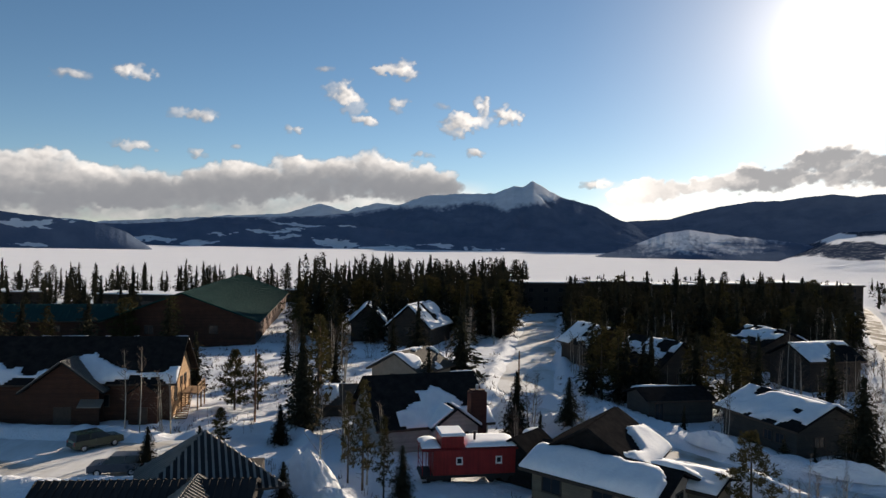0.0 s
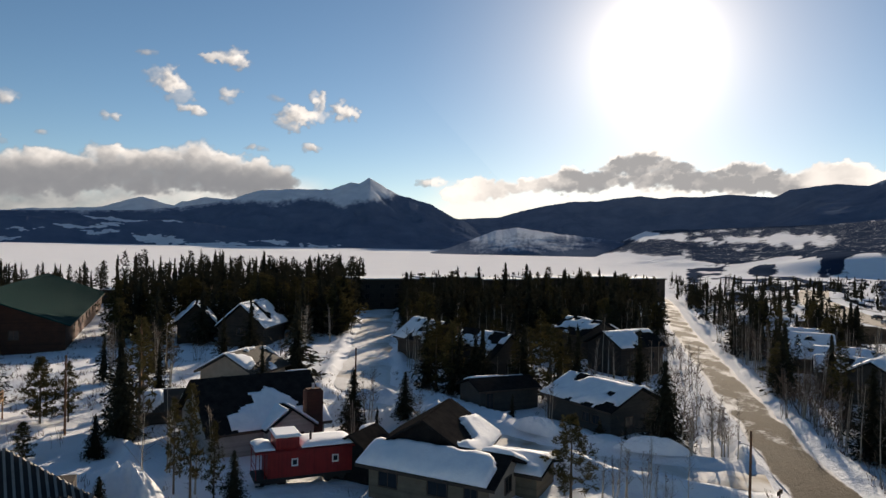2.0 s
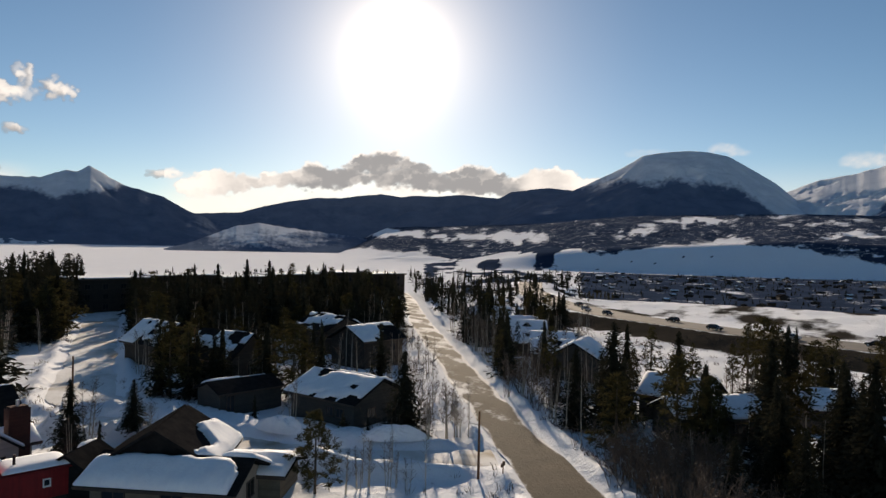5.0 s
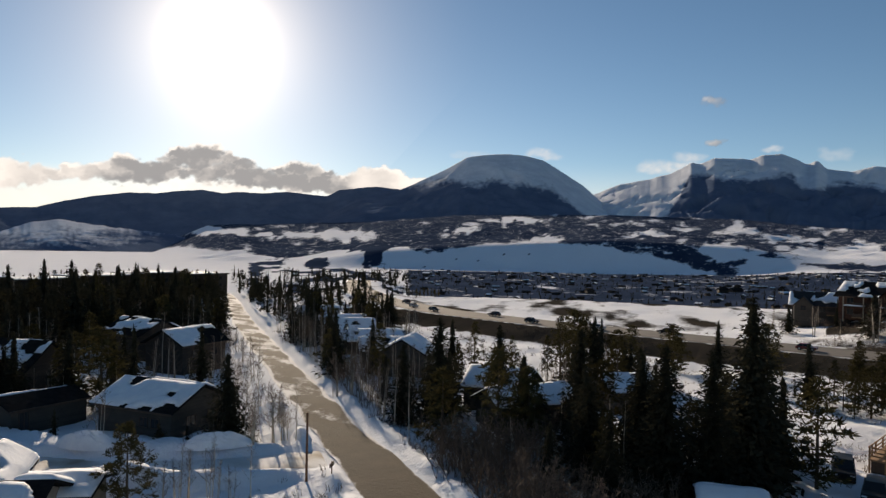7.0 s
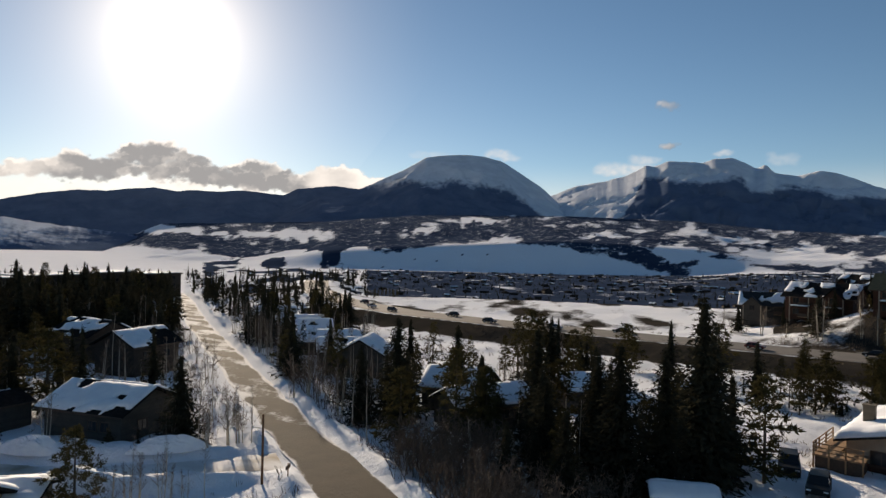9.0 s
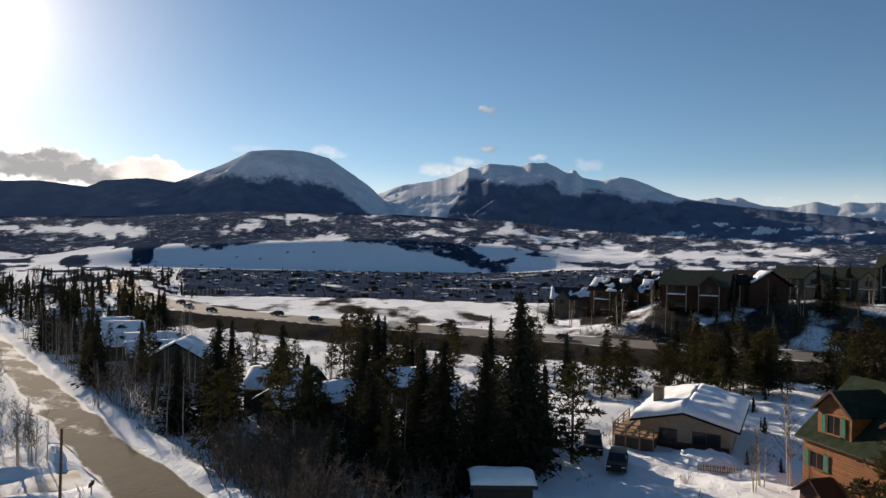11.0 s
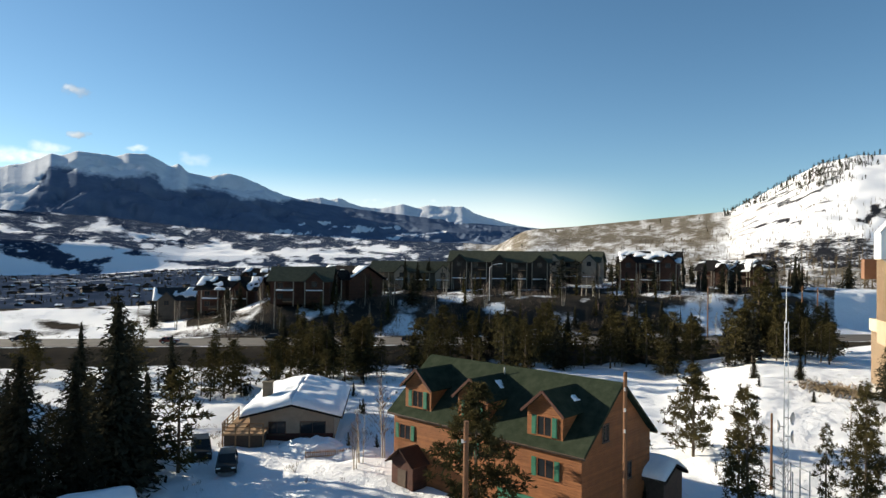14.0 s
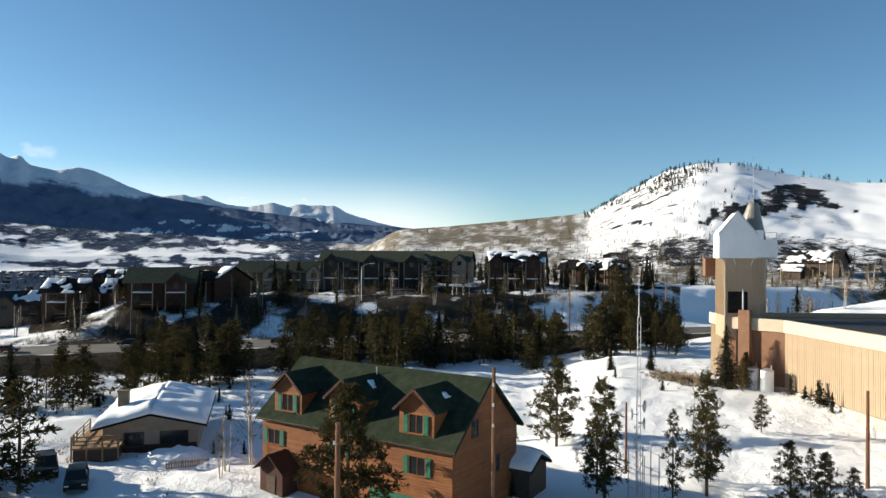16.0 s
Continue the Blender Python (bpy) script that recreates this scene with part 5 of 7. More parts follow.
house("pine_house", "dark house among the pines with snow on one roof slope", pose(32.0, 102, 0, 0, 0, 115), 9.5, 8.0, 3.8, 7.0, DARK_SIDING, SHINGLE, (0.3, 0.5), 24, [("l", 0, 2, 1.2, 1.2)], over=0.7)
house("pine_house", "dark house among the pines with snow on one roof slope", pose(27.0, 121, 0, 0, 0, 110), 9, 8, 3.8, 6.8, DARK_SIDING, SHINGLE, (0.4, 0.85), 25, [("l", 0, 2, 1.2, 1.2)], over=0.7)
house("two_storey_house", "dark two-storey house with a snow-covered lean-to", pose(56.5, 104, 0, 0, 0, 15), 9, 8, 4.6, 6.6, DARK_SIDING, SHINGLE, (0.65, 0.6), 26, [("f", -2, 3, 1.2, 1.2), ("f", 2, 3, 1.2, 1.2)])
house("two_storey_house", "dark two-storey house with a snow-dusted roof", pose(57, 120, 0, 0, 0, 100), 10, 9, 4.6, 6.8, DARK_SIDING, SHINGLE, (0.6, 0.6), 27, [("l", 0, 3, 1.2, 1.2)])
house("snow_gable_house", "brown house with steep snowy gables", pose(-4.5, 143, 0, 0, 0, 70), 12, 9, 4.0, 8.0, DARK_SIDING, SHINGLE, (0.85, 0.9), 28, [("l", 0, 3, 1.4, 1.4)])
house("snow_gable_house", "brown house with steep snowy gables", pose(-16, 150, 0, 0, 0, 95), 10, 7, 4.0, 7.4, DARK_SIDING, SHINGLE, (0.8, 0.8), 29, [("l", 0, 3, 1.4, 1.4)])
house("small_gable_house", "small tan house with a pale snow-dusted roof", pose(-4.2, 99.5, 0, 0, 0, 60), 8.5, 8.0, 2.8, 5.0, STUCCO, GREY_SIDING, (0.4, 0.75), 30, [("l", 0, 1.6, 1.4, 1.0)])
house("storage_hut", "round-topped grey hut half drifted over with snow", pose(-11.5, 82, 0, 0, 0, 10), 6.0, 5.0, 1.6, 3.3, GREY_SIDING, GREY_SIDING, (0.5, 0.7), 31, over=0.3, category="hut")
for i, (x, y, t, l_, w_, he_, hr_) in enumerate([(71.5, 52, -70, 8, 7, 2.9, 4.6), (66.0, 44.5, -26, 10, 6, 2.6, 3.9), (82.5, 40.5, -30, 7, 6, 2.6, 3.9), (91, 99, -32, 13, 8, 2.8, 4.2), (84, 86, -40, 9, 7, 2.8, 4.4), (103, 120, -35, 10, 8, 2.8, 4.4), (112, 140, -40, 10, 8, 2.8, 4.4), (97, 110, -38, 9, 7, 2.8, 4.6), (80, 77, 30, 8, 7, 3.6, 5.6)]):
    house("bungalow", "low dark bungalow with a blue-shaded snowy roof", pose(x, y, land_at(x, y), 0, 0, t), l_, w_, he_, hr_, DARK_SIDING if i % 2 else GREY_SIDING, SHINGLE, (0.97, 0.9), 40 + i, [("f", -1.5, 1.5, 1.2, 0.9), ("f", 1.5, 1.5, 1.0, 0.9)], over=0.5, group="bungalows by the street")

# white-roofed house with the deck
wh = house("deck_house", "beige bungalow with a thick white snow roof and a wooden deck", pose(83.0, 4.5, 0, 0, 0, -4), 14, 9.0, 2.7, 3.8, STUCCO, SHINGLE, (1.0, 1.0), 51, [("l", 1.6, 1.3, 1.7, 1.3), ("l", -2.2, 1.2, 2.6, 1.5)], over=0.9, trim=TRIM, snow_depth=0.8)
part("chimney", Shape().box(-0.5, 0.5, -0.5, 0.5, 2.5, 5.6).box(-0.58, 0.58, -0.58, 0.58, 5.6, 5.75).tube((0.2, 0, 5.7), (0.2, 0, 6.1), 0.15, n=8), TAN_SIDING, wh, "square stone chimney", m=pose(-3.6, 3.2, 0))
part("base_wall", Shape().box(-7.07, -7.01, -4.4, 4.4, -1.4, 0.75), RUST_DARK, wh, "dark red wall below the windows")
part("deck_base", Shape().box(-9.6, -7.0, 2.7, 6.6, -1.2, 1.25).box(-7.0, -1.7, 5.0, 6.7, -1.2, 1.25), TRIM, wh, "dark boarded base under the deck")
dk = part("deck", Shape().box(-9.8, -7.0, 2.5, 6.8, 1.25, 1.4).box(-7.2, -1.5, 5.0, 6.9, 1.25, 1.4), WOOD, wh, "weathered wooden deck")
for x, y in ((-9.7, 2.6), (-9.7, 4.0), (-9.7, 5.4), (-9.7, 6.7), (-8.4, 6.8), (-7.2, 6.8), (-4.5, 6.8), (-1.6, 6.8)):
    part("post", Shape().box(x - 0.07, x + 0.07, y - 0.07, y + 0.07, -0.8, 2.5), WOOD, dk)
for z in (1.7, 2.05, 2.45):
    part("rail", Shape().box(-9.73, -9.67, 2.5, 6.8, z - 0.05, z + 0.05), WOOD, dk)
    part("rail", Shape().box(-7.2, -1.5, 6.77, 6.83, z - 0.05, z + 0.05), WOOD, dk)
    part("rail", Shape().box(-9.67, -7.2, 6.77, 6.83, z - 0.05, z + 0.05), WOOD, dk)

# brown house with green roof and three dormers
fx, fy, bl_, bt = between(46.9, -17.3, 62.6, -4.8)
BH = pose(fx, fy, 0, 0, 0, bt) @ pose(0, -5.2, 0)          # local +y faces the street
bh = house("brown_house", "orange-brown wooden house with a green roof, three dormers and green shutters", BH, bl_ - 0.5, 10.4, 6.1, 10.4, BROWN_SIDING, GREEN_SHINGLE, (0, 0), 60,
           [("b", -6.7, 4.4, 1.4, 1.3, GREEN_TRIM), ("b", 0.9, 4.4, 1.2, 1.2, GREEN_TRIM), ("b", 8.3, 4.4, 1.3, 1.2, GREEN_TRIM), ("l", 2.0, 7.0, 0.8, 1.2), ("l", -1.5, 3.5, 0.9, 1.2)], over=0.45, trim=TRIM)
for k, dx in enumerate((-6.4, 0.7, 7.0)):
    d = part("dormer", Shape().prism([(-1.6, 5.8), (1.6, 5.8), (1.6, 8.6), (0, 10.0), (-1.6, 8.6)], 4.75), BROWN_SIDING, bh, "gabled dormer with a shuttered window", m=pose(dx, 0.2, 0))
    for s in (-1, 1):
        part("roof", Shape().box(-2.52 if s > 0 else 0, 0 if s > 0 else 2.52, -0.6, 5.15, 0, 0.14, bevel=0.03), GREEN_SHINGLE, d, m=pose(s * 1.9, 0, 8.34) @ pose(0, 0, 0, 0, s * 41.2, 0))
        part("fascia", Shape().box(-2.56 if s > 0 else 0, 0 if s > 0 else 2.56, 5.15, 5.21, -0.06, 0.15), RUST_DARK, d, m=pose(s * 1.9, 0, 8.34) @ pose(0, 0, 0, 0, s * 41.2, 0))
    window(d, pose(0, 4.77, 7.45), 1.2, 1.35, BROWN_SIDING, GREEN_TRIM)
    if k < 2:
        snow_blanket(d, pose(-0.85, 2.0, 9.40) @ pose(0, 0, 0, 0, -39.5, 0) @ pose(0, -0.6, 0), 0.9, 1.2, 0.7, 0.1, 61 + k)
part("garage_door", Shape().box(-2.4, 2.4, 0, 0.06, 0, 2.2), GREEN_TRIM, bh, "green garage door", m=pose(-4.6, 5.2, -0.2))
# red porch, its boards and roof coloured darker for the shade over it
pch = part("porch", Shape().prism([(-1.3, -0.4), (1.3, -0.4), (1.3, 2.5), (0, 3.6), (-1.3, 2.5)], 1.7), RUST_DARK, bh, "small dark red gabled porch", m=pose(6.9, 5.2, -0.2))
for s in (-1, 1):
    part("roof", Shape().box(-2.1 if s > 0 else 0, 0 if s > 0 else 2.1, -0.1, 2.2, 0, 0.12, bevel=0.03), LOG_DARK, pch, m=pose(s * 1.65, 0, 2.3) @ pose(0, 0, 0, 0, s * 40, 0))
part("door", Shape().box(-0.5, 0.5, 1.7, 1.76, -0.2, 1.9), TRIM, pch)
part("vent_pipe", Shape().tube((0.5, 1.0, 9.2), (0.5, 1.0, 10.6), 0.06, n=8), STEEL, bh)

house("garden_shed", "small dark shed under a rounded cap of snow", pose(54.8, -25.4, 0, 0, 0, 40), 5.0, 3.6, 2.4, 3.2, TRIM, SHINGLE, (1.0, 1.0), 66, over=0.35, category="shed", snow_depth=0.45)

house("garden_shelter", "small dark garden shelter under a slab of snow", pose(52.0, 17.0, land_at(52.0, 17.0), 0, 0, -64), 4.6, 3.0, 1.9, 2.3, DARK_SIDING, SHINGLE, (1.0, 1.0), 67, over=0.3, category="shelter", snow_depth=0.35)


def snow_heap(x, y, a, b, h, turn, seed, label="ploughed heap of lumpy snow beside the yard"):
    """A heap of snow, a by b metres across and h high."""
    A_, R_ = np.meshgrid(np.linspace(0, 2 * math.pi, 97), np.linspace(0, 1, 34))
    px, py = R_ * np.cos(A_), R_ * np.sin(A_)
    rim = 1 + 0.35 * (fbm(px * 1.5 + seed, py * 1.5, 3, seed) - 0.5)
    z = h * (1 - R_ ** 2) ** 1.1 * (0.65 + 0.7 * fbm(px * 2.2 + 9, py * 2.2 + seed, 4, seed + 2)) + 0.45 * h * (fbm(px * 7, py * 7, 4, seed + 4) - 0.5) * (1 - R_ ** 2) - 0.35 * R_ ** 6
    ob = tagged(new("snow_mound", grid_mesh("snow_mound", px * rim * a / 2, py * rim * b / 2, z, SNOW)), label, "snow mound", "mounds of ploughed snow")
    ob.matrix_basis = pose(x, y, land_at(x, y) - 0.1, 0, 0, turn)


for i, (x, y, a, b, h, t) in enumerate([(-11.0, 57.4, 8.5, 5.0, 2.4, -50), (-8.2, 53.6, 5, 3.5, 1.2, -40), (-33, 68.8, 5, 2.4, 1.1, 20), (27.2, 68.2, 7, 2.6, 1.2, -58), (35.5, 59.5, 7, 2.2, 1.0, -32),
                                        (72.5, 2.5, 9, 5, 1.1, 80), (70.5, -2.0, 9, 5, 0.9, 70), (44.2, 57.5, 6, 1.6, 0.8, 63)]):
    snow_heap(x, y, a, b, h, t, 400 + i)

# tan hall with the lookout tower
TZ = 2.6
tb = thing("tan_hall", "long tan metal-clad hall with a pale concrete parapet", "hall")
pts = [(18, -57), (69, -70.2), (75.6, -67.4), (83.0, -70.5)]
for k, ((ax, ay), (bx, by)) in enumerate(zip(pts[:-1], pts[1:])):
    x, y, ln, t = between(ax, ay, bx, by)
    wm = pose(x, y, TZ, 0, 0, t)
    mats = (TAN_METAL, RUST_WALL, TAN_METAL)[k]
    w = Shape().box(-ln / 2, ln / 2, -0.3, 0, 1.3, 8.3)
    wl = part("wall", w, mats, tb, "ribbed tan metal cladding" if k != 1 else "rust-brown wall", m=wm)
    if k != 1:
        n = int(ln / 0.36)
        one = Shape().box(-0.05, 0.05, 0.002, 0.06, 1.3, 8.3).mesh("rib", mats)
        for i in range(n):
            part("rib", one, None, wl, m=pose(-ln / 2 + (i + 0.5) * ln / n, 0, 0))
    part("plinth", Shape().box(-ln / 2, ln / 2, -0.3, 0.2, -1.5, 1.3), CONCRETE, wl)
    part("parapet", Shape().box(-ln / 2 - 0.1, ln / 2 + 0.1, -0.4, 0.25, 8.3, 9.9, bevel=0.04), TAN_PALE, wl)
rf = Shape().add([(18, -57, TZ + 9.2), (69, -70.2, TZ + 9.2), (75.6, -67.4, TZ + 9.2), (83, -70.5, TZ + 9.2), (72, -104, TZ + 9.2), (8, -92, TZ + 9.2)], [(0, 1, 2, 3, 4, 5)])
rf.v += [(x, y, z - 0.3) for x, y, z in rf.v]
rf.f += [(11, 10, 9, 8, 7, 6)] + [(i, (i + 1) % 6, (i + 1) % 6 + 6, i + 6) for i in range(6)]
part("roof", rf, DARK_METAL, tb, "flat dark roof")
for (ax, ay), (bx, by) in (((83, -70.5), (72, -104)), ((72, -104), (8, -92)), ((8, -92), (18, -57))):
    x, y, ln, t = between(ax, ay, bx, by)
    part("wall", Shape().box(-ln / 2, ln / 2, -0.3, 0, -1.5, 9.9), TAN_METAL, tb, m=pose(x, y, TZ, 0, 0, t))
tw = thing("lookout_tower", "tan clad tower with a white metal cabin on top", "tower", pose(76.7, -70.0, TZ + 1.0, 0, 0, 62))
ts = Shape().box(-2.6, 2.6, -2.6, 2.6, 6, 16.8)
shaft = part("shaft", ts, TAN_METAL, tw)
one = Shape().box(-0.05, 0.05, 2.602, 2.68, 9, 16.8).mesh("rib", TAN_METAL)
for k in range(4):
    for i in range(13):
        part("rib", one, None, shaft, m=pose(0, 0, 0, 0, 0, 90 * k) @ pose(-2.4 + i * 0.4, 0, 0))
# a flat near-black panel paints the shade inside the doorway
part("opening_panel", Shape().box(-0.3, 2.2, 2.55, 2.74, 9.4, 12.3), SHINGLE, tw, "dark panel for the shaded doorway in the shaft")
for x in (-2.62, 2.5):
    part("corner_trim", Shape().box(x, x + 0.12, 2.6, 2.72, 9, 16.8), TAN_PALE, shaft)
part("vent_pipe", Shape().tube((0.35, 2.9, 8.4), (0.35, 2.9, 12.4), 0.11, n=8).tube((0.35, 2.9, 12.4), (0.35, 2.6, 12.6), 0.11, n=8), STEEL, tw, "pale vent pipe beside the doorway")
hd = part("cabin", Shape().prism([(-1.3, 16.8), (3.5, 16.8), (3.5, 20.1), (1.1, 23.0), (-1.3, 20.1)], 3.4), WHITE_PANEL, tw, "white gabled metal cabin", m=pose(0, -0.2, 0))
for x0, z0, x1, z1 in ((-1.42, 20.0, 1.1, 23.12), (3.62, 20.0, 1.1, 23.12)):
    part("roof_edge", Shape().tube((x0, 3.42, z0), (x1, 3.42, z1), 0.09, n=6), STEEL, hd)
part("side_box", Shape().box(-2.2, -1.3, -0.4, 3.2, 16.9, 20.6, bevel=0.08).box(-4.1, -2.2, -2.4, 2.7, 16.9, 19.3, bevel=0.08), WHITE_PANEL, hd, "white lower box beside the cabin")
part("rail", Shape().tube((-4.0, 2.6, 19.3), (-4.0, 2.6, 20.3), 0.04, n=6).tube((-2.3, 2.6, 19.3), (-2.3, 2.6, 20.3), 0.04, n=6).tube((-4.0, 2.6, 20.3), (-2.3, 2.6, 20.3), 0.04, n=6), STEEL, hd)
part("funnel", Shape().tube((-1.6, -0.9, 19.4), (-2.0, -0.9, 24.2), 2.1, 0.75, n=18).tube((-2.0, -0.9, 24.2), (-2.0, -0.9, 24.6), 0.8, 0.5, n=14), GREY_METAL, hd, "dented grey metal funnel")
part("back_box", Shape().box(2.0, 4.0, -4.6, -2.8, 14.2, 16.8, bevel=0.04), RUST_WALL, tw, "small rust-brown box under the cabin")
for x, y in ((-3.6, 2.2), (-1.0, 3.0), (1.6, 3.0), (3.2, 3.0)):
    part("bracket", Shape().tube((x, y, 16.8), (x * 0.75, 2.6, 15.9), 0.07, n=6), STEEL, tw)
part("antenna", Shape().tube((-2.0, -0.9, 24.4), (-2.0, -0.9, 31.0), 0.05, 0.02, n=6), STEEL, hd)
part("whip", Shape().tube((4.1, -2.0, 19.5), (4.1, -2.0, 24.5), 0.035, 0.02, n=6), STEEL, hd)
# taller rust-brown column on the short wall; a dark strip paints the shaded gap
cw = between(69, -70.2, 75.6, -67.4)
part("column", Shape().box(0.6, 2.1, 0.02, 0.9, -1.5, 10.9, bevel=0.04), RUST_WALL, tb, "taller rust-brown column", m=pose(cw[0], cw[1], TZ, 0, 0, cw[3]))
part("gap", Shape().box(2.15, 2.75, 0.012, 0.06, 1.0, 8.2), SHINGLE, tb, "dark strip for the shaded gap beside the column", m=pose(cw[0], cw[1], TZ, 0, 0, cw[3]))

for k, (x, y) in enumerate([(71.7, -67.5), (69.6, -67.9)]):
    pb = thing("storage_tank", "white upright metal tank at the foot of the hall", "tank", pose(x, y, land_at(x, y), 0, 0, 160), "white tanks")
    part("body", Shape().tube((0, 0, -0.4), (0, 0, 2.7), 0.8, n=20), WHITE_PANEL, pb)
    part("lid", Shape().tube((0, 0, 2.7), (0, 0, 2.95), 0.82, 0.35, n=20), STEEL, pb)
    part("pipe", Shape().tube((0.5, 0.3, 2.8), (0.5, 0.3, 3.4), 0.07, n=6), STEEL, pb)

# side street, lots and flat roofs beyond the lodge
ribbon("road_side_street", [(-130, 118), (-95, 128), (-76, 134), (-60, 116), (-62, 96)], 9, ASPHALT, 0.06, "wet side street behind the lodge", "road", 0.8)
ribbon("road_lot", [(-120, 150), (-70, 172)], 16, ASPHALT, 0.06, "wet parking lot with snow heaps", "parking lot", 1.2)
for i, (x, y, l_, w_, h_) in enumerate([(-88, 205, 24, 12, 4.2), (-66, 214, 18, 10, 4.5), (-62, 240, 26, 12, 4.0), (-118, 190, 14, 12, 5.0)]):
    fb = thing("flat_roof_shop", "low dark shop with snow on its flat roof", "shop", pose(x, y, land_at(x, y), 0, 0, 8 * i), "shops by the lake")
    part("wall", Shape().box(-l_ / 2, l_ / 2, -w_ / 2, w_ / 2, -0.6, h_), DARK_SIDING, fb)
    part("roof", Shape().box(-l_ / 2 - 0.5, l_ / 2 + 0.5, -w_ / 2 - 0.5, w_ / 2 + 0.5, h_, h_ + 0.35, bevel=0.05), TRIM, fb)
    part("snow_cover", Shape().box(-l_ / 2 - 0.3, l_ / 2 + 0.3, -w_ / 2 - 0.3, w_ / 2 + 0.3, h_ + 0.35, h_ + 0.65, bevel=0.1), SNOW, fb, "thick uneven snow")
    for k in range(4):
        window(fb, pose(-l_ / 2 + l_ * (k + 0.5) / 4, -w_ / 2 - 0.02, 1.7, 0, 0, 180), l_ / 6, 1.8, TRIM)

# long flat-roofed row before the lake
rx, ry, rl, rt = between(25, 212, 151, 246)
row = thing("apartment_row", "long dark flat-roofed apartment row with snow on the roof edge", "apartment block", pose(rx, ry, 0, 0, 0, rt))
for k in range(6):
    u0 = -rl / 2 + rl * k / 6
    dz = 0.5 * math.sin(k * 2.1)
    seg = part("wall", Shape().box(u0, u0 + rl / 6 - 0.4, 0, 13, -4, 9.0 + dz), DARK_SIDING, row)
    part("roof", Shape().box(u0 - 0.3, u0 + rl / 6, -0.7, 13.5, 9.0 + dz, 9.5 + dz, bevel=0.05), TRIM, row)
    part("snow_cover", Shape().box(u0, u0 + rl / 6 - 0.3, -0.5, 13.2, 9.5 + dz, 9.8 + dz, bevel=0.1), SNOW, row, "thick uneven snow")
    for i in range(4):
        for z in (1.5, 4.4, 7.2):
            window(seg, pose(u0 + 2.5 + i * 5, -0.02, z, 0, 0, 180), 1.4, 1.3, TRIM)


def condo(name, label, m, L, W, storeys, roof, wall, seed):
    """A block of flats with a balcony column at each bay."""
    h = 2.8 * storeys
    b = house(name, label, m, L, W, h, h + 3.2, wall, roof, (0.0, 0.0) if roof is OLIVE_SHINGLE else (0.3, 0.5), seed, [], over=0.9, category="apartment block", group="condominiums on the terrace")
    bays = max(2, int(L / 5.5))
    for i in range(bays):
        u = -L / 2 + L * (i + 0.5) / bays
        for s in range(storeys):
            window(b, pose(u + 1.3, W / 2, 2.8 * s + 1.5), 1.4, 1.3, TRIM)
            bal = part("balcony", Shape().box(u - 1.9, u + 0.4, W / 2, W / 2 + 1.4, 2.8 * s + 0.1, 2.8 * s + 0.25), WOOD, b)
            part("railing", Shape().box(u - 1.9, u + 0.4, W / 2 + 1.34, W / 2 + 1.4, 2.8 * s + 0.3, 2.8 * s + 1.1), TRIM, bal)
        if storeys > 2 or seed % 2:
            can = part("canopy", Shape().box(u - 2.2, u + 2.2, W / 2, W / 2 + 1.9, 2.85, 3.0), TRIM, b)
            part("snow_cover", Shape().box(u - 2.1, u + 2.1, W / 2 + 0.05, W / 2 + 1.85, 3.0, 3.3, bevel=0.1), SNOW, can, "thick uneven snow")
        for px_ in (-2.3, 2.3):
            part("post", Shape().box(u + px_ - 0.12, u + px_ + 0.12, W / 2 + 1.5, W / 2 + 1.72, -1.0, h - 0.3), STUCCO, b, "pale timber post")
        if i % 2 == 0:
            g = part("gable", Shape().prism([(u - 2.2, 0), (u + 2.2, 0), (u + 2.2, h), (u, h + 2.0), (u - 2.2, h)], 1.6), STUCCO if wall is TAN_SIDING else wall, b, m=pose(0, W / 2, 0))
            part("roof", Shape().prism([(u - 2.7, h - 0.3), (u, h + 2.3), (u + 2.7, h - 0.3), (u + 2.5, h - 0.4), (u, h + 2.0), (u - 2.5, h - 0.4)], 4.5), roof, g, m=pose(0, -2.5, 0))
            window(g, pose(u, 1.62, h - 0.9) @ pose(-u + u, 0, 0), 1.3, 1.3, TRIM)
    return b


for i, (az_, r_, t_, L_, W_, st_, rf_, wl_, z_) in enumerate([
        (103.2, 222, 74, 31, 14, 3, OLIVE_SHINGLE, DARK_SIDING, None), (96.0, 226, 80, 26, 13, 2, OLIVE_SHINGLE, TAN_SIDING, None), (115.2, 222, 60, 17, 14, 3, SHINGLE, LOG_DARK, None),
        (87.0, 186, 85, 15, 13, 2, OLIVE_SHINGLE, LOG_DARK, None), (90.6, 196, 40, 15, 12, 2, SHINGLE, LOG_DARK, None), (81.5, 205, 80, 16, 12, 2, SHINGLE, LOG_DARK, None), (78.2, 222, 100, 18, 10, 2, DARK_METAL, GREY_SIDING, None), (84.5, 250, 70, 18, 12, 2, SHINGLE, LOG_DARK, None), (92, 258, 80, 20, 12, 2, OLIVE_SHINGLE, TAN_SIDING, None), (109.3, 245, 60, 18, 12, 3, OLIVE_SHINGLE, TAN_SIDING, None), (121.5, 250, 45, 22, 12, 2, SHINGLE, LOG_DARK, None)]):
    x, y = polar(az_, r_)
    condo("condominium", "brown condominium block with balconies and a " + ("green" if rf_ is OLIVE_SHINGLE else "dark") + " roof", pose(float(x), float(y), land_at(x, y) - 0.2, 0, 0, t_ - 0), L_, W_, st_, rf_, wl_, 80 + i)


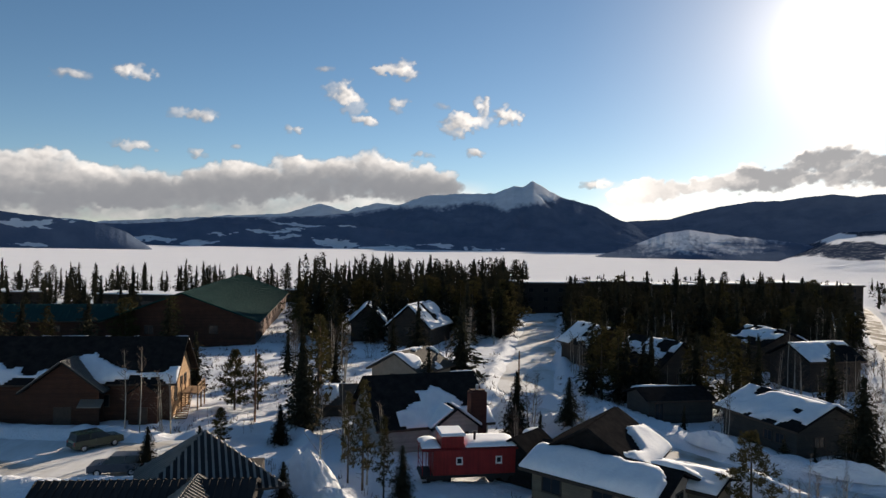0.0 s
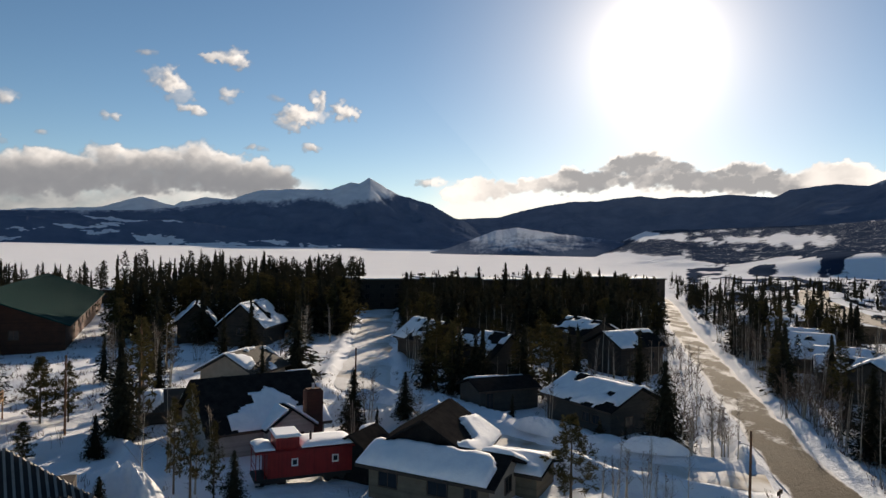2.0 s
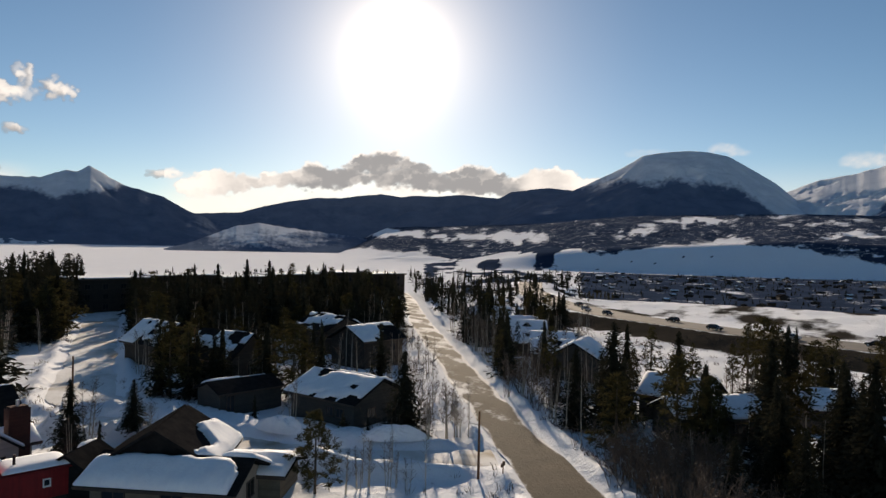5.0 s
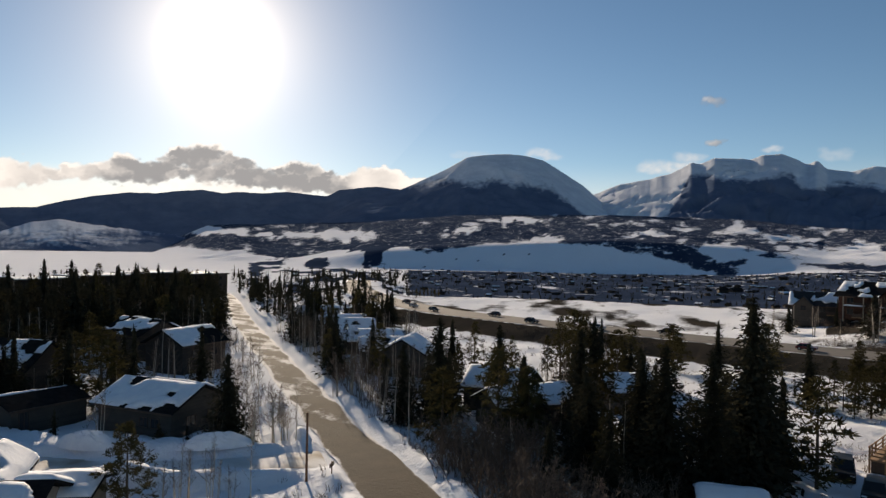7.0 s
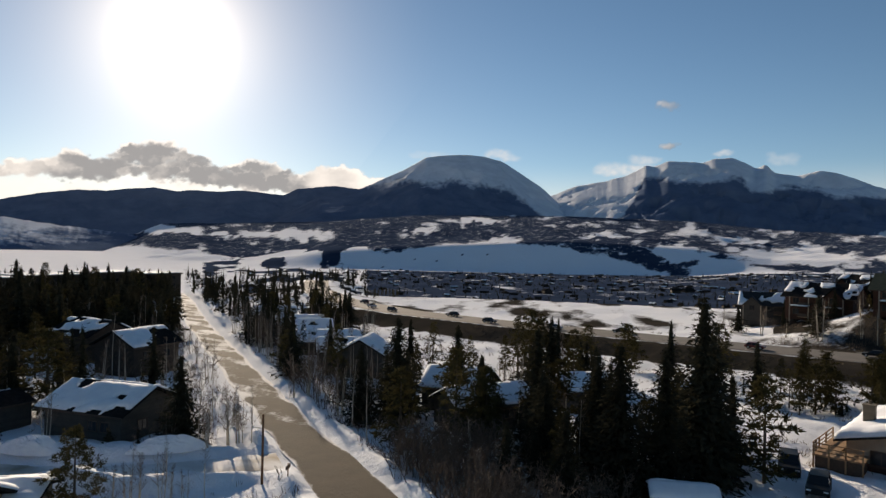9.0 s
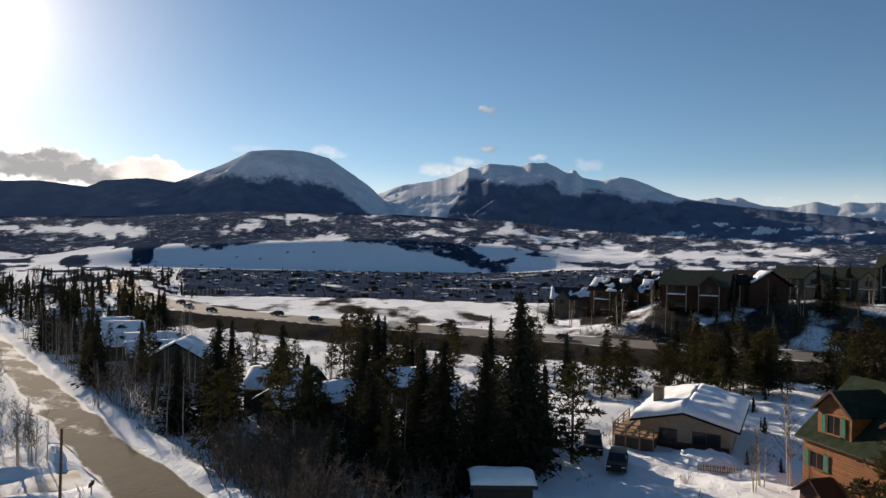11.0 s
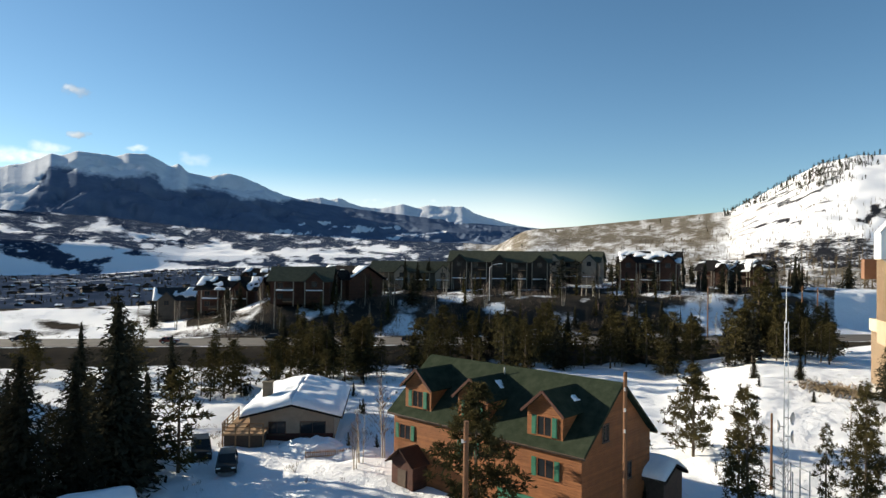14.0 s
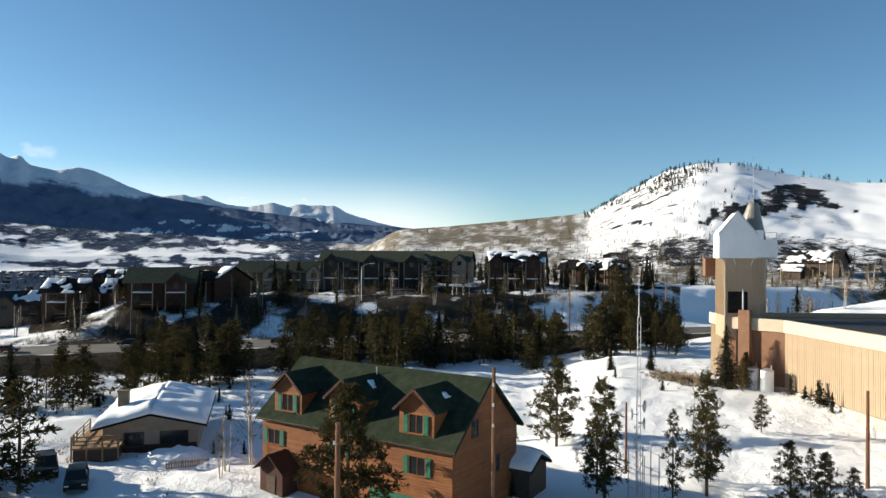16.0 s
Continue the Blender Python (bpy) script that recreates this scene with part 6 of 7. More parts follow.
# brown house at the foot of the round hill
hx, hy = (float(v) for v in polar(137.6, 318))
house("hillside_house", "brown house with snow-patched roofs below the round hill", pose(hx, hy, land_at(hx, hy) - 0.3, 0, 0, 25), 19, 12, 6.0, 10.4, TRIM, SHINGLE, (0.7, 0.55), 97, [("f", -5, 2.2, 1.4, 1.3), ("f", 0, 4.4, 1.4, 1.3), ("f", 5, 2.2, 1.4, 1.3)], over=0.9)
hx, hy = (float(v) for v in polar(136.0, 312))
house("hillside_garage", "low brown garage with snow on its roof below the round hill", pose(hx, hy, land_at(hx, hy) - 0.3, 0, 0, 25), 8, 7, 3.2, 5.4, TRIM, SHINGLE, (0.9, 0.9), 98, over=0.7, category="garage")


# ---------------------------------------------------------------- trees
def quads_mesh(name, P, material):
    """A mesh from an (n, 4, 3) array of quads."""
    n = len(P)
    me = bpy.data.meshes.new(name)
    me.vertices.add(n * 4)
    me.vertices.foreach_set("co", P.reshape(-1))
    me.loops.add(n * 4)
    me.loops.foreach_set("vertex_index", np.arange(n * 4))
    me.polygons.add(n)
    me.polygons.foreach_set("loop_start", np.arange(n) * 4)
    me.materials.append(material)
    me.update(calc_edges=True)
    return me


def crown_quads(rng, h, r, base, whorls, per, tufts, ragged=0.45, droop=0.35, power=0.85, size=0.5):
    """A spruce: needle tufts along drooping branches of uneven length, as an (n, 4, 3) array."""
    out = []
    lobes = rng.uniform(0.72, 1.18, (9, 7))
    for w in range(whorls):
        s = min(0.995, max(0.0, (w + rng.uniform(-0.4, 0.4)) / (whorls - 1)))
        z = base + (h - base) * (s ** 0.9)
        reach = r * ((1 - s) ** power * 0.95 + 0.05) * (1 - 0.3 * max(0, 0.1 - s) / 0.1)
        k = max(3, int(per * (0.5 + 0.5 * (1 - s))))
        for b in range(k):
            if rng.random() < 0.08:
                continue
            a = rng.uniform(0, 6.283)
            ln = reach * lobes[int(s * 8.99), int(a / 6.2832 * 6.99)] * rng.uniform(1 - ragged, 1 + ragged * 0.5)
            d = np.array([math.cos(a), math.sin(a), 0.0])
            side = np.array([-d[1], d[0], 0.0])
            m = max(2, int(tufts * (0.35 + 0.65 * ln / r)))
            dr = droop * rng.uniform(0.4, 1.5)
            for t in range(m):
                f = (t + rng.uniform(0.2, 1)) / m
                p = d * ln * f + np.array([0, 0, z + 0.25 * ln * f * (s - 0.25) - dr * ln * f * f])
                p += rng.normal(0, 0.06, 3) * (0.5 + ln)
                wd = 0.5 * size * rng.uniform(0.4, 1.2) * (0.35 + 0.65 * (1 - s))
                lg = size * rng.uniform(0.6, 1.6) * (0.4 + 0.6 * (1 - s))
                lg, wd = min(lg, 0.6 * ln + 0.22), min(wd, 0.35 * ln + 0.10)
                ax = d * rng.uniform(0.5, 1) + side * rng.normal(0, 0.7) + np.array([0, 0, rng.normal(-0.2, 0.4)])
                ax /= np.linalg.norm(ax)
                ac = np.cross(ax, np.array([rng.normal(0, 0.6), rng.normal(0, 0.6), 1.0]))
                ac /= np.linalg.norm(ac) + 1e-6
                out.append([p - ac * wd * 0.25, p + ax * lg * 0.5 - ac * wd * 0.55, p + ax * lg, p + ax * lg * 0.5 + ac * wd * 0.55])
        # dark inner growth round the trunk
        for _ in range(3):
            a = rng.uniform(0, 6.283)
            q, u = reach * rng.uniform(0.25, 0.5), np.array([math.cos(a), math.sin(a), 0.0])
            c = np.array([rng.normal(0, 0.1), rng.normal(0, 0.1), z])
            up = np.array([0, 0, (h - base) / whorls * rng.uniform(0.8, 1.8)])
            out.append([c - u * q - up * 0.6, c + u * q - up, c + u * q * 0.4 + up, c - u * q * 0.5 + up * 0.8])
    top = np.array([0, 0, h])
    out.append([top, top + [0.05, 0, -0.5], top + [0, 0, 0.35], top + [-0.05, 0, -0.5]])
    return np.array(out, float)


def pine_quads(rng, h, r, base, limbs, clumps, per, size, thin=0.22):
    """A pine: rounded, gappy crown of needle clumps towards the ends of its limbs."""
    out = []
    for b in range(limbs):
        s = (b + rng.uniform(0, 1)) / limbs
        z = base + (h - base) * s ** 0.88
        prof = ((1 - s) ** 0.62 * 0.98 + 0.05) * (0.62 + 0.38 * min(1, s / 0.18))
        a, ln = b * 2.4 + rng.normal(0, 0.5), r * prof * rng.uniform(0.45, 1.2)
        d = np.array([math.cos(a), math.sin(a), 0.0])
        rise = rng.uniform(-0.05, 0.45)
        for c in range(clumps):
            f = rng.uniform(0.2, 1.0) ** 0.7
            ctr = d * ln * f + np.array([0, 0, z + rise * ln * f]) + rng.normal(0, 0.06, 3) * r
            cs = size * rng.uniform(0.6, 1.25) * (1 - 0.35 * s)
            for t in range(per):
                v = rng.normal(0, 1, 3) + np.array([0, 0, 0.35]) + d * 0.4
                v /= np.linalg.norm(v)
                ac = np.cross(v, rng.normal(0, 1, 3))
                ac *= cs * thin / (np.linalg.norm(ac) + 1e-6)
                q = cs * rng.uniform(0.7, 1.35)
                out.append([ctr - ac * 0.4, ctr + v * q * 0.55 - ac, ctr + v * q, ctr + v * q * 0.5 + ac])
    top = np.array([0, 0, h])
    out.append([top + [0, 0, -0.6], top + [0.12, 0, -0.3], top, top + [-0.12, 0, -0.3]])
    return np.array(out, float)


def trunk_of(rng, h, r, base):
    tr = Shape().tube((0, 0, -0.8), (0, 0, h * 0.5), 0.010 * h + 0.04, 0.007 * h + 0.02, 7).tube((0, 0, h * 0.5), (0, 0, h * 0.97), 0.007 * h + 0.02, 0.015, 6)
    for i in range(int(base * 3) + 8):
        a, z = rng.uniform(0, 6.28), rng.uniform(base * 0.4, base + 0.35 * (h - base))
        tr.tube((0, 0, z), (math.cos(a) * r * 0.5, math.sin(a) * r * 0.5, z + 0.2), 0.03, 0.01, 3)
    return tr.mesh("trunk", BARK)


def conifer_kind(seed, h, r, base, whorls, per, tufts, material=None, **kw):
    rng = np.random.default_rng(seed)
    crown = quads_mesh("crown", crown_quads(rng, h, r, base, whorls, per, tufts, **kw), material or NEEDLES)
    return crown, trunk_of(rng, h, r, base), h


def pine_kind(seed, h, r, base, limbs, clumps, per, size, thin=0.22):
    rng = np.random.default_rng(seed)
    crown = quads_mesh("crown", pine_quads(rng, h, r, base, limbs, clumps, per, size, thin), PINE)
    return crown, trunk_of(rng, h, r, base), h


def bare_kind(seed, h, stems, spread, twigs, material, thick=0.06):
    """Bare stems that fork into twigs."""
    rng = np.random.default_rng(seed)
    stem, tw = Shape(), Shape()
    stem.v.append((0, 0, -0.7))        # the stems share one root
    for s in range(stems):
        a = rng.uniform(0, 6.28)
        base = Vector((rng.normal(0, 0.15) * stems ** 0.7, rng.normal(0, 0.15) * stems ** 0.7, -0.4))
        tip = base + Vector((math.cos(a) * spread * rng.uniform(0.2, 1), math.sin(a) * spread * rng.uniform(0.2, 1), h * rng.uniform(0.75, 1)))
        mid = base.lerp(tip, 0.5) + Vector((rng.normal(0, 0.12), rng.normal(0, 0.12), 0))
        k0 = len(stem.v)
        stem.f += [(0, k0, k0 + 1)]
        stem.tube(base, mid, thick, thick * 0.7, 4).tube(mid - (mid - base) * 0.03, tip, thick * 0.7, 0.012, 3)
        stem.f += [(k0 + 4, k0 + 8, k0 + 9)]
        for t in range(twigs):
            f = rng.uniform(0.3, 1)
            p = base.lerp(mid, f * 2) if f < 0.5 else mid.lerp(tip, f * 2 - 1)
            b, ln = rng.uniform(0, 6.28), h * rng.uniform(0.1, 0.26) * (1.25 - f)
            q = p + Vector((math.cos(b) * ln * 0.75, math.sin(b) * ln * 0.75, ln * rng.uniform(0.45, 1.0)))
            tw.tube(p, q, thick * 0.28, 0.012, 3)
            for _ in range(2):
                g = p.lerp(q, rng.uniform(0.3, 0.95))
                c = rng.uniform(0, 6.28)
                tw.tube(g, g + Vector((math.cos(c) * ln * 0.35, math.sin(c) * ln * 0.35, ln * rng.uniform(0.1, 0.5))), 0.014, 0.007, 3)
    return tw.mesh("crown", TWIG), stem.mesh("trunk", material), h


SPRUCE = [conifer_kind(100 + i, h, r, b, w, p, t, NEEDLES, size=sz) for i, (h, r, b, w, p, t, sz) in enumerate([
    (14, 3.1, 0.9, 30, 11, 6, 1.0), (17, 3.4, 1.4, 34, 11, 6, 1.05), (12, 2.8, 0.8, 27, 11, 6, 0.95), (9, 2.4, 0.4, 24, 10, 6, 0.85), (15, 2.6, 2.2, 30, 10, 6, 0.95), (13, 2.2, 2.6, 27, 10, 5, 0.9)])]
LODGEPOLE = [pine_kind(130 + i, *a) for i, a in enumerate([
    (11, 2.3, 1.2, 58, 4, 9, 0.58, 0.13), (8.5, 2.3, 0.6, 54, 4, 9, 0.56, 0.13), (13, 2.0, 3.2, 54, 4, 9, 0.56, 0.13), (7, 2.0, 0.4, 50, 4, 9, 0.52, 0.13), (12, 1.8, 2.0, 58, 4, 9, 0.55, 0.13)])]
BIG_SPRUCE = [conifer_kind(160 + i, h, r, b, w, p, t, NEEDLES, size=0.7) for i, (h, r, b, w, p, t) in enumerate([(15, 4.1, 0.4, 60, 18, 14), (12, 3.5, 0.3, 52, 17, 13), (13, 3.4, 0.5, 52, 17, 13)])]
BIG_PINE = [pine_kind(165 + i, *a) for i, a in enumerate([(9, 2.7, 0.7, 96, 8, 13, 0.40, 0.11), (7, 1.9, 0.7, 66, 6, 12, 0.36, 0.11), (10, 2.0, 1.2, 74, 6, 13, 0.38, 0.11), (8, 1.5, 0.9, 56, 5, 12, 0.36, 0.11)])]
SAPLING = [conifer_kind(150 + i, h, r, 0.25, 18, 8, 5, NEEDLES, size=0.42) for i, (h, r) in enumerate([(3.2, 0.9), (4.6, 1.1), (2.2, 0.7)])]
ASPEN = [bare_kind(170 + i, h, s, 0.7, 26, PALE_BARK, 0.075) for i, (h, s) in enumerate([(9, 1), (7.5, 2), (8, 3)])]
WILLOW = [bare_kind(180 + i, h, s, 1.5, 10, TWIG, 0.024) for i, (h, s) in enumerate([(4.5, 9), (3.2, 8), (5.5, 8)])]
KINDS = {"spruce": (SPRUCE, "spruce_tree", "tall dark green spruce standing in the snow", "spruce tree", "crown"),
         "pine": (LODGEPOLE, "pine_tree", "olive green lodgepole pine standing in the snow", "pine tree", "crown"),
         "big_spruce": (BIG_SPRUCE, "spruce_tree", "tall dark green spruce standing in the snow", "spruce tree", "crown"),
         "big_pine": (BIG_PINE, "pine_tree", "olive green lodgepole pine standing in the snow", "pine tree", "crown"),
         "sapling": (SAPLING, "young_spruce", "young spruce poking out of the snow", "young tree", "crown"),
         "aspen": (ASPEN, "bare_aspen", "leafless aspen with thin pale bark", "bare tree", "crown"),
         "willow": (WILLOW, "bare_shrub", "leafless brown shrub of many thin stems", "shrub", "crown")}
tree_rng = np.random.default_rng(7)


def tree(kind, x, y, height=None, which=None, wide=1.0):
    forms, name, label, cat, top = KINDS[kind]
    i = int(tree_rng.integers(len(forms))) if which is None else which
    crown, trunk, h0 = forms[i]
    s = (height / h0) if height else float(tree_rng.uniform(0.8, 1.15))
    t = thing(name, label, cat, Matrix.LocRotScale((x, y, land_at(x, y)), Euler((0, 0, float(tree_rng.uniform(0, 6.28)))), (s * wide, s * wide, s)), {"spruce": "spruces", "pine": "pines", "big_spruce": "spruces", "big_pine": "pines", "sapling": "young spruces", "aspen": "aspens", "willow": "shrubs"}[kind])
    part(top, crown, None, t)
    part("trunk", trunk, None, t)
    return t




def blocked(x, y, roads=True):
    """True on roads, in buildings and in the clearings."""
    p = (np.array([x]), np.array([y]))
    if roads and (to_line(*p, STREET)[0][0] < 5.2 or to_line(*p, LANE)[0][0] < 6.5 or to_line(*p, DRIVE)[0][0] < 4.5 or to_line(*p, YARD)[0][0] < 8 or to_line(*p, HIGHWAY_LINE)[0][0] < 9.5):
        return True
    for fx_, fy_, r_ in SOLID:
        if math.hypot(x - fx_, y - fy_) < r_:
            return True
    return False


SOLID = [(-41, 80, 14), (-18, 47, 11), (-52, 148, 18), (-57, 175, 20), (-62, 205, 18), (-80, 146, 13), (0, 73, 9), (2.5, 59.5, 7), (12.7, 52, 8), (16.6, 61.6, 6), (18.6, 51.6, 5), (7.6, 58.6, 4), (28, 83, 6.5), (37, 73, 7.5),
         (32, 103, 5), (27, 122, 5), (56, 105, 5), (57, 121, 5.5), (-4.5, 143, 8), (-16, 150, 7), (-4.2, 99.5, 6.5), (-11, 82, 5), (71.5, 52, 6)]
SOLID += [(66, 44.5, 6), (82.5, 40.5, 5), (91, 99, 8), (84, 86, 6), (103, 120, 7), (112, 140, 7),
         (97, 110, 6), (80, 77, 6), (83, 4.4, 9), (70, 8, 6), (89, 15, 8), (94, 24, 7), (98, 32, 6), (54, -12, 9), (60, -8, 8), (49, -17, 8), (55, -27.5, 3.5), (77, -69, 8)]

# single trees that stand clear of the woods: kind, x, y, height
STREET_TREES = [
        ("spruce", 61.1, 18.5, 16.2), ("spruce", 53.2, 22.6, 12.5), ("spruce", 59.4, 33.8, 12.5), ("spruce", 56.2, 20.0, 12.0), ("spruce", 64.4, 18.6, 12.5), ("spruce", 47.5, 24.5, 7.5), ("spruce", 66, 48.5, 11),
        ("spruce", 59.8, 52.5, 12), ("spruce", 56.5, 55, 9), ("spruce", 52.5, 29, 9), ("pine", 50.8, 26.4, 7), ("spruce", 47.6, 29.8, 6), ("spruce", 55.6, 31.2, 9.5), ("spruce", 63.5, 28, 9), ("spruce", 66.5, 31, 10), ("pine", 57.5, 38.5, 8), ("spruce", 58.8, 27.2, 11), ("pine", 69, 24, 7), ("pine", 72.5, 20.5, 5)]
YARD_TREES = [
        ("pine", 112, -73, 15), ("pine", 116, -77, 13), ("pine", 109, -75, 10), ("spruce", 87, -63, 3.4), ("spruce", 90, -58, 3), ("spruce", 95, -52, 2.6),
        ("spruce", -25.0, 58.9, 4.2), ("spruce", -14.5, 73, 8), ("spruce", -2.8, 53, 4.5), ("pine", -22, 69, 3.5),
        ("spruce", -20.6, 59, 4.2), ("pine", -24.5, 82, 7), ("pine", -22, 83, 6.5), ("spruce", 8.1, 73, 6.8), ("spruce", 13.6, 72.5, 4.8), ("sapling", 10.4, 71, 3.2), ("sapling", 27, 76, 2.6), ("spruce", 38.1, 61.8, 9), ("pine", 23.2, 51.0, 6.6),
        ("spruce", -16, 69, 4), ("spruce", -11.2, 49.5, 4.5), ("pine", 31.5, 116, 9)]
for kind, x, y, h in STREET_TREES + YARD_TREES:
    tree({"spruce": "big_spruce", "pine": "big_pine"}.get(kind, kind), x, y, h, wide=1.25 if kind == "pine" else 1.0)
tree("big_pine", 47.8, -9.6, 10.8, 0, 1.3)
for x, y, h, form, w in [(64.4, -35.0, 9.0, 0, 1.25), (48.7, -30.9, 10.0, 2, 1.15), (51.0, -31.6, 7.5, 1, 1.0), (47.0, -36.2, 7.6, 3, 0.85), (47.4, -39.9, 10.2, 2, 1.05), (49.0, -41.2, 7.0, 1, 1.0), (56.2, -54.1, 3.8, 1, 1.2),
                         (41.6, -42.9, 5.6, 1, 1.15), (40.3, -45.0, 5.0, 0, 1.0), (39.8, -47.3, 3.6, 1, 1.0), (43.5, -47.0, 4.2, 3, 1.1), (71.8, -66.6, 4.6, 0, 1.0), (70.2, -64.6, 4.0, 1, 1.1)]:
    tree("big_pine", x, y, h, form, w)
tree("big_spruce", 73.0, -64.5, 8.1, 2, 0.9)
for x, y, h in [(66.9, -69.0, 2.6), (61.0, -67.2, 3.0), (58.6, -66.4, 2.3), (64.0, -68.2, 1.6), (76.5, -63.5, 1.4)]:
    tree("sapling", x, y, h)
tree("pine", -6.2, 56, 9, 4, 0.9)
tree("spruce", -15.5, 77, 11, 5)
tree("pine", -13.5, 76, 12, 4)
tree("pine", -4.3, 54, 6.5, 4, 0.9)
tree("pine", -7.6, 57.5, 7.5, 2, 0.9)
for x, y, h in [(-31.5, 71.5, 9.5), (-32.5, 71, 9), (-27.8, 71.2, 7.5), (-29, 71.8, 8), (68.5, -4.5, 10), (66.2, -2.0, 6), (63.8, -1.5, 5.5), (56.5, -46, 7), (50, -35, 6)]:
    tree("aspen", x, y, h)
for x, y, h in [(49.5, -19.5, 2.6), (66.4, -67.5, 1.8), (61, -66.2, 2.2), (56, -64.9, 1.6), (70.3, -66.8, 2.4), (51, -63.6, 1.8), (84.5, -63.5, 1.2), (-20, 72.5, 2), (-24, 72, 2)]:
    tree("willow", x, y, h)


def scatter(count, a0, a1, r0, r1, kinds, hmin, hmax, keep=None, cap=999):
    made = 0
    for _ in range(count * 6):
        if made >= min(count, cap):
            break
        a, r = tree_rng.uniform(a0, a1), math.sqrt(tree_rng.uniform(r0 * r0, r1 * r1))
        x, y = polar(a, r)
        x, y = float(x), float(y)
        if blocked(x, y) or (keep and not keep(x, y)):
            continue
        k = kinds[int(tree_rng.integers(len(kinds)))]
        f = 0.45 if k == "willow" else 0.3 if k == "sapling" else 1
        tree(k, x, y, float(tree_rng.uniform(hmin, hmax)) * f, wide=float(tree_rng.uniform(0.95, 1.35)) * (1.3 if k == "pine" else 1.22 if k == "spruce" and a > 33 else 1.0))
        made += 1


def in_woods(x, y):
    return fbm(np.array([x / 22]), np.array([y / 22]), 3, 91)[0] > 0.43


scatter(60, -13, 9, 98, 175, ["spruce", "spruce", "pine", "pine"], 8, 13.5, in_woods)
scatter(20, 9, 31.5, 138, 200, ["spruce", "spruce", "pine"], 8.0, 12.0)
# trees along the front of the apartment row
for i in range(78):
    u, off = tree_rng.uniform(-0.5, 0.5) * rl, tree_rng.uniform(4, 22)
    q = pose(rx, ry, 0, 0, 0, rt) @ Vector((u, -off, 0))
    k = ("spruce", "aspen", "spruce", "pine", "aspen", "spruce")[i % 6]
    if to_line(np.array([q.x]), np.array([q.y]), LANE)[0][0] > 7 and to_line(np.array([q.x]), np.array([q.y]), STREET)[0][0] > 6:
        tree(k, q.x, q.y, float(tree_rng.uniform(7.5, 12.5)) * (1.12 if i % 9 == 0 else 1.0), wide=float(tree_rng.uniform(1.1, 1.6)))
scatter(13, 9, 31, 150, 205, ["spruce"], 12.5, 15.5)
scatter(46, 9, 31, 92, 175, ["spruce", "spruce", "pine"], 6, 11, in_woods)
scatter(70, 9, 31, 100, 150, ["aspen", "willow"], 5, 8.5)
scatter(90, -12, 31, 92, 190, ["aspen", "willow"], 7, 11)
scatter(8, 11, 31, 88, 122, ["spruce", "pine", "pine"], 6, 11)
scatter(10, -14, -1, 76, 128, ["pine", "spruce", "aspen"], 6, 10)
scatter(34, -40, -14, 85, 175, ["spruce", "pine"], 6, 11, in_woods)
scatter(30, 37, 45, 84, 190, ["spruce", "pine", "spruce"], 6, 10)
scatter(40, 47, 78, 58, 125, ["spruce", "pine"], 5, 10)
tree("pine", 112.5, -27.0, 9.5, 1, 1.2)
tree("pine", 115.0, -31.5, 8.5, 3, 1.2)
tree("pine", 108, -22, 7.0, 0, 1.2)
scatter(34, 74, 92, 88, 128, ["pine", "pine", "sapling"], 4, 8)
scatter(32, 84, 98, 110, 140, ["pine", "pine", "spruce"], 5.5, 9.5)
scatter(105, 97, 128, 124, 152, ["pine", "pine", "pine", "spruce"], 5.5, 9.5)
scatter(9, 13, 22, 87, 97, ["pine", "spruce"], 7, 10)
for i in range(16):
    tree("aspen", 36.5 + 7 * tree_rng.random(), 57.5 + 6.5 * tree_rng.random(), 3.5 + 2.5 * tree_rng.random())
for i in range(12):
    tree(("willow", "aspen")[i % 2], 59.5 + 4.5 * tree_rng.random(), 63.5 + 9 * tree_rng.random(), 5 + 2 * tree_rng.random())
for i in range(10):
    tree("aspen", 24.5 + 6.5 * tree_rng.random(), 46 + 6 * tree_rng.random(), 3.5 + 2 * tree_rng.random())
for i in range(9):
    tree("pine", 203 + i * 1.9, 195.5 - i * 0.35, 3 + tree_rng.random())
for x, y, h in [(220, 242, 8), (217, 238, 7), (215, 222, 6), (121, 135, 6), (124, 137, 5.5), (118.5, 133, 5)]:
    tree("spruce", x, y, h)
scatter(40, 30, 36.5, 62, 150, ["aspen", "willow"], 5, 8)
scatter(110, 35.5, 47, 62, 170, ["aspen", "willow", "aspen"], 6, 9)
scatter(50, 46, 66, 60, 105, ["willow", "aspen"], 5, 8)
scatter(56, 45.5, 57, 45, 64, ["willow"], 9, 14)
scatter(24, 57, 68, 44, 60, ["willow"], 7, 11)
scatter(34, 5, 30, 62, 100, ["aspen", "sapling"], 4, 7)
scatter(9, -12, -2, 55, 80, ["aspen"], 5, 8)
scatter(60, 80, 124, 160, 225, ["aspen", "willow"], 6, 10)
scatter(120, 74, 124, 156, 215, ["aspen", "spruce", "willow", "willow", "aspen"], 5, 9)
scatter(26, 70, 128, 55, 105, ["sapling"], 4, 7)
for a_, r_, h_ in ((138.6, 292, 14), (139.3, 288, 12), (138.0, 296, 12), (135.2, 290, 11), (134.6, 284, 10), (141.0, 285, 12)):
    tree("aspen", float(polar(a_, r_)[0]), float(polar(a_, r_)[1]), h_, wide=1.6)
for a_, r_, h_ in ((142.0, 280, 15), (142.8, 284, 13), (143.5, 276, 12)):
    tree("spruce", float(polar(a_, r_)[0]), float(polar(a_, r_)[1]), h_, wide=1.3)
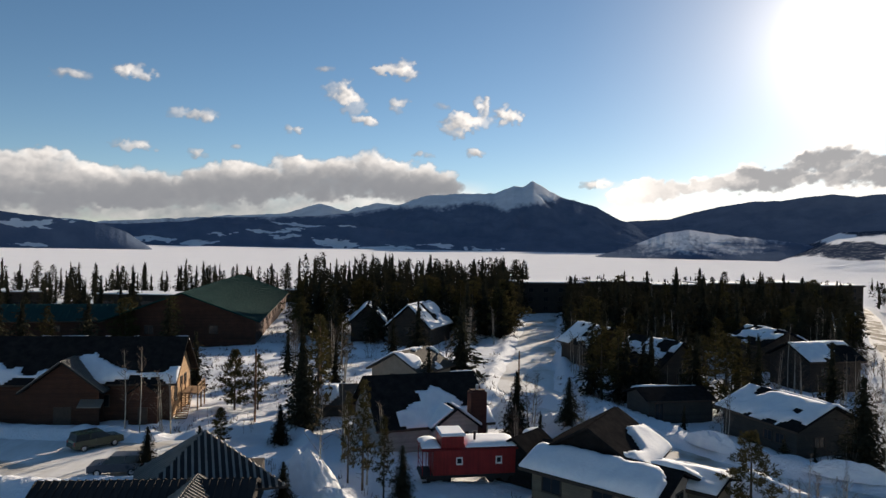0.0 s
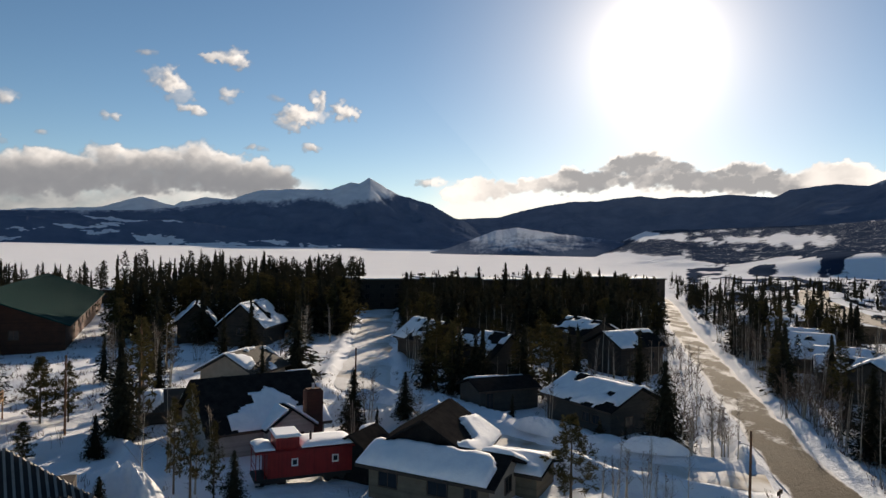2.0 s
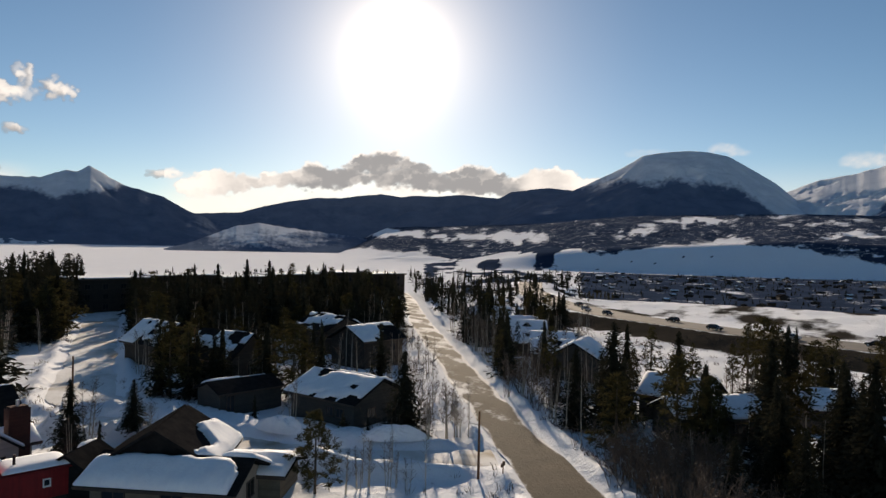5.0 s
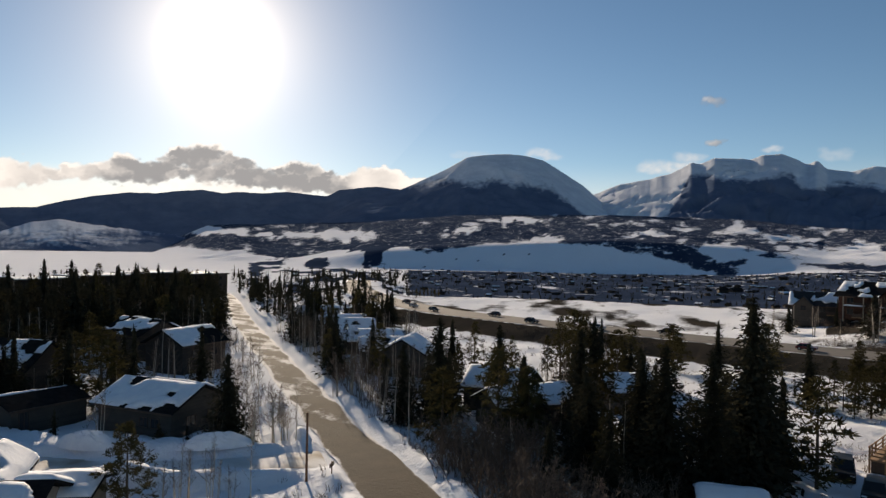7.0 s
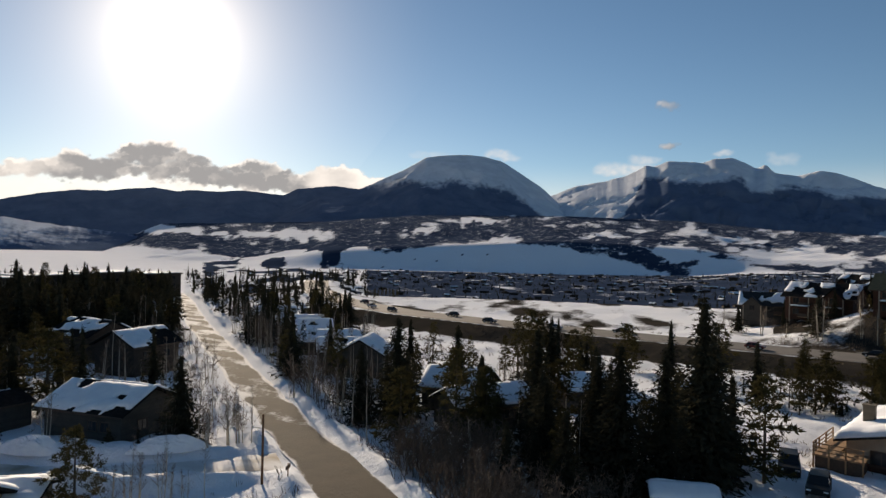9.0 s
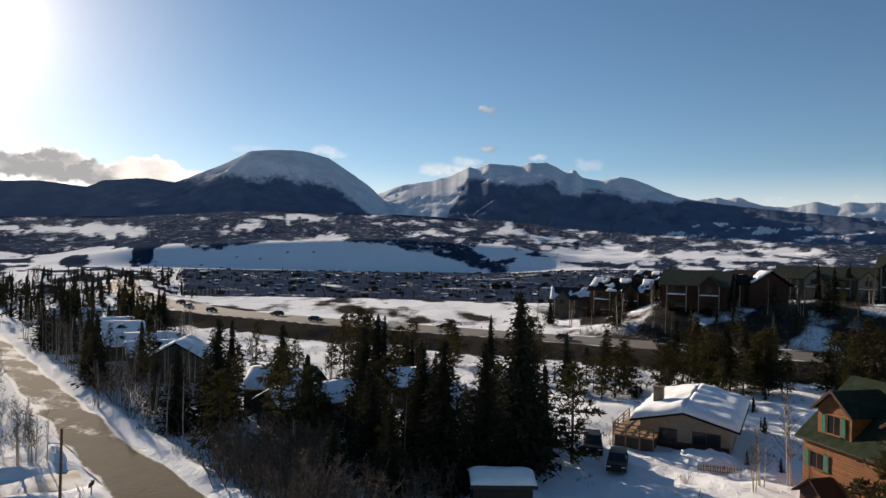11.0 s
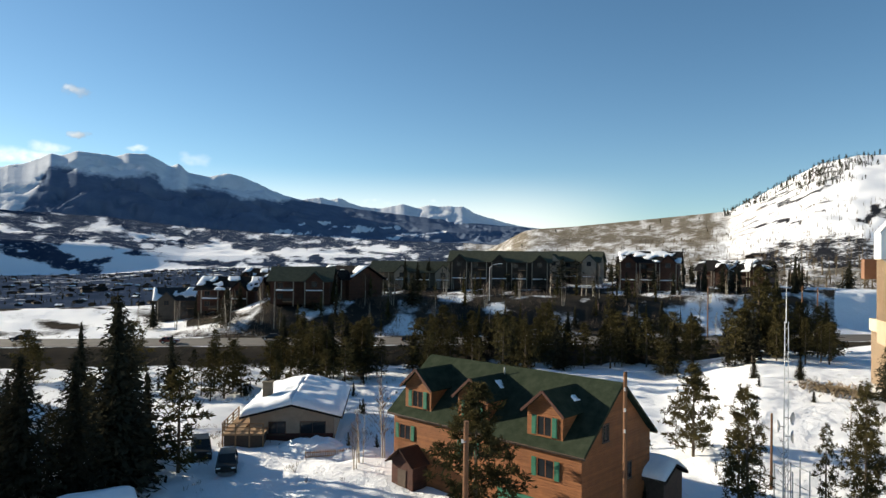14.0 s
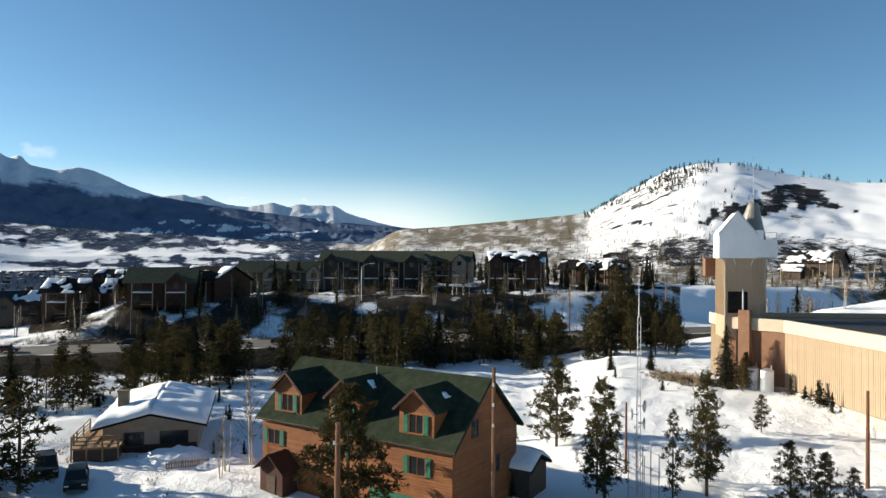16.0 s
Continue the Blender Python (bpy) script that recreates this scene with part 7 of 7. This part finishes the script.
scatter(42, 114, 140, 150, 262, ["aspen", "aspen", "willow", "spruce"], 6, 11)


def woods(name, label, spots, rng, tufts=5, whorls=9, per=5, material=None, size=1.2, wide=1.0):
    """Distant trees, too many to count, as one mesh; spots: x, y, z, height."""
    forms = []
    for i in range(5):
        g = np.random.default_rng(300 + i)
        forms.append(crown_quads(g, 10, 1.5 + 0.25 * i, 0.6, whorls, per, tufts, size=size, ragged=0.6, power=0.8) if i < 3 else pine_quads(g, 10, 1.7, 1.5, whorls * 3, 1, per + 2, size * 0.8, 0.16))
    out = []
    for x, y, z, h in spots:
        f = forms[int(rng.integers(5))]
        a, s = rng.uniform(0, 6.28), h / 10
        c, d = math.cos(a), math.sin(a)
        w = s * rng.uniform(0.8, 1.3) * wide
        q = np.stack([(f[..., 0] * c - f[..., 1] * d) * w + x, (f[..., 0] * d + f[..., 1] * c) * w + y, f[..., 2] * s + z], -1)
        out.append(q)
    return tagged(new(name, quads_mesh(name, np.concatenate(out), material or NEEDLES)), label, "woods", kind="stuff")


def spots(rng, count, a0, a1, r0, r1, h0, h1, keep=None, power=2):
    out = []
    for _ in range(count * 5):
        if len(out) >= count:
            break
        a, r = rng.uniform(a0, a1), rng.uniform(r0 ** power, r1 ** power) ** (1 / power)
        x, y = (float(q) for q in polar(a, r))
        if r < 330 and blocked(x, y):
            continue
        if keep and not keep(x, y):
            continue
        out.append((x, y, rng.uniform(h0, h1)))
    zz = land(np.array([p[0] for p in out]), np.array([p[1] for p in out]))
    return [(x, y, z - 0.3, h) for (x, y, h), z in zip(out, zz)]


g = np.random.default_rng(11)
near_woods = spots(g, 300, -14, 9, 150, 296, 7, 15.5, in_woods) + spots(g, 420, 9, 31.5, 150, 285, 5, 11.3, in_woods) + spots(g, 60, -14, 9, 200, 296, 12, 17) + spots(g, 46, 6.5, 13, 192, 210, 6, 9.5) + spots(g, 130, 9, 29, 150, 206, 8, 12.5) + spots(g, 130, -34, -13, 170, 305, 7, 13) + spots(g, 105, 32.5, 43, 115, 300, 5, 10)
woods("pine_woods", "dense dark pine woods between the houses and the lake", near_woods, g, 5, 17, 7, size=1.0)
town_trees = spots(g, 1500, 44, 84, 320, 765, 1.0, 2.8) + spots(g, 60, 41, 45, 330, 765, 1.2, 3.0) + spots(g, 130, 32, 46, 300, 600, 4, 8) + spots(g, 260, 76, 126, 205, 330, 5, 9)
woods("town_trees", "scattered dark trees among the town's roofs", town_trees, g, 4, 6, 4, size=1.5, wide=2.5)


def hill_keep(x, y):
    return fbm(np.array([x / 70]), np.array([y / 70]), 3, 55)[0] > 0.52


far_trees = spots(g, 380, 120.5, 130.5, 800, 905, 2.5, 6) + spots(g, 190, 125.5, 130.3, 690, 830, 2.5, 6, hill_keep) + spots(g, 34, 130, 143, 870, 908, 4, 7.5) + spots(g, 12, 126, 136, 560, 860, 3, 6) + spots(g, 30, 104, 122, 300, 800, 2.5, 5)
woods("hill_trees", "small dark conifers dotted over far hillsides", far_trees, g, 4, 8, 5, size=2.4)

scrub_spots = spots(g, 700, 104, 131, 270, 640, 1.6, 3.6, lambda x, y: fbm(np.array([x / 60]), np.array([y / 60]), 3, 58)[0] > 0.44) + spots(g, 160, 124, 142, 250, 360, 3, 6)
woods("hillside_scrub", "tan leafless scrub on the lower hillside", scrub_spots, g, 3, 4, 4, BRUSH, size=2.6)

terrace_trees = spots(g, 60, 84, 118, 152, 200, 4, 7)
woods("terrace_pines", "olive pines on the slope below the condominiums", terrace_trees, g, 5, 12, 6, PINE, size=1.1)


def dry_grass(x0, y0, a, b, count, seed):
    """Tufts of dead grass on a bare patch."""
    g_, q_ = np.random.default_rng(seed), []
    for _ in range(count):
        u, w = g_.normal(0, 0.3), g_.normal(0, 0.3)
        x, y = x0 + a * u, y0 + b * w
        c = np.array([x, y, land_at(x, y) - 0.05])
        for _ in range(5):
            d = np.array([g_.normal(0, 0.25), g_.normal(0, 0.25), g_.uniform(0.25, 0.6)])
            s_ = np.cross(d, [0.3, 0.8, 0]) * 0.25
            q_.append([c - s_, c + s_, c + d + s_ * 0.2, c + d - s_ * 0.2])
    tagged(new("dry_grass", quads_mesh("dry_grass", np.array(q_, float), BRUSH)), "tan dead grass on a bare patch by the hall", "grass", kind="stuff")


dry_grass(79.5, -62.8, 9, 5, 420, 71)


def brush(name, label, count, a0, a1, r0, r1, material, seed, tall=(0.3, 0.9)):
    """Dead stalks and twigs in clumps, too many to count."""
    g_, q_ = np.random.default_rng(seed), []
    a_, r_ = g_.uniform(a0, a1, count * 4), np.sqrt(g_.uniform(r0 * r0, r1 * r1, count * 4))
    x_, y_ = polar(a_, r_)
    ok = fbm(x_ / 9, y_ / 9, 3, seed) + 0.25 * g_.random(count * 4) > 0.66
    for pts, w in ((STREET, 4.2), (LANE, 4.6), (DRIVE, 4.0), (YARD, 7.0), (HIGHWAY_LINE, 8.5)):
        ok &= to_line(x_, y_, pts)[0] > w
    for fx_, fy_, fr__ in SOLID:
        ok &= np.hypot(x_ - fx_, y_ - fy_) > fr__ * 0.8
    x_, y_ = x_[ok][:count], y_[ok][:count]
    z_ = land(x_, y_)
    for x, y, z in zip(x_, y_, z_):
        h = g_.uniform(*tall)
        for _ in range(7):
            d = np.array([g_.normal(0, 0.35), g_.normal(0, 0.35), g_.uniform(0.6, 1.1)]) * h
            c = np.array([x + g_.normal(0, 0.2), y + g_.normal(0, 0.2), z - 0.1])
            s_ = np.cross(d, g_.normal(0, 1, 3))
            s_ *= 0.03 / (np.linalg.norm(s_) + 1e-6)
            q_.append([c - s_, c + s_, c + d + s_ * 0.3, c + d - s_ * 0.3])
    tagged(new(name, quads_mesh(name, np.array(q_, float), material)), label, "brush", kind="stuff")


brush("dead_brush", "dead brown stalks and twigs poking out of the snow", 4200, -34, 68, 50, 170, TWIG, 811)
brush("terrace_brush", "dead brown brush on the bank below the condominiums", 2600, 78, 126, 152, 235, TWIG, 813, (0.5, 1.5))
brush("roadside_brush", "tan dead brush on the snowy slopes by the highway", 1500, 64, 104, 60, 175, BRUSH, 812, (0.25, 0.7))

# ---------------------------------------------------------------- the valley town
def far_house(seed):
    g_ = np.random.default_rng(seed)
    L_, W_, he_ = g_.uniform(7, 12), g_.uniform(6, 8.5), g_.uniform(2.6, 4.5)
    hr_ = he_ + g_.uniform(1.2, 2.6)
    h = thing("town_house", "dark town house with a snowy roof in the valley", "house", group="houses of the valley town")
    part("body", Shape().prism([(-W_ / 2, -2), (W_ / 2, -2), (W_ / 2, he_), (0, hr_), (-W_ / 2, he_)], L_), DARK_SIDING if seed % 3 else GREY_SIDING, h, m=pose(L_ / 2, 0, 0, 0, 0, 90))
    for s in (-1, 1):
        an = math.degrees(math.atan2(hr_ - he_, W_ / 2))
        rl = math.hypot(hr_ - he_, W_ / 2) + 0.6
        part("roof", Shape().box(-L_ / 2 - 0.6, L_ / 2 + 0.6, 0, rl, 0, 0.35, bevel=0.05), SNOW if seed % 3 == 0 else SHINGLE, h,
             m=pose(0, s * (W_ / 2 + 0.5), he_ - 0.25, 0, 0, 0 if s < 0 else 180) @ pose(0, 0, 0, an, 0, 0))
    for i in range(3):
        part("window", Shape().box(-0.7, 0.7, -0.04, 0.04, -0.6, 0.6), GLASS, h, m=pose(-L_ / 3 + i * L_ / 3, -W_ / 2 - 0.02, he_ - 1.4))
    return h


FAR = [far_house(500 + i) for i in range(6)]
g = np.random.default_rng(21)
town_spots = spots(g, 262, 44, 84, 335, 770, 0, 1) + spots(g, 14, 100, 124, 270, 430, 0, 1) + spots(g, 8, 36, 44, 420, 700, 0, 1)
for i, (x, y, z, _) in enumerate(town_spots):
    m = pose(x, y, z + 0.2, 0, 0, float(g.uniform(0, 180))) @ Matrix.Diagonal((*(Vector((1, 1, 0.8)) * (0.62 if i < 262 else 1.0)), 1))
    if i < 6:
        FAR[i].matrix_basis = m
    else:
        copy_thing(FAR[i % 6], m)


# ---------------------------------------------------------------- vehicles
def car(name, label, m, paint, L=4.6, W=1.85, H=1.55, van=False, group=""):
    c = thing(name, label, "car", m, group)
    k = 0.38 if not van else 0.45
    prof = [(-L / 2, 0.35), (L / 2, 0.35), (L / 2, H * 0.5), (L / 2 - 0.15, H * 0.56), (L * 0.22, H * 0.62), (-L / 2 + 0.1, H * 0.62), (-L / 2, H * 0.5)]
    b = Shape().prism(prof, W)
    part("body", b, paint, c, m=pose(0, -W / 2, 0))
    roof0, roof1 = (-L * 0.44, L * 0.08) if van else (-L * 0.33, L * 0.05)
    part("cabin", Shape().add([(-L * 0.47, -W / 2 + 0.06, H * 0.62), (L * 0.24, -W / 2 + 0.06, H * 0.62), (L * 0.24, W / 2 - 0.06, H * 0.62), (-L * 0.47, W / 2 - 0.06, H * 0.62),
                               (roof0, -W / 2 + 0.2, H * 0.97), (roof1, -W / 2 + 0.2, H * 0.97), (roof1, W / 2 - 0.2, H * 0.97), (roof0, W / 2 - 0.2, H * 0.97)],
                              [(4, 5, 6, 7), (0, 1, 5, 4), (1, 2, 6, 5), (2, 3, 7, 6), (3, 0, 4, 7)]), GLASS, c, "dark glazed cabin")
    part("roof", Shape().box(roof0, roof1, -W / 2 + 0.18, W / 2 - 0.18, H * 0.95, H, bevel=0.02), paint, c)
    for s in (-1, 1):
        for x in (-L * 0.31, L * 0.31):
            w = part("wheel", Shape().tube((x, s * (W / 2 - 0.2), 0.33), (x, s * (W / 2 + 0.01), 0.33), 0.33, n=14), TYRE, c)
            part("rim", Shape().tube((x, s * (W / 2), 0.33), (x, s * (W / 2 + 0.025), 0.33), 0.2, n=10), STEEL, w)
        part("headlight", Shape().box(L / 2 - 0.06, L / 2 + 0.01, s * W * 0.36 - 0.18, s * W * 0.36 + 0.18, H * 0.42, H * 0.5), WHITE_PANEL, c)
        part("tail_light", Shape().box(-L / 2 - 0.01, -L / 2 + 0.06, s * W * 0.4 - 0.1, s * W * 0.4 + 0.1, H * 0.42, H * 0.58), LAMP_RED, c)
        for x0, x1 in ((roof0, (roof0 + roof1) / 2 - 0.05),):
            part("pillar", Shape().box((roof0 + roof1) / 2 - 0.05, (roof0 + roof1) / 2 + 0.05, s * (W / 2 - 0.13) - 0.06, s * (W / 2 - 0.13) + 0.06, H * 0.6, H * 0.96), paint, c)
    return c


car("parked_suv", "dark green sport utility vehicle parked in the snowy yard", pose(-33.2, 66.4, 0.05, 0, 0, 50), CAR_GREEN, 4.6, 1.85, 1.7, True)
car("parked_minivan", "slate grey minivan parked in the snowy yard", pose(-27.6, 59.0, 0.05, 0, 0, 190), CAR_SLATE, 4.4, 1.85, 1.7, True)
car("parked_jeep", "black jeep parked beside the deck", pose(70.8, 13.4, land_at(70.8, 13.4), 0, 0, 192), CAR_DARK, 4.3, 1.85, 1.8, True)
car("parked_pickup", "dark vehicle parked below the deck", pose(66.2, 10.2, land_at(66.2, 10.2), 0, 0, 186), CAR_DARK, 4.2, 1.8, 1.5, True)
hw = [Vector(p) for p in HIGHWAY_LINE]
proto = {}
for i, (seg, f, side, paint) in enumerate([(1, 0.12, -1, CAR_DARK), (1, 0.38, -1, CAR_DARK), (1, 0.62, 1, CAR_DARK), (1, 0.78, -1, CAR_RED), (2, 0.1, 1, CAR_DARK), (2, 0.55, -1, CAR_SILVER), (3, 0.1, -1, CAR_DARK), (3, 0.55, 1, CAR_DARK), (4, 0.05, -1, CAR_DARK), (4, 0.35, -1, CAR_SILVER), (4, 0.7, 1, CAR_DARK), (5, 0.1, -1, CAR_DARK), (5, 0.3, 1, CAR_DARK), (5, 0.6, -1, CAR_SILVER), (0, 0.8, 1, CAR_DARK), (0, 0.5, -1, CAR_DARK)]):
    a, b = hw[seg], hw[seg + 1]
    d = (b - a).normalized()
    p = a.lerp(b, f) + Vector((d.y, -d.x)) * 2.4 * side
    m = pose(p.x, p.y, float(land(np.array([p.x]), np.array([p.y]), False)[0]) + 0.1, 0, 0, math.degrees(math.atan2(d.y, d.x)) + (180 if side < 0 else 0))
    if paint.name in proto:
        copy_thing(proto[paint.name], m)
    else:
        proto[paint.name] = car("highway_car", {"black_car_paint": "dark car", "red_car_paint": "red car", "silver_car_paint": "silver car"}[paint.name] + " on the grey highway", m, paint, 3.6, 1.6, 1.3, group="cars on the highway")


# ---------------------------------------------------------------- poles, lamps and masts
def pole(x, y, h, arms=0, lean=0.0, name="utility_pole", label="brown wooden utility pole", mat_=POLE_WOOD, r=0.17):
    t = thing(name, label, "utility pole", pose(x, y, land_at(x, y), 0, lean, 0), "utility poles")
    part("shaft", Shape().tube((0, 0, -0.8), (0, 0, h), r, r * 0.72, 10), mat_, t)
    for i in range(arms):
        part("bracket", Shape().tube((0, 0, h - 1.2 - i * 1.3), (-0.75, 0.35, h - 1.0 - i * 1.3), 0.04, n=6).tube((-0.75, 0.35, h - 1.05 - i * 1.3), (-0.75, 0.35, h - 0.85 - i * 1.3), 0.07, n=6), STEEL, t, "steel bracket with an insulator")
    return t


pole(41.3, -17.9, 12.6, 3, lean=0.8)
pole(39.3, -7.3, 10.4, 1, r=0.2)
pole(36.8, 47.2, 5.9, 1, r=0.12)
pole(43.3, -53.0, 8.2, 0)
pole(53.6, -36.2, 6.4, 0, r=0.12)
pole(-20.3, 75.5, 8.5, 0, r=0.12)
pole(-15.2, 86, 11, 1)
pole(9.0, 79, 8, 1, r=0.12)
pole(24.5, 92, 9, 0, r=0.1)
for i, (az_, r_, h_) in enumerate([(119.5, 170, 12), (126, 165, 13), (127, 180, 12)]):
    x, y = polar(az_, r_)
    pole(float(x), float(y), h_, 1)
sg = thing("street_sign", "small dark sign board on two posts beside the street", "sign", pose(37.9, 45.2, 0.2, 0, 0, 30))
part("post", Shape().tube((0, 0, -0.5), (0, 0, 1.7), 0.05, n=6), POLE_WOOD, sg)
part("board", Shape().box(-0.5, 0.5, -0.03, 0.03, 1.25, 1.6), TRIM, sg)
lx, ly = (float(q) for q in polar(102.3, 186))
sl_ = thing("street_lamp", "tall grey street lamp with one curved arm", "street lamp", pose(lx, ly, land_at(lx, ly), 0, 0, 0))
part("post", Shape().tube((0, 0, -0.5), (0, 0, 9.0), 0.14, 0.09, 10), STEEL, sl_)
part("arm", Shape().tube((0, 0, 8.9), (-0.3, -1.0, 9.8), 0.07, n=8).tube((-0.3, -1.0, 9.8), (-0.8, -2.4, 10.1), 0.07, n=8), STEEL, sl_)
part("lamp_head", Shape().box(-1.05, -0.65, -3.2, -2.2, 10.0, 10.2, bevel=0.05), WHITE_PANEL, sl_)

# lattice mast with dishes
ms = thing("radio_mast", "slim grey lattice mast with two small dishes", "mast", pose(47.5, -33.2, land_at(47.5, -33.2), 0, 0, 0))
for k in range(3):
    a = k * 2.094
    part("leg", Shape().tube((0.22 * math.cos(a), 0.22 * math.sin(a), -0.5), (0.16 * math.cos(a), 0.16 * math.sin(a), 15.5), 0.03, n=5), STEEL, ms)
for i in range(38):
    z = i * 0.4
    a, b = (i % 3) * 2.094, (i % 3 + 1) * 2.094
    part("brace", Shape().tube((0.2 * math.cos(a), 0.2 * math.sin(a), z), (0.2 * math.cos(b), 0.2 * math.sin(b), z + 0.4), 0.016, n=4), STEEL, ms)
for px_ in (-1.1, 0.0, 1.1):
    for py_ in (-0.7, 0.7):
        part("frame_post", Shape().tube((px_ + 0.5, py_ - 0.9, -0.5), (px_ + 0.5, py_ - 0.9, 5.2 - 0.7 * abs(px_)), 0.045, n=6), STEEL, ms)
for z in (1.3, 2.9, 4.3):
    part("frame_rail", Shape().tube((-0.65, -0.2, z), (1.65, -0.2, z), 0.03, n=5).tube((-0.65, -1.6, z), (1.65, -1.6, z), 0.03, n=5), STEEL, ms)
part("whip", Shape().tube((0, 0, 15.4), (0, 0, 18.5), 0.035, 0.02, n=6), WHITE_PANEL, ms)
for z, a in ((8.3, 130), (7.6, 330), (6.9, 150)):
    dish = Shape()
    rings = [(0.0, 0.0), (0.25, 0.03), (0.42, 0.10), (0.5, 0.17)]
    for (r0, h0), (r1, h1) in zip(rings[:-1], rings[1:]):
        for i in range(14):
            p0, p1 = 6.2832 * i / 14, 6.2832 * (i + 1) / 14
            dish.add([(r0 * math.cos(p0), h0 + 0.35, r0 * math.sin(p0)), (r1 * math.cos(p0), h1 + 0.35, r1 * math.sin(p0)), (r1 * math.cos(p1), h1 + 0.35, r1 * math.sin(p1)), (r0 * math.cos(p1), h0 + 0.35, r0 * math.sin(p1))], [(0, 1, 2, 3)])
    dish.tube((0, 0, 0), (0, 0.36, 0), 0.05, n=6)
    part("dish", dish, STEEL, ms, "round grey dish", m=pose(0, 0, z, 0, 0, a))


# picket fence and log rail near the deck
fc = thing("picket_fence", "low weathered picket fence in the snow", "fence", pose(69.9, 0.6, land_at(69.9, 0.6), 0, 0, -84))
one = Shape().box(-0.045, 0.045, -0.012, 0.012, -0.3, 0.78).add([(-0.045, -0.012, 0.78), (0.045, -0.012, 0.78), (0.045, 0.012, 0.78), (-0.045, 0.012, 0.78), (0, 0, 0.86)], [(0, 1, 4), (1, 2, 4), (2, 3, 4), (3, 0, 4)]).mesh("picket", WOOD)
for i in range(26):
    part("picket", one, None, fc, m=pose(-2.6 + i * 0.21, 0, 0, 0, (i * 37 % 7 - 3) * 1.2, 0))
for z in (0.2, 0.6):
    part("rail", Shape().box(-2.75, 2.8, 0.013, 0.05, z - 0.04, z + 0.04), WOOD, fc)
lr = thing("log_rail", "dark log barrier beside the parked jeep", "barrier", pose(74.4, 16.2, land_at(74.4, 16.2), 0, 0, -61))
part("log", Shape().tube((-1.7, 0, 0.55), (1.7, 0, 0.5), 0.14, 0.12, 9), BARK, lr)
for x in (-1.5, 1.5):
    part("post", Shape().tube((x, 0, -0.4), (x, 0, 0.75), 0.13, 0.12, 8), BARK, lr)
